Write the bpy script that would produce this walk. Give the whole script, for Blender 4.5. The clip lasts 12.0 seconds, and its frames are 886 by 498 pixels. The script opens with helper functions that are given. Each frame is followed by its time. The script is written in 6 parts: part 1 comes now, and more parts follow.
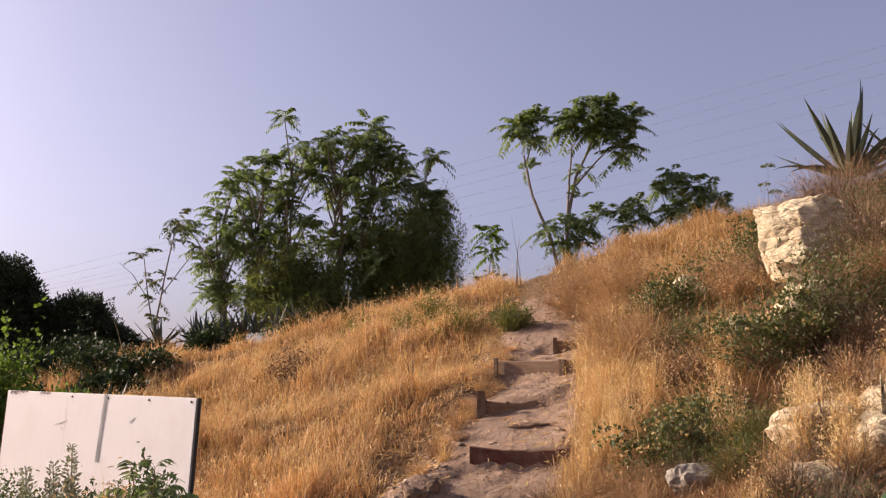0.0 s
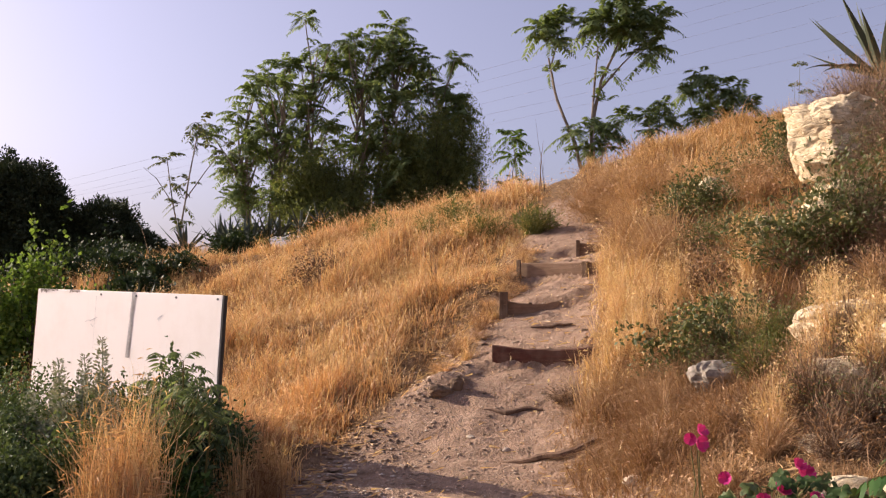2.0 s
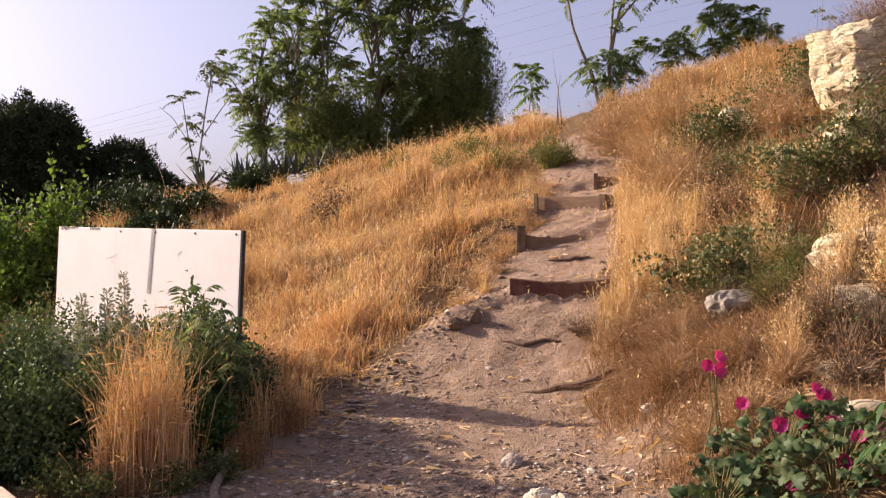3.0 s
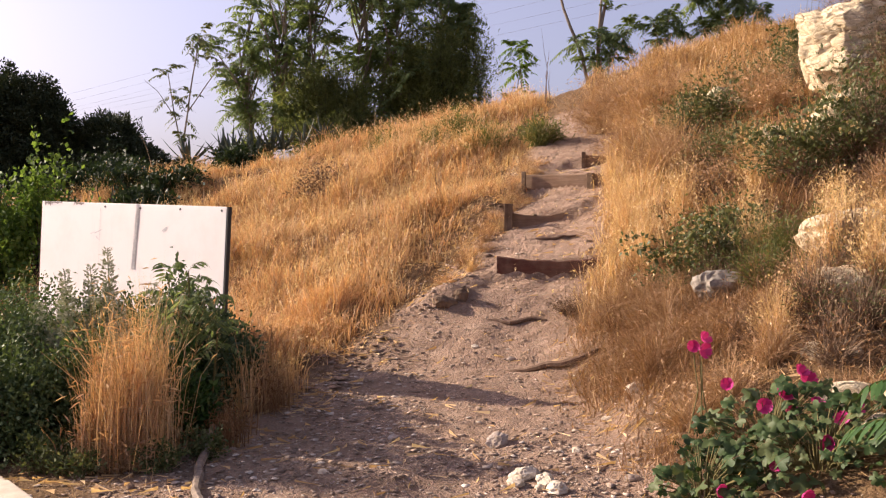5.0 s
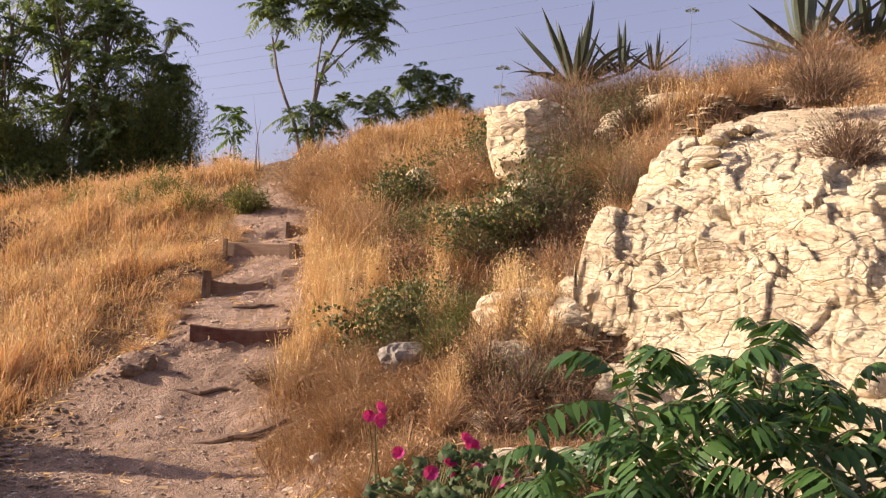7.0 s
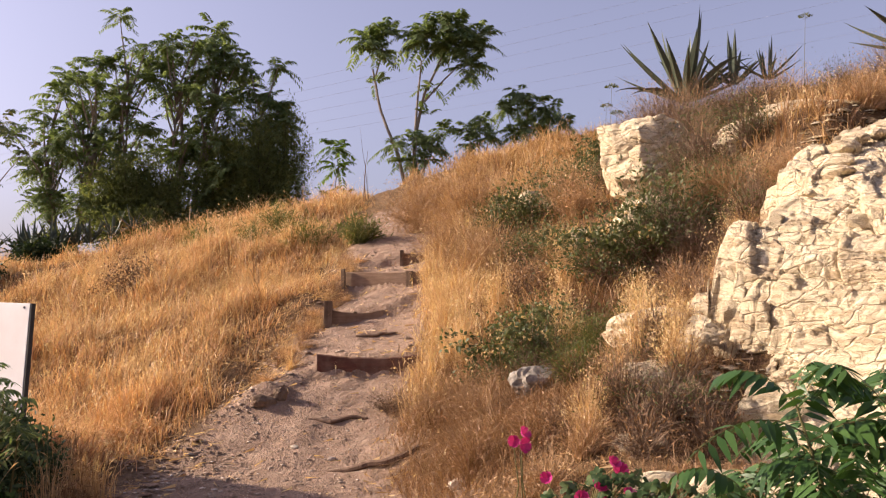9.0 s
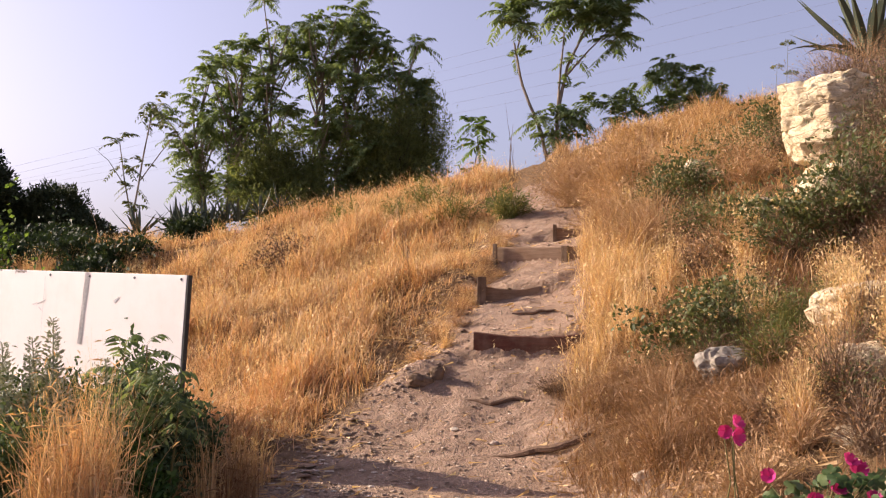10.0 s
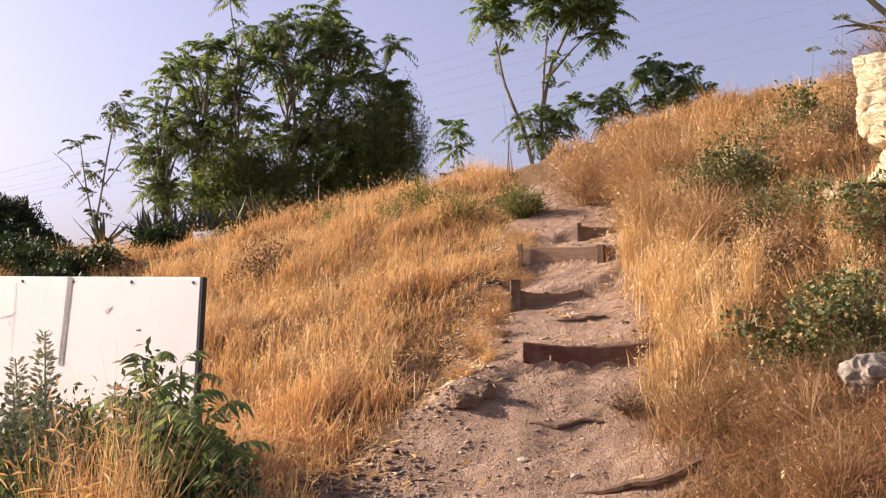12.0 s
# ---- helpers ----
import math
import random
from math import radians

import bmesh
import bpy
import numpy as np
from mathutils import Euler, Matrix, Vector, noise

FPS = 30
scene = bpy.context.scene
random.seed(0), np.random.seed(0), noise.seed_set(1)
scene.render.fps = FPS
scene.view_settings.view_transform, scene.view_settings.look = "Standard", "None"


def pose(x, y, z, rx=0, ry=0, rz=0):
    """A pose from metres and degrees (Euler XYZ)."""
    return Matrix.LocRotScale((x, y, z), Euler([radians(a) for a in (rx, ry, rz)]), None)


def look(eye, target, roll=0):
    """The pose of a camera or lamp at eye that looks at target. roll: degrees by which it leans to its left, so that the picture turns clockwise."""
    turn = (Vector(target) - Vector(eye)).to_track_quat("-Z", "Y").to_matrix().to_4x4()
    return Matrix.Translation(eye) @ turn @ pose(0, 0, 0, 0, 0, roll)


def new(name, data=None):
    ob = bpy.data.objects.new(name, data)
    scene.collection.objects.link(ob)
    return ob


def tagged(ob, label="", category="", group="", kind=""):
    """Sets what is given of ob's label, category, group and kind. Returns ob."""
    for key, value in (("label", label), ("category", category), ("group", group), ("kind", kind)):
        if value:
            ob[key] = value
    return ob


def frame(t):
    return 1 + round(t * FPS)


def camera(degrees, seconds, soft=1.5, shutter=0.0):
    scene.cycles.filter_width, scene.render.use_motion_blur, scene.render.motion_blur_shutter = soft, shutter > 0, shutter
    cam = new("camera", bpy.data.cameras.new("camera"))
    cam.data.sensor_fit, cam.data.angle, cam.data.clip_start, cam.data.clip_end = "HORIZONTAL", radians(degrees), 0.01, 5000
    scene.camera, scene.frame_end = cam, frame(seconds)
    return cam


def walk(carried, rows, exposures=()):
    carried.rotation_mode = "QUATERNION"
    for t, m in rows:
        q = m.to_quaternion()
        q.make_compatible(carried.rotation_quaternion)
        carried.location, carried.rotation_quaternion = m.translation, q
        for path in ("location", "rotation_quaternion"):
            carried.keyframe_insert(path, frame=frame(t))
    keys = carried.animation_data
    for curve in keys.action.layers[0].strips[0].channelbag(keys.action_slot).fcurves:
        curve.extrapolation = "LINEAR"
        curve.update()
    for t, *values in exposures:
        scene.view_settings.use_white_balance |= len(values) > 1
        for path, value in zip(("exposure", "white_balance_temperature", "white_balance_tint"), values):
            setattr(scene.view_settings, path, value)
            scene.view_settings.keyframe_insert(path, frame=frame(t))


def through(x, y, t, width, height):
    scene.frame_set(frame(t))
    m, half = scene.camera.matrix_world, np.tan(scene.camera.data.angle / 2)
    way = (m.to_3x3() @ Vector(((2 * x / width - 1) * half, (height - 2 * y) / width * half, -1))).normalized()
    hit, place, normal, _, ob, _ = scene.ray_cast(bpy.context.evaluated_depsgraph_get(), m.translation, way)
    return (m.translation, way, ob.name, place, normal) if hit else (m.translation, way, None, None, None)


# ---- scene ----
cam = camera(50.8, 12.0, soft=1.2)
PATH = [
    (0, (0.147, 0.016, 1.42), (0.118, 1.987, 1.754), -0.1),
    (0.5, (0.145, 0.029, 1.414), (0.112, 2.011, 1.681), -0.1),
    (1, (0.136, 0.033, 1.391), (0.096, 2.021, 1.608), -0.0),
    (1.5, (0.137, 0.049, 1.37), (0.08, 2.039, 1.559), 0.1),
    (2, (0.14, 0.06, 1.35), (0.062, 2.054, 1.487), 0.1),
    (2.5, (0.14, 0.068, 1.331), (0.041, 2.064, 1.403), -0.4),
    (3, (0.142, 0.064, 1.307), (0.026, 2.061, 1.311), -0.5),
    (3.5, (0.123, 0.06, 1.295), (-0.007, 2.055, 1.243), -0.6),
    (3.7, (0.106, 0.056, 1.288), (-0.031, 2.05, 1.218), -0.7),
    (5.3, (0.169, 0.101, 1.326), (0.123, 2.1, 1.301), 0.5),
    (5.5, (0.195, 0.104, 1.328), (0.222, 2.103, 1.37), 0.9),
    (6, (0.243, 0.089, 1.327), (0.54, 2.062, 1.471), 2.0),
    (6.5, (0.281, 0.036, 1.324), (0.724, 1.983, 1.442), 2.1),
    (6.7, (0.295, 0.021, 1.325), (0.794, 1.955, 1.437), 2.2),
    (8.3, (0.284, -0.059, 1.337), (0.796, 1.87, 1.474), 0.7),
    (8.5, (0.254, -0.03, 1.335), (0.686, 1.918, 1.479), 0.7),
    (9, (0.08, 0.042, 1.327), (0.384, 2.012, 1.487), -0.1),
    (9.5, (-0.052, 0.297, 1.29), (0.072, 2.288, 1.433), -0.1),
    (10, (-0.142, 0.69, 1.274), (-0.121, 2.686, 1.394), 0.3),
    (10.5, (-0.396, 1.094, 1.232), (-0.262, 3.087, 1.337), 0.5),
    (11, (-0.629, 1.524, 1.182), (-0.384, 3.508, 1.25), 0.2),
    (11.5, (-0.758, 1.946, 1.19), (-0.566, 3.936, 1.248), -0.0),
    (12, (-0.906, 2.111, 1.22), (-0.788, 4.102, 1.368), -0.7),
]
EXPOSURE = 0.8
walk(cam, [(t, look(eye, target, roll)) for t, eye, target, roll in PATH],
     [(t, EXPOSURE + more, 6500, 12) for t, more in ((0, -0.06), (1.5, 0.05), (3.5, 0.22), (5.5, 0.3), (6.0, 0.4), (6.5, 0.2), (8.5, 0.15), (9.5, 0.24), (12, 0.32))])

# ---- light: a low hazy afternoon sun from the left, and the sky ----
SUN_FROM = Vector((-0.957, 0.29, 0.0)).normalized()
SUN_UP = radians(25)
world = bpy.data.worlds.new("sky")
scene.world = world
world.use_nodes = True
wt = world.node_tree
for n in list(wt.nodes):
    wt.nodes.remove(n)
sky = wt.nodes.new("ShaderNodeTexSky")
sky.sky_type = "NISHITA"
sky.sun_disc = False
sky.sun_elevation = SUN_UP
sky.sun_rotation = math.atan2(SUN_FROM.x, SUN_FROM.y)
sky.altitude, sky.air_density, sky.dust_density, sky.ozone_density = 200, 1.0, 4.5, 2.5
haze = wt.nodes.new("ShaderNodeHueSaturation")
haze.inputs["Saturation"].default_value = 0.62
tone = wt.nodes.new("ShaderNodeMix")
tone.data_type, tone.blend_type = "RGBA", "MULTIPLY"
tone.inputs[0].default_value = 1.0
tone.inputs[7].default_value = (1.05, 0.94, 1.1, 1)
back = wt.nodes.new("ShaderNodeBackground")
back.inputs["Strength"].default_value = 0.09
wout = wt.nodes.new("ShaderNodeOutputWorld")
wt.links.new(sky.outputs[0], haze.inputs["Color"])
wt.links.new(haze.outputs[0], tone.inputs[6])
wt.links.new(tone.outputs[2], back.inputs["Color"])
wt.links.new(back.outputs[0], wout.inputs["Surface"])

sun = bpy.data.lights.new("sun", "SUN")
sun.energy, sun.angle, sun.color = 4.3, radians(0.6), (1.0, 0.84, 0.66)
sun_ob = new("sun", sun)
toward = Vector((SUN_FROM.x * math.cos(SUN_UP), SUN_FROM.y * math.cos(SUN_UP), math.sin(SUN_UP)))
sun_ob.matrix_world = look(toward * 60, (0, 0, 0))

rng = np.random.default_rng(7)


# ---- materials ----
class Nodes:
    """Short helper for one node material."""

    def __init__(self, name):
        self.m = bpy.data.materials.new(name)
        self.m.use_nodes = True
        self.t = self.m.node_tree
        self.b = self.t.nodes["Principled BSDF"]
        self.out = self.t.nodes["Material Output"]
        tc = self.t.nodes.new("ShaderNodeTexCoord")
        self.geo = self.t.nodes.new("ShaderNodeNewGeometry")
        self.obj = tc.outputs["Object"]

    def link(self, a, b):
        self.t.links.new(a, b)

    def noise(self, scale, detail=4.0, rough=0.6, vec=None, stretch=None):
        n = self.t.nodes.new("ShaderNodeTexNoise")
        n.inputs["Scale"].default_value, n.inputs["Detail"].default_value = scale, detail
        n.inputs["Roughness"].default_value = rough
        src = vec or self.obj
        if stretch:
            mp = self.t.nodes.new("ShaderNodeMapping")
            mp.inputs["Scale"].default_value = stretch
            self.link(src, mp.inputs["Vector"])
            src = mp.outputs[0]
        self.link(src, n.inputs["Vector"])
        return n.outputs["Fac"]

    def voronoi(self, scale, feature="F1", what="Distance", stretch=None, warp=0.0):
        n = self.t.nodes.new("ShaderNodeTexVoronoi")
        n.feature = feature
        n.inputs["Scale"].default_value = scale
        src = self.obj
        if stretch:
            mp = self.t.nodes.new("ShaderNodeMapping")
            mp.inputs["Scale"].default_value = stretch
            self.link(src, mp.inputs["Vector"])
            src = mp.outputs[0]
        if warp:
            wob = self.t.nodes.new("ShaderNodeTexNoise")
            wob.inputs["Scale"].default_value = scale * 0.7
            wob.inputs["Detail"].default_value = 6
            self.link(self.obj, wob.inputs["Vector"])
            add = self.t.nodes.new("ShaderNodeVectorMath")
            add.operation = "MULTIPLY_ADD"
            self.link(wob.outputs["Color"], add.inputs[0])
            add.inputs[1].default_value = (warp, warp, warp)
            self.link(src, add.inputs[2])
            src = add.outputs[0]
        self.link(src, n.inputs["Vector"])
        return n.outputs[what]

    def ramp(self, fac, *stops):
        r = self.t.nodes.new("ShaderNodeValToRGB")
        while len(r.color_ramp.elements) < len(stops):
            r.color_ramp.elements.new(0.5)
        for e, (p, c) in zip(r.color_ramp.elements, stops):
            e.position = p
            e.color = (*c, 1) if len(c) == 3 else c
        self.link(fac, r.inputs[0])
        return r.outputs[0]

    def mix(self, fac, a, b, blend="MIX"):
        n = self.t.nodes.new("ShaderNodeMix")
        n.data_type, n.blend_type = "RGBA", blend
        for v, s in ((fac, n.inputs[0]), (a, n.inputs[6]), (b, n.inputs[7])):
            if isinstance(v, (int, float)):
                s.default_value = v
            elif isinstance(v, tuple):
                s.default_value = (*v, 1)
            else:
                self.link(v, s)
        return n.outputs[2]

    def math(self, op, a, b=0.0):
        n = self.t.nodes.new("ShaderNodeMath")
        n.operation = op
        for v, s in ((a, n.inputs[0]), (b, n.inputs[1])):
            if isinstance(v, (int, float)):
                s.default_value = v
            else:
                self.link(v, s)
        return n.outputs[0]

    def bump(self, height, strength, distance=0.02):
        n = self.t.nodes.new("ShaderNodeBump")
        n.inputs["Strength"].default_value, n.inputs["Distance"].default_value = strength, distance
        self.link(height, n.inputs["Height"])
        self.link(n.outputs[0], self.b.inputs["Normal"])

    def colour(self, c):
        if isinstance(c, tuple):
            self.b.inputs["Base Color"].default_value = (*c, 1)
        else:
            self.link(c, self.b.inputs["Base Color"])

    def rough(self, r, spec=0.3):
        self.b.inputs["Roughness"].default_value = r
        self.b.inputs["Specular IOR Level"].default_value = spec

    def attribute(self, name):
        n = self.t.nodes.new("ShaderNodeAttribute")
        n.attribute_name = name
        return n.outputs["Fac"]

    def leafy(self, col, through_col, amount):
        """Light that passes through a thin leaf or blade."""
        tr = self.t.nodes.new("ShaderNodeBsdfTranslucent")
        if isinstance(through_col, tuple):
            tr.inputs["Color"].default_value = (*through_col, 1)
        else:
            self.link(through_col, tr.inputs["Color"])
        mx = self.t.nodes.new("ShaderNodeMixShader")
        mx.inputs[0].default_value = amount
        self.link(self.b.outputs[0], mx.inputs[1])
        self.link(tr.outputs[0], mx.inputs[2])
        self.link(mx.outputs[0], self.out.inputs["Surface"])
        self.colour(col)


def plant_material(name, *stops, patch=0.6, through=0.35, rough=0.55, spec=0.25, sat=1.0):
    """Leaves or blades: a colour by island, shifted in patches."""
    k = Nodes(name)
    isl = k.geo.outputs["Random Per Island"]
    big = k.noise(patch, 3.0)
    f = k.math("ADD", k.math("MULTIPLY", isl, 0.6), k.math("MULTIPLY", big, 0.75))
    f = k.math("SUBTRACT", f, 0.17)
    c = k.ramp(f, *stops)
    k.leafy(c, k.mix(1.0, c, (1.0 * sat, 0.95 * sat, 0.6 * sat), "MULTIPLY"), through)
    k.rough(rough, spec)
    return k.m


M_GRASS = plant_material("dry_grass", (0.05, (0.18, 0.087, 0.042)), (0.35, (0.53, 0.29, 0.138)), (0.65, (0.78, 0.495, 0.262)), (1.0, (0.88, 0.69, 0.45)), through=0.35)
M_SLOPE = plant_material("pale_slope_grass", (0.05, (0.15, 0.085, 0.045)), (0.35, (0.42, 0.24, 0.108)), (0.65, (0.65, 0.42, 0.21)), (1.0, (0.77, 0.62, 0.41)), through=0.35)
M_SCRUB = plant_material("scrub_leaf", (0.0, (0.055, 0.068, 0.027)), (0.5, (0.11, 0.13, 0.05)), (1.0, (0.23, 0.225, 0.11)), through=0.35, patch=2)
M_TAWNY = plant_material("tawny_dry_twig", (0.0, (0.19, 0.105, 0.055)), (0.5, (0.41, 0.25, 0.13)), (1.0, (0.62, 0.42, 0.245)), through=0.2)
M_GRASS_PALE = plant_material("straw", (0.0, (0.4, 0.225, 0.105)), (0.5, (0.66, 0.445, 0.23)), (1.0, (0.78, 0.62, 0.4)), through=0.35)
M_OATS = plant_material("oat_husk", (0.0, (0.55, 0.36, 0.15)), (0.6, (0.75, 0.58, 0.33)), (1.0, (0.85, 0.74, 0.52)), through=0.4)
M_GRASS_RED = plant_material("brown_dry_weeds", (0.0, (0.14, 0.064, 0.029)), (0.5, (0.31, 0.17, 0.082)), (1.0, (0.52, 0.335, 0.18)), through=0.25)
M_GREENGRASS = plant_material("green_grass", (0.0, (0.06, 0.085, 0.025)), (0.5, (0.14, 0.155, 0.05)), (1.0, (0.33, 0.28, 0.1)), through=0.4)
M_TREE = plant_material("tree_of_heaven_leaf", (0.0, (0.085, 0.125, 0.052)), (0.5, (0.155, 0.215, 0.085)), (1.0, (0.27, 0.325, 0.145)), through=0.55)
M_FROND = plant_material("frond_leaf", (0.0, (0.025, 0.06, 0.015)), (0.5, (0.05, 0.11, 0.025)), (1.0, (0.1, 0.18, 0.045)), patch=3, through=0.3, rough=0.4, spec=0.4)
M_FEATHER = plant_material("feathery_leaf", (0.0, (0.08, 0.105, 0.033)), (0.5, (0.16, 0.19, 0.062)), (1.0, (0.26, 0.28, 0.1)), through=0.5)
M_PINE = plant_material("pine_needles", (0.0, (0.02, 0.03, 0.014)), (0.5, (0.042, 0.058, 0.026)), (1.0, (0.085, 0.1, 0.045)), through=0.1, patch=0.2)
# shade below the pines is put into this leaf colour; the sun still reaches it
M_SHADE = plant_material("shaded_bush_leaf", (0.0, (0.016, 0.03, 0.01)), (0.5, (0.03, 0.05, 0.016)), (1.0, (0.055, 0.078, 0.028)), through=0.2, patch=0.8)
M_LIME = plant_material("bright_leaf", (0.0, (0.055, 0.105, 0.02)), (0.5, (0.12, 0.2, 0.038)), (1.0, (0.21, 0.29, 0.075)), through=0.5, patch=1.0)
M_GREY = plant_material("grey_green_leaf", (0.0, (0.028, 0.05, 0.02)), (0.5, (0.065, 0.1, 0.04)), (1.0, (0.13, 0.17, 0.075)), through=0.2, patch=1.5)
M_SALT = plant_material("saltbush_leaf", (0.0, (0.05, 0.075, 0.025)), (0.5, (0.1, 0.145, 0.052)), (1.0, (0.19, 0.235, 0.1)), through=0.25, patch=2.5)
M_SAGE = plant_material("sage_leaf", (0.0, (0.16, 0.18, 0.11)), (0.5, (0.32, 0.33, 0.23)), (1.0, (0.52, 0.5, 0.4)), through=0.2, patch=1.5)
M_MALLOW = plant_material("mallow_leaf", (0.0, (0.02, 0.042, 0.012)), (0.5, (0.05, 0.085, 0.024)), (1.0, (0.15, 0.17, 0.07)), through=0.25, patch=3)
M_PETAL = plant_material("pink_petal", (0.0, (0.36, 0.015, 0.13)), (0.5, (0.56, 0.045, 0.24)), (1.0, (0.76, 0.24, 0.47)), through=0.35, patch=6)
M_BRAMBLE = plant_material("bramble_leaf", (0.0, (0.05, 0.07, 0.022)), (0.5, (0.1, 0.125, 0.04)), (1.0, (0.24, 0.23, 0.11)), through=0.25, patch=2)
M_TWIG = plant_material("grey_brown_twig", (0.0, (0.08, 0.05, 0.032)), (0.5, (0.18, 0.115, 0.07)), (1.0, (0.33, 0.23, 0.15)), through=0.0, patch=1.5, rough=0.8)


def bark_material(name, a, b):
    k = Nodes(name)
    k.colour(k.ramp(k.noise(9, 6, 0.7, stretch=(1, 1, 0.25)), (0.3, a), (0.7, b)))
    k.bump(k.noise(40, 5, 0.7, stretch=(1, 1, 0.3)), 0.6, 0.01)
    k.rough(0.85, 0.2)
    return k.m


M_BARK = bark_material("pale_bark", (0.13, 0.1, 0.075), (0.34, 0.28, 0.22))
M_DARKBARK = bark_material("dark_bark", (0.03, 0.023, 0.018), (0.1, 0.075, 0.055))
M_ROOT = bark_material("brown_root", (0.085, 0.05, 0.033), (0.24, 0.155, 0.105))
M_STALK = bark_material("plant_stalk", (0.09, 0.08, 0.03), (0.2, 0.17, 0.07))


def ground_material():
    k = Nodes("dry_earth")
    path = k.attribute("trodden")
    fine = k.noise(55, 5, 0.7)
    mid = k.noise(5, 5, 0.65)
    dirt = k.ramp(mid, (0.25, (0.2, 0.122, 0.076)), (0.5, (0.35, 0.228, 0.154)), (0.8, (0.46, 0.325, 0.23)))
    dirt = k.mix(k.ramp(fine, (0.35, (0, 0, 0)), (0.65, (0.4, 0.4, 0.4))), dirt, (0.34, 0.255, 0.2))
    pebble = k.voronoi(38, "F1", "Distance")
    tint = k.voronoi(38, "F1", "Color")
    dirt = k.mix(k.ramp(pebble, (0.16, (0.5, 0.5, 0.5)), (0.3, (0, 0, 0))), dirt, k.mix(0.85, tint, (0.34, 0.27, 0.22)))
    litter = k.ramp(k.noise(22, 6, 0.75, stretch=(1, 0.4, 1)), (0.3, (0.075, 0.043, 0.024)), (0.5, (0.18, 0.108, 0.054)), (0.75, (0.34, 0.22, 0.11)))
    edge = k.math("ADD", path, k.math("MULTIPLY", k.math("SUBTRACT", k.noise(2.2, 8, 0.8), 0.5), 2.0))
    k.colour(k.mix(k.ramp(edge, (0.3, (0, 0, 0)), (0.72, (1, 1, 1))), litter, dirt))
    h = k.math("ADD", k.math("MULTIPLY", fine, 0.6), k.math("MULTIPLY", k.math("MINIMUM", pebble, 0.35), -1.2))
    h = k.math("ADD", h, k.math("MULTIPLY", k.noise(14, 4), 1.3))
    k.bump(h, 1.0, 0.042)
    k.rough(0.95, 0.15)
    return k.m


def rock_material(name, warm=0.5):
    k = Nodes(name)
    n1 = k.noise(1.3, 7, 0.65)
    n2 = k.noise(9, 9, 0.75, stretch=(1, 1, 2.6))
    n3 = k.noise(60, 6, 0.75)
    n4 = k.noise(3.5, 8, 0.7)
    c = k.ramp(n2, (0.28, (0.42, 0.28, 0.15)), (0.4, (0.66, 0.52, 0.33)), (0.56, (0.8, 0.675, 0.465)))
    c = k.mix(k.ramp(n1, (0.5, (0, 0, 0)), (0.72, (warm, warm, warm))), c, (0.68, 0.48, 0.28))
    c = k.mix(k.ramp(n4, (0.6, (0, 0, 0)), (0.74, (0.25, 0.25, 0.25))), c, (0.5, 0.4, 0.29))
    seam = k.noise(2.2, 9, 0.7, stretch=(0.8, 0.8, 5.0))
    c = k.mix(k.ramp(seam, (0.38, (0.6, 0.6, 0.6)), (0.47, (0, 0, 0))), c, (0.46, 0.32, 0.19))
    crack = k.math("MINIMUM", k.voronoi(3.0, "DISTANCE_TO_EDGE", "Distance", (1, 1, 2.6), 0.55), 0.05)
    split = k.math("MINIMUM", k.voronoi(8.5, "DISTANCE_TO_EDGE", "Distance", (1, 1, 2.2), 0.3), 0.05)
    c = k.mix(k.ramp(crack, (0.0, (0.7, 0.7, 0.7)), (0.022, (0, 0, 0))), c, (0.3, 0.2, 0.12))
    c = k.mix(k.ramp(split, (0.0, (0.45, 0.45, 0.45)), (0.03, (0, 0, 0))), c, (0.36, 0.25, 0.15))
    c = k.mix(k.ramp(n3, (0.3, (0.35, 0.35, 0.35)), (0.42, (0, 0, 0))), c, (0.45, 0.32, 0.19))
    k.colour(c)
    h = k.math("ADD", k.math("MULTIPLY", n2, 1.5), k.math("MULTIPLY", n3, 0.4))
    h = k.math("ADD", h, k.math("MULTIPLY", n4, 0.6))
    h = k.math("ADD", h, k.math("MULTIPLY", k.noise(26, 8, 0.8, stretch=(1, 1, 2.2)), 0.9))
    h = k.math("ADD", h, k.math("ADD", k.math("MULTIPLY", crack, 22.0), k.math("MULTIPLY", split, 12.0)))
    k.bump(h, 0.8, 0.03)
    k.rough(0.92, 0.2)
    return k.m


def wood_material(name, a, b, along):
    k = Nodes(name)
    st = (0.12, 1, 1) if along == "x" else (1, 1, 0.12)
    g = k.noise(28, 6, 0.7, stretch=st)
    k.colour(k.mix(k.ramp(k.noise(3, 4), (0.4, (0, 0, 0)), (0.7, (0.6, 0.6, 0.6))), k.ramp(g, (0.3, a), (0.7, b)), (0.3, 0.22, 0.16)))
    k.bump(g, 0.7, 0.01)
    k.rough(0.85, 0.2)
    return k.m


def board_material():
    k = Nodes("white_painted_board")
    dirt = k.noise(1.6, 6, 0.7)
    c = k.mix(k.ramp(dirt, (0.48, (0, 0, 0)), (0.8, (0.45, 0.45, 0.45))), (0.7, 0.655, 0.63), (0.56, 0.49, 0.43))
    c = k.mix(k.ramp(k.noise(34, 5, 0.8), (0.66, (0, 0, 0)), (0.74, (0.35, 0.35, 0.35))), c, (0.5, 0.45, 0.42))
    c = k.mix(k.ramp(k.noise(4, 4, 0.7, stretch=(6, 6, 0.35)), (0.6, (0, 0, 0)), (0.8, (0.22, 0.22, 0.22))), c, (0.55, 0.5, 0.48))
    k.colour(c)
    k.bump(k.noise(60, 3), 0.06, 0.01)
    k.rough(0.55, 0.35)
    return k.m


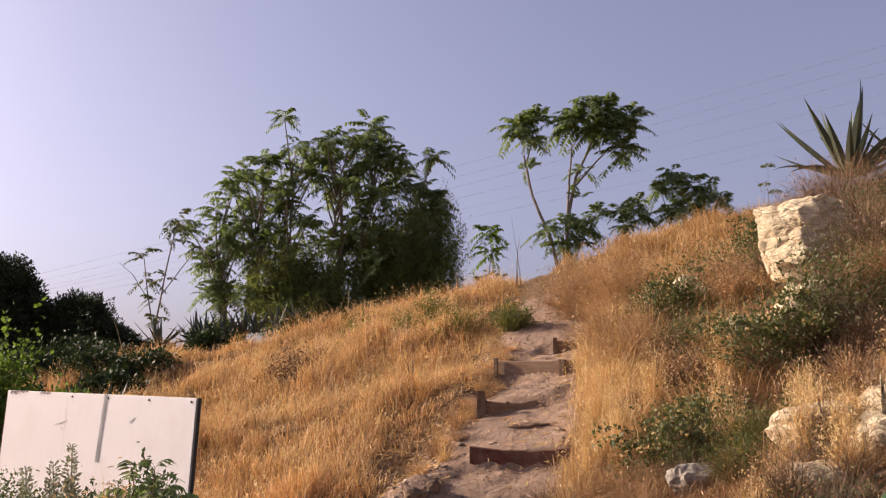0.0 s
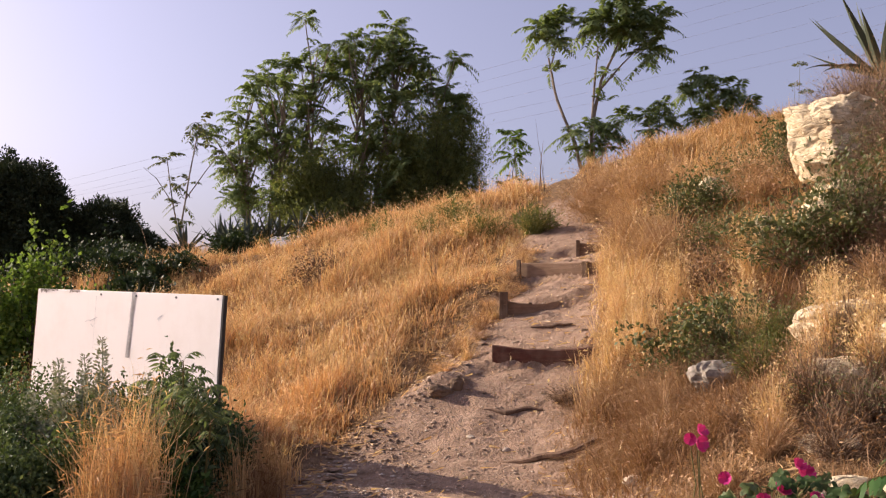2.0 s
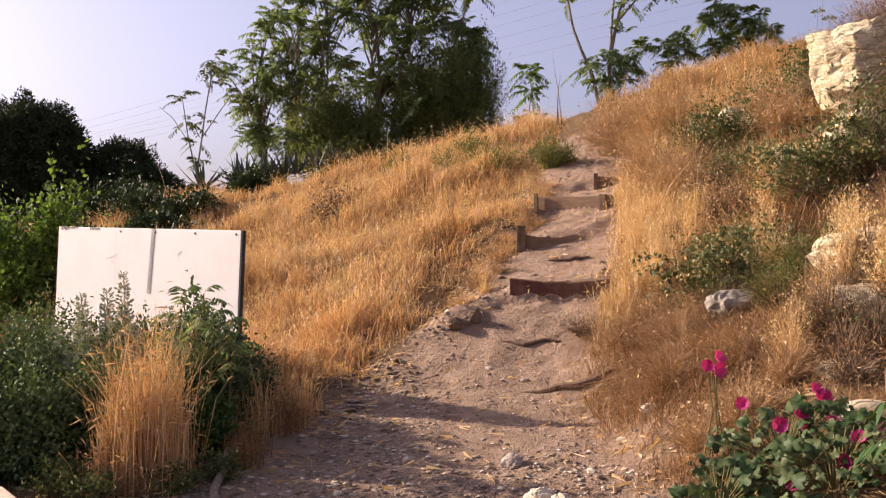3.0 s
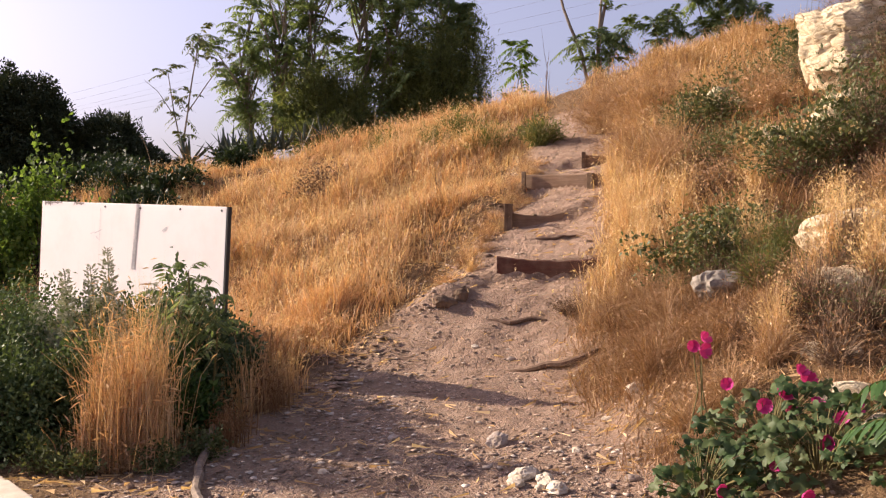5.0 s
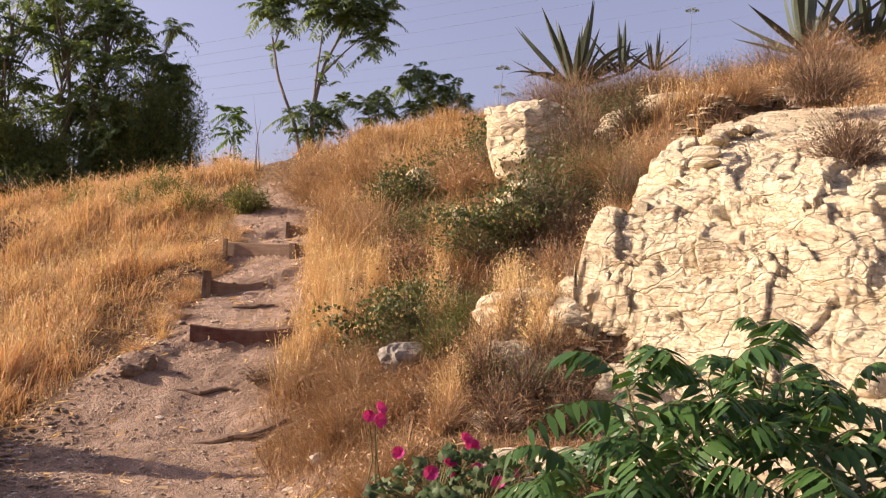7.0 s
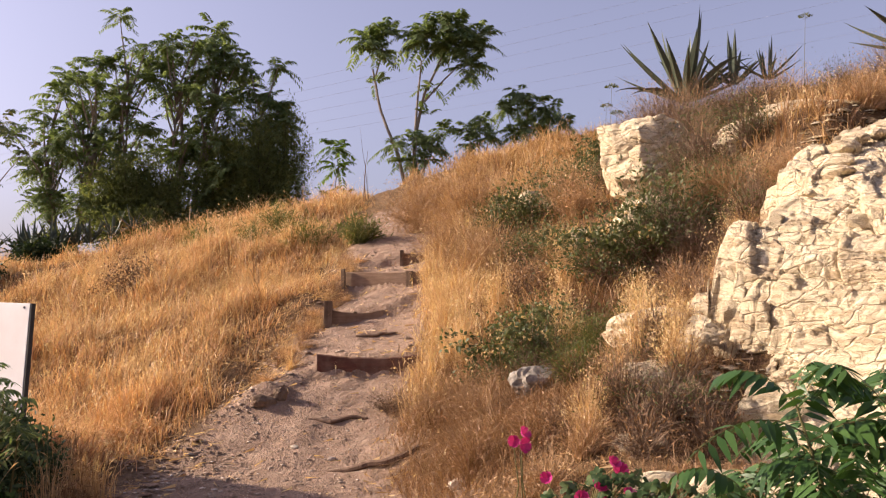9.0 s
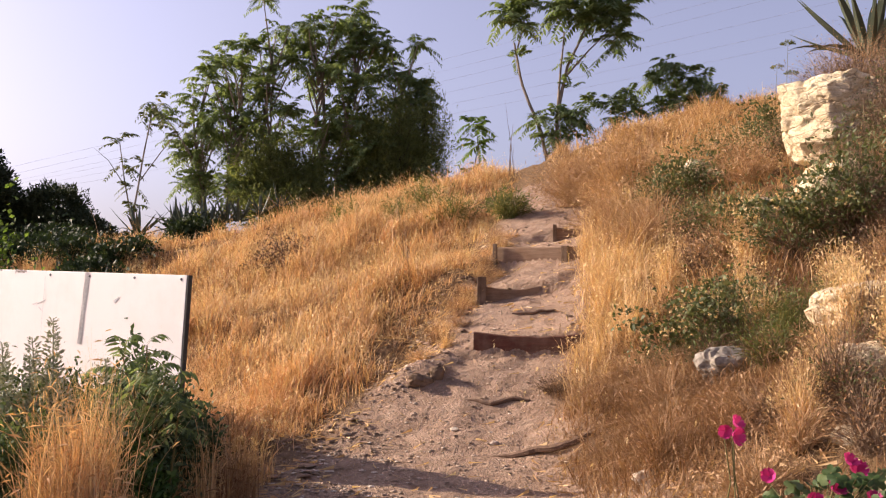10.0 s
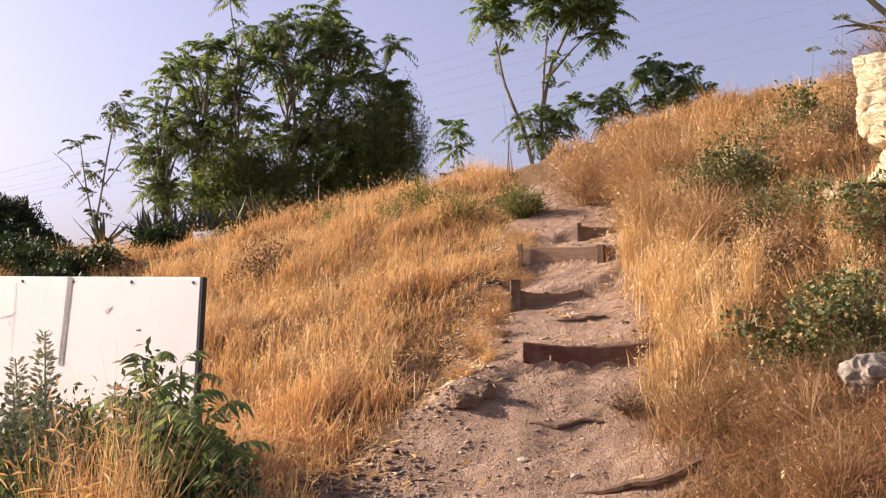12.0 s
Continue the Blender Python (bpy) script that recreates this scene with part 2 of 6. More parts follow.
def plain(name, col, rough=0.7, col2=None, scale=20.0):
    k = Nodes(name)
    k.colour(k.ramp(k.noise(scale, 5, 0.65), (0.35, col), (0.7, col2 or tuple(min(1, v * 1.35) for v in col))))
    k.bump(k.noise(scale * 3, 4), 0.3, 0.005)
    k.rough(rough, 0.25)
    return k.m


M_EARTH = ground_material()
M_CLOD = plain("reddish_earth_clod", (0.2, 0.12, 0.075), 0.95, (0.36, 0.24, 0.165), 30)
M_ROCK = rock_material("cream_limestone", 0.55)
M_LICHEN = plain("lichened_grey_rock", (0.13, 0.105, 0.08), 0.95, (0.46, 0.41, 0.34), 14)
M_STONE = plain("path_stone", (0.3, 0.23, 0.18), 0.9, (0.56, 0.47, 0.39), 6)
M_REDWOOD = wood_material("red_brown_timber", (0.07, 0.028, 0.018), (0.15, 0.06, 0.04), "x")
M_OLDWOOD = wood_material("grey_brown_timber", (0.13, 0.075, 0.045), (0.28, 0.18, 0.115), "x")
M_POST = wood_material("stake_timber", (0.06, 0.036, 0.022), (0.16, 0.1, 0.06), "z")
M_BOARD = board_material()
M_EDGE = plain("dark_board_edge", (0.05, 0.045, 0.04), 0.8)
M_TAPE = plain("grey_tape_mark", (0.4, 0.39, 0.4), 0.6, (0.66, 0.63, 0.62), 22)
M_SCUFF = plain("brown_scuff", (0.16, 0.13, 0.11), 0.8, (0.35, 0.3, 0.27), 60)
M_SCREW = plain("steel_screw", (0.1, 0.1, 0.1), 0.5)
M_KERB = plain("pale_kerb_stone", (0.5, 0.41, 0.31), 0.9, (0.7, 0.6, 0.47), 9)
M_HOSE = plain("grey_brown_branch", (0.16, 0.12, 0.09), 0.8, (0.32, 0.25, 0.19), 25)
M_AGAVE = plant_material("agave_leaf", (0.0, (0.05, 0.06, 0.042)), (0.5, (0.09, 0.11, 0.075)), (1.0, (0.19, 0.19, 0.13)), through=0.0, patch=2, rough=0.5)
M_CABLE = plain("power_cable", (0.28, 0.28, 0.33), 0.6)


# ---- building helpers ----
def array_object(name, verts, corner, per_face, material, smooth=False):
    """A mesh from numpy arrays: verts (n, 3), corner indices, and corners per face."""
    me = bpy.data.meshes.new(name)
    nf = len(per_face)
    me.vertices.add(len(verts))
    me.vertices.foreach_set("co", np.ascontiguousarray(verts, dtype=np.float32).ravel())
    me.loops.add(len(corner))
    me.loops.foreach_set("vertex_index", np.ascontiguousarray(corner, dtype=np.int32))
    me.polygons.add(nf)
    start = np.concatenate([[0], np.cumsum(per_face)[:-1]]).astype(np.int32)
    me.polygons.foreach_set("loop_start", start)
    me.materials.append(material)
    if smooth:
        me.polygons.foreach_set("use_smooth", np.ones(nf, dtype=bool))
    me.update(calc_edges=True)
    return new(name, me)


def from_units(name, units, faces, material, smooth=False):
    """Many alike pieces: units (n, k, 3) vertices, faces of one piece."""
    units = np.asarray(units, dtype=np.float64)
    n, k, _ = units.shape
    corner = np.concatenate([np.asarray(f) for f in faces])
    corner = (corner[None, :] + (np.arange(n) * k)[:, None]).ravel()
    per = np.tile(np.array([len(f) for f in faces]), n)
    return array_object(name, units.reshape(-1, 3), corner, per, material, smooth)


def part(name, bm, material, parent, label=""):
    me = bpy.data.meshes.new(name)
    bm.to_mesh(me)
    bm.free()
    me.materials.append(material)
    ob = new(name, me)
    ob.parent = parent
    return tagged(ob, label) if label else ob


def child(ob, parent, label=""):
    ob.parent = parent
    ob.matrix_parent_inverse = parent.matrix_basis.inverted()
    return tagged(ob, label) if label else ob


def empty(name, m, label, category, group=""):
    e = new(name)
    e.matrix_basis = m
    return tagged(e, label, category, group)


def tube(bm, pts, radii, sides=7):
    """A tapered tube along a line of points."""
    pts = [Vector(p) for p in pts]
    rings = []
    for i, p in enumerate(pts):
        d = (pts[min(i + 1, len(pts) - 1)] - pts[max(i - 1, 0)]).normalized()
        a = d.cross(Vector((0.31, 0.89, 0.2))).normalized()
        b = d.cross(a)
        rings.append([bm.verts.new(p + radii[i] * (math.cos(6.283 * k / sides) * a + math.sin(6.283 * k / sides) * b)) for k in range(sides)])
    for r0, r1 in zip(rings, rings[1:]):
        for k in range(sides):
            bm.faces.new((r0[k], r0[(k + 1) % sides], r1[(k + 1) % sides], r1[k]))
    bm.faces.new(rings[0][::-1])
    bm.faces.new(rings[-1])
    return bm


def block(bm, size, at=(0, 0, 0), bevel=0.01, rough=0.0, cuts=0, seed=0):
    """A bevelled block, uneven if rough is given."""
    g = bmesh.ops.create_cube(bm, size=1.0, matrix=Matrix.Translation(at) @ Matrix.Diagonal((*size, 1)))
    vs = g["verts"]
    es = list({e for v in vs for e in v.link_edges})
    if cuts:
        r = bmesh.ops.subdivide_edges(bm, edges=es, cuts=cuts, use_grid_fill=True)
        vs = list({v for v in vs} | {v for v in r["geom_inner"] if isinstance(v, bmesh.types.BMVert)} | {v for v in r["geom"] if isinstance(v, bmesh.types.BMVert)})
        es = []
    if rough:
        for v in vs:
            v.co += rough * noise.noise_vector(v.co * 5 + Vector((seed * 7.3, seed, 0)))
    if bevel and es:
        bmesh.ops.bevel(bm, geom=es, offset=bevel, segments=2, affect="EDGES", profile=0.6)
    return bm


def smooth01(a, b, v):
    t = np.clip((v - a) / (b - a), 0, 1)
    return t * t * (3 - 2 * t)


# value noise on numpy arrays, for the lie of the land
_table = np.random.default_rng(3).random((64, 64))


def vnoise(x, y):
    xi, yi = np.floor(x).astype(int), np.floor(y).astype(int)
    fx, fy = x - xi, y - yi
    fx, fy = fx * fx * (3 - 2 * fx), fy * fy * (3 - 2 * fy)
    g = lambda i, j: _table[(xi + i) % 64, (yi + j) % 64]
    return (g(0, 0) * (1 - fx) + g(1, 0) * fx) * (1 - fy) + (g(0, 1) * (1 - fx) + g(1, 1) * fx) * fy - 0.5


# ---- the lie of the land ----
def path_x(y):
    return np.interp(y, [0, 5, 7, 8.5, 9.5, 10.3, 11, 12.1, 13.1, 14.5, 16, 18, 24], [-0.1, -0.3, -0.25, -0.08, 0.15, 0.65, 0.78, 0.95, 1.3, 1.6, 1.75, 1.85, 2.2])


def path_half(y):
    return np.interp(y, [0, 4, 6, 7.5, 8.6, 9.6, 10.4, 11, 13, 15, 17, 18.5], [1.9, 1.45, 1.25, 1.18, 1.08, 0.98, 0.84, 0.75, 0.66, 0.72, 0.5, 0.3])


def path_z(y):
    """Height along the path, with a drop at each riser."""
    return np.interp(y, [-50, 0, 5, 7.6, 8.5, 9.0, 9.45, 9.6, 10.27, 10.31, 11.2, 11.26, 12.07, 12.12, 13.08, 13.13, 14.48, 14.53, 17.8, 20.5, 30, 60],
                     [-0.2, -0.05, -0.06, -0.06, 0.04, 0.2, 0.4, 0.47, 0.77, 0.97, 1.14, 1.19, 1.4, 1.55, 1.82, 2.03, 2.26, 2.4, 3.45, 4.3, 5.1, 6.5])


def hill_z(y):
    """The same slope without the steps."""
    return np.interp(y, [-50, 0, 5, 7.6, 8.5, 9.5, 10.3, 12.1, 13.1, 14.5, 17.8, 20.0, 21.5, 30, 60, 400],
                     [-0.2, -0.05, -0.06, -0.05, 0.03, 0.4, 0.86, 1.48, 1.93, 2.36, 3.45, 4.15, 4.4, 5.0, 5.5, 5.5])


def crag_height(q):
    return np.interp(q, [-2.2, -1.6, -1.0, -0.5, -0.2, 0, 0.2, 0.35, 0.6, 0.9, 1.16, 1.6, 2.6, 3.8, 4.5, 6], [0.0, 0.12, 0.3, 0.42, 0.52, 0.62, 0.86, 1.02, 1.42, 1.9, 2.15, 2.37, 2.78, 3.3, 3.52, 3.68])


def crag_inset(q):
    """How far the foot of the crag stands back from its upper edge."""
    return 0.3 * (1 - smooth01(0.3, 1.0, q))


def land(x, y):
    x, y = np.asarray(x, float), np.asarray(y, float)
    px, pw = path_x(y), path_half(y)
    side = x - px
    base = hill_z(y)
    left = np.clip(-side - pw * 0.6, 0, None)
    cross_on = np.clip(-side / pw, 0, 1)
    cross = smooth01(7.8, 10.5, y) * (0.27 * left + 0.1 * cross_on)
    cross = np.where(y > 20, cross * np.clip(1 - (y - 20) / 60, 0.3, 1), cross)
    cross = 3.6 * np.tanh(cross / 3.6)
    right = np.clip(side - pw * 0.85, 0, None)
    top = np.interp(y, [0, 8, 11, 14, 18, 22, 30, 60], [2.6, 2.9, 2.9, 2.25, 1.4, 0.95, 1.0, 1.2])
    rise = right * np.interp(y, [-8, 0, 4, 5, 6.5, 8, 14, 18], [0.02, 0.1, 0.22, 0.3, 0.52, 0.66, 0.6, 0.42])
    rise = top * np.tanh(rise / top)
    crag = 1.0 * smooth01(3.7, 5.6, x) * (1 - smooth01(9.2, 12.0, y)) * smooth01(-4, 2, y)
    z = base - cross + rise + crag
    bump = 0.26 * vnoise(x * 0.6, y * 0.6) + 0.2 * vnoise(x * 1.5 + 9, y * 1.5) + 0.035 * vnoise(x * 5, y * 5 + 3)
    skew = np.interp(y, [9.6, 10.3, 11.6, 12.4, 13.1, 13.7, 14.4, 15], [0, 0.14, 0.05, 0.3, 0.45, 0.4, 0.08, 0])
    on = smooth01(0.0, 0.55, np.clip(1 - np.abs(side) / (pw + 0.55), 0, 1))
    z = z * (1 - on) + on * (hill_z(y) + (path_z(y + skew * side) - hill_z(y)) * smooth01(1.0, 0.6, np.abs(x - np.interp(y, [10.3, 12.1, 13.1, 14.5, 15], [0.85, 0.8, 1.35, 1.95, 1.8])) / np.interp(y, [8, 9.5, 10.3, 12.1, 13.1, 14.5, 16], [3, 1.2, 0.85, 0.75, 0.95, 0.7, 1.5])) + np.where(side > 0, 0.1 * (side / pw) ** 2, -0.12 * np.abs(side / pw)) * smooth01(8, 9, y))
    z = z + 0.24 * np.exp(-((x - 1.2) ** 2 / 0.2 + (y - 8.45) ** 2 / 0.13)) + 0.12 * np.exp(-((x + 0.25) ** 2 / 0.1 + (y - 9.95) ** 2 / 0.04))
    fade = smooth01(0.5, 3.0, np.hypot(x, y - 1))
    small = 0.06 * vnoise(x * 2.3 + 5, y * 2.3) + 0.04 * vnoise(x * 6, y * 6) + 0.022 * vnoise(x * 14, y * 14)
    z = z + bump * (1 - on) * (0.15 + 0.85 * smooth01(6.0, 8.5, y)) + small * on * fade * 0.8
    z = z + 0.2 * np.clip(x - 4.7, 0, 6) * smooth01(8.5, 12, y) * (1 - smooth01(16, 26, y))
    p, q = 0.66 * (x - 3.0) - 0.75 * (y - 5.6), 0.75 * (x - 3.0) + 0.66 * (y - 5.6)
    under = smooth01(-0.85, -0.35, p - crag_inset(q)) * smooth01(-0.75, 0.0, q + 1.4 * smooth01(0.5, 1.1, p)) * (1 - smooth01(4.3, 5.4, q))
    z = z * (1 - under) + under * np.minimum(z, crag_height(q) - 0.4)
    far = smooth01(45, 140, np.hypot(x, y))
    return z * (1 - far) + 2.0 * far


def trodden(x, y):
    return smooth01(1.75, 0.55, np.abs(x - path_x(y)) / path_half(y)) * (1 - smooth01(17.5, 19, y))


def axis(fine0, fine1, step, grow, limit):
    a = list(np.arange(fine0, fine1, step))
    s = step
    while a[-1] < limit:
        s *= grow
        a.append(a[-1] + s)
    s = step
    while a[0] > -limit:
        s *= grow
        a.insert(0, a[0] - s)
    return np.array(a)


def build_ground():
    xs, ys = axis(-3.2, 4.2, 0.045, 1.055, 3000), axis(2.6, 15.5, 0.04, 1.055, 3000)
    X, Y = np.meshgrid(xs, ys)
    Z = land(X, Y)
    nx, ny = len(xs), len(ys)
    i = np.arange(nx * ny).reshape(ny, nx)
    q = np.stack([i[:-1, :-1], i[:-1, 1:], i[1:, 1:], i[1:, :-1]], -1).reshape(-1, 4)
    ob = array_object("ground", np.stack([X, Y, Z], -1).reshape(-1, 3), q.ravel(), np.full(len(q), 4), M_EARTH, True)
    a = ob.data.attributes.new("trodden", "FLOAT", "POINT")
    a.data.foreach_set("value", trodden(X, Y).ravel().astype(np.float32))
    tagged(ob, "dry stony hillside earth with a trodden dusty path", "ground", kind="structure")


build_ground()


# ---- plants made of many blades and leaves ----
def unit(v):
    return v / np.maximum(np.linalg.norm(v, axis=-1, keepdims=True), 1e-9)


def blades(base, height, width, lean, bend, r):
    """Blades of grass: (n, 5, 3) vertices."""
    n = len(base)
    a = r.uniform(0, 6.283, n)
    side = np.stack([np.cos(a), np.sin(a), np.zeros(n)], -1) * (width / 2)[:, None]
    b = r.uniform(0, 6.283, n)
    out = np.stack([np.cos(b), np.sin(b), np.zeros(n)], -1)
    up = np.array([0, 0, 1.0])
    mid = base + out * (lean * height * 0.4)[:, None] + up * (height * 0.55)[:, None]
    tip = base + out * ((lean + bend) * height)[:, None] + up * (height * np.sqrt(np.clip(1 - (lean + bend) ** 2 * 0.5, 0.1, 1)))[:, None]
    return np.stack([base - side, base + side, mid + side * 0.8, mid - side * 0.8, tip], 1), tip, out


BLADE_FACES = [(0, 1, 2, 3), (3, 2, 4)]


def husks(tip, out, r, size):
    """Drooping husks round the tips of oat stalks: (n, 4, 3)."""
    n = len(tip)
    d = unit(out * r.uniform(0.1, 0.9, (n, 1)) + r.normal(0, 0.35, (n, 3)) + np.array([0, 0, -0.6]))
    s = unit(np.cross(d, r.normal(0, 1, (n, 3))))
    L = size * r.uniform(0.7, 1.3, n)[:, None]
    return np.stack([tip, tip + d * L * 0.45 + s * L * 0.17, tip + d * L, tip + d * L * 0.45 - s * L * 0.17], 1)


def scatter(n, x0, x1, y0, y1, r, keep):
    x, y = r.uniform(x0, x1, n), r.uniform(y0, y1, n)
    k = r.random(n) < keep(x, y)
    return x[k], y[k]


def grass_field(name, label, n, box, keep, tall, material, husk_share, husk_material, seed, wide=0.005, per=16, loose=0.055, mess=0.16):
    """Grass in tufts: each tuft has its own height and lean."""
    r = np.random.default_rng(seed)
    cx, cy = scatter(n // per, *box, r, keep)
    m = len(cx)
    patch = vnoise(cx * 0.9, cy * 0.9) + 0.7 * vnoise(cx * 2.7, cy * 2.7) + 0.5 * vnoise(cx * 5.5 + 3, cy * 5.5)
    away = np.where(cx > path_x(cy), smooth01(0.7, 1.4, (cx - path_x(cy)) / path_half(cy)), smooth01(0.9, 3.3, (path_x(cy) - cx) / path_half(cy)))
    ch = tall * np.clip(0.8 + 0.85 * patch + r.normal(0, 0.2, m), 0.2, 1.6) * (0.3 + 0.7 * away)
    ca, cl = r.normal(0.1, 1.2, m) + 3 * vnoise(cx * 1.6, cy * 1.6 + 7), np.abs(r.normal(0.18, 0.34, m))
    k = np.repeat(np.arange(m), per)
    x, y = cx[k] + r.normal(0, loose, len(k)), cy[k] + r.normal(0, loose, len(k))
    h = ch[k] * np.clip(r.normal(0.85, 0.24, len(k)), 0.2, 1.3)
    w = (wide + 0.0004 * np.clip(y - 4, 0, 18)) * r.uniform(0.5, 1.7, len(k))
    flat = r.random(len(k)) < 0.1
    lean = np.where(flat, r.uniform(0.6, 1.1, len(k)), np.abs(r.normal(0.75 * mess, mess, len(k))))
    v, tip, out = blades(np.stack([x, y, land(x, y) - 0.02], -1), h, w, lean, np.abs(r.normal(mess, 1.25 * mess, len(k))), r)
    push = np.stack([np.cos(ca[k]), np.sin(ca[k]), np.zeros(len(k))], -1) * (cl[k] * h)[:, None]
    v[:, 2:4] += 0.4 * push[:, None]
    v[:, 4] += push
    tip = tip + push
    ob = from_units(name, v, BLADE_FACES, material)
    tagged(ob, label, "dry grass", kind="stuff")
    if husk_share:
        kk = r.random(len(k)) < husk_share
        t3 = np.repeat(tip[kk], 3, 0) - np.array([0, 0, 1]) * r.uniform(0, 0.1, (kk.sum() * 3, 1))
        hv = husks(t3, np.repeat(out[kk], 3, 0), r, 0.036)
        tagged(from_units("oat_heads", hv, [(0, 1, 2, 3)], husk_material), "pale dry wild oat husks above the grass", "dry grass", kind="stuff")
    return ob


def hill_keep(x, y):
    clump = np.clip(0.5 + 1.3 * vnoise(x * 1.3 + 4, y * 1.3) + 1.3 * vnoise(x * 4, y * 4), 0.03, 1)
    near = np.where(y < 9.0, np.clip(1 - (9.0 - y) * 0.7, 0, 1) * (x < -1.0), 1.0)
    d = np.abs(x - path_x(y)) / path_half(y)
    bank = np.where(y < 12, smooth01(1.3, 3.2, d), smooth01(1.1, 2.1, d))
    return clump * bank * near * (x < path_x(y))


def right_keep(x, y):  # thin on the bare rock
    clump = np.clip(0.5 + 1.2 * vnoise(x * 1.5 + 14, y * 1.5) + 0.6 * vnoise(x * 4, y * 4), 0.05, 1)
    cliff = np.where(y < 9.0, 1 - 0.8 * smooth01(2.6, 3.2, x - 0.45 * np.clip(y - 7, 0, 3)), 1 - 0.6 * smooth01(3.2, 3.6, x) * (y < 12))
    hollow = 1 - 0.9 * np.exp(-((x - 4.15) / 0.95) ** 4 - ((y - 9.4) / 1.2) ** 4)
    return clump * smooth01(0.92, 1.3, np.abs(x - path_x(y)) / path_half(y)) * (x > path_x(y)) * cliff * hollow


def top_keep(x, y):
    clump = np.clip(0.5 + 1.2 * vnoise(x * 1.1 + 24, y * 1.1), 0.05, 1)
    return clump * smooth01(4.9, 5.8, x + 0.25 * (y - 8))


grass_field("dry_grass", "golden dry wild grass covering the hillside", 210000, (-10.5, 2.2, 7.6, 22.0), hill_keep, 0.43, M_GRASS, 0.12, M_OATS, 11, mess=0.36)
grass_field("straw_grass", "tall pale straw grass between the golden grass", 60000, (-9.5, 2.0, 8.2, 21.0), hill_keep, 0.48, M_GRASS_PALE, 0.55, M_OATS, 12, 0.004, 10, 0.1, 0.34)
grass_field("low_brown_grass", "low brown grass under the golden grass", 70000, (-8.0, 2.0, 7.8, 20.0), lambda x, y: np.clip(hill_keep(x, y) * 0.5 + 0.5 * smooth01(1.2, 2.6, np.abs(x - path_x(y)) / path_half(y)) * (x < path_x(y)) * (y > 8), 0, 1), 0.26, M_GRASS_RED, 0, M_OATS, 16, 0.005, 12, 0.08)
grass_field("slope_grass", "golden dry grass on the slope beside the rock", 75000, (0.6, 6.0, 8.6, 21.0), right_keep, 0.4, M_SLOPE, 0.08, M_OATS, 13, mess=0.42)
grass_field("slope_straw", "pale straw along the edge of the steps", 22000, (1.2, 2.9, 8.8, 15.0), lambda x, y: smooth01(0.86, 1.15, (x - path_x(y)) / path_half(y)) * np.clip(0.55 + 1.2 * vnoise(x * 2, y * 2), 0.1, 1) * (1 - smooth01(0.35, 1.0, x - path_x(y) - path_half(y))), 0.62, M_GRASS_PALE, 0.2, M_OATS, 17, 0.0045, 12, 0.07)
grass_field("brown_weeds", "low brown dry weeds beside the path", 130000, (0.9, 3.8, 4.8, 10.6), right_keep, 0.24, M_GRASS_RED, 0.0, M_OATS, 14, 0.004, 10, 0.1, 0.6)
grass_field("tangled_weeds", "tangled tawny dry weeds beside the path", 48000, (0.9, 3.8, 4.8, 10.6), right_keep, 0.26, M_TAWNY, 0.01, M_OATS, 26, 0.0035, 8, 0.12, 0.75)
grass_field("bank_grass", "rust-brown tangled grass on the bank beside the gravel", 95000, (-3.2, -0.2, 6.0, 10.5), lambda x, y: 0.85 * smooth01(-1.25, -2.6, x - 0.35 * (y - 8.5)) * np.clip(0.5 + vnoise(x * 3, y * 3) * 1.5, 0, 1), 0.55, M_GRASS, 0.08, M_OATS, 19, 0.006, 10, 0.09, 0.34)
grass_field("bank_litter", "trampled straw and litter on the bank beside the path", 70000, (-2.2, 2.4, 6.8, 16.0), lambda x, y: smooth01(0.5, 0.95, np.abs(x - path_x(y)) / path_half(y)) * (1 - smooth01(1.7, 2.6, np.abs(x - path_x(y)) / path_half(y))) * np.clip(0.4 + 1.6 * vnoise(x * 3, y * 3), 0, 1), 0.17, M_TAWNY, 0, M_OATS, 27, 0.003, 8, 0.1, 0.75)
grass_field("rock_top_grass", "dry brown grass on top of the rock", 90000, (4.6, 14.0, 7.0, 20.0), top_keep, 0.4, M_SLOPE, 0.1, M_OATS, 15, mess=0.36)
grass_field("rock_top_weeds", "brown dry weeds on top of the rock", 50000, (4.4, 13.0, 7.5, 16.0), top_keep, 0.34, M_GRASS_RED, 0.1, M_OATS, 18)


def gz(x, y):
    return float(land(x, y))


# ---- timber steps ----
def plank_mesh(length, height, thick, sag, seed):
    """A weathered plank on edge, its ends a little higher than its middle. Base at z = 0, along x."""
    bm = bmesh.new()
    n = 16
    rings = []
    for i in range(n + 1):
        u = i / n
        x = (u - 0.5) * length
        dip = sag * (1 - (2 * u - 1) ** 2)
        wob = lambda k: 0.006 * noise.noise(Vector((x * 6, k, seed)))
        top = height - dip + 0.012 * noise.noise(Vector((x * 9, 1.7, seed)))
        y0 = 0.02 * math.sin(u * 3 + seed)
        ring = [(x, y0 - thick / 2 + wob(1), -0.05), (x, y0 - thick / 2 + wob(2), top - 0.012), (x, y0 - thick / 2 + 0.012, top),
                (x, y0 + thick / 2 - 0.012, top + wob(3)), (x, y0 + thick / 2, top - 0.012), (x, y0 + thick / 2, -0.05)]
        rings.append([bm.verts.new(p) for p in ring])
    for a, b in zip(rings, rings[1:]):
        for k in range(6):
            bm.faces.new((a[k], b[k], b[(k + 1) % 6], a[(k + 1) % 6]))
    bm.faces.new(rings[0])
    bm.faces.new(rings[-1][::-1])
    return bm


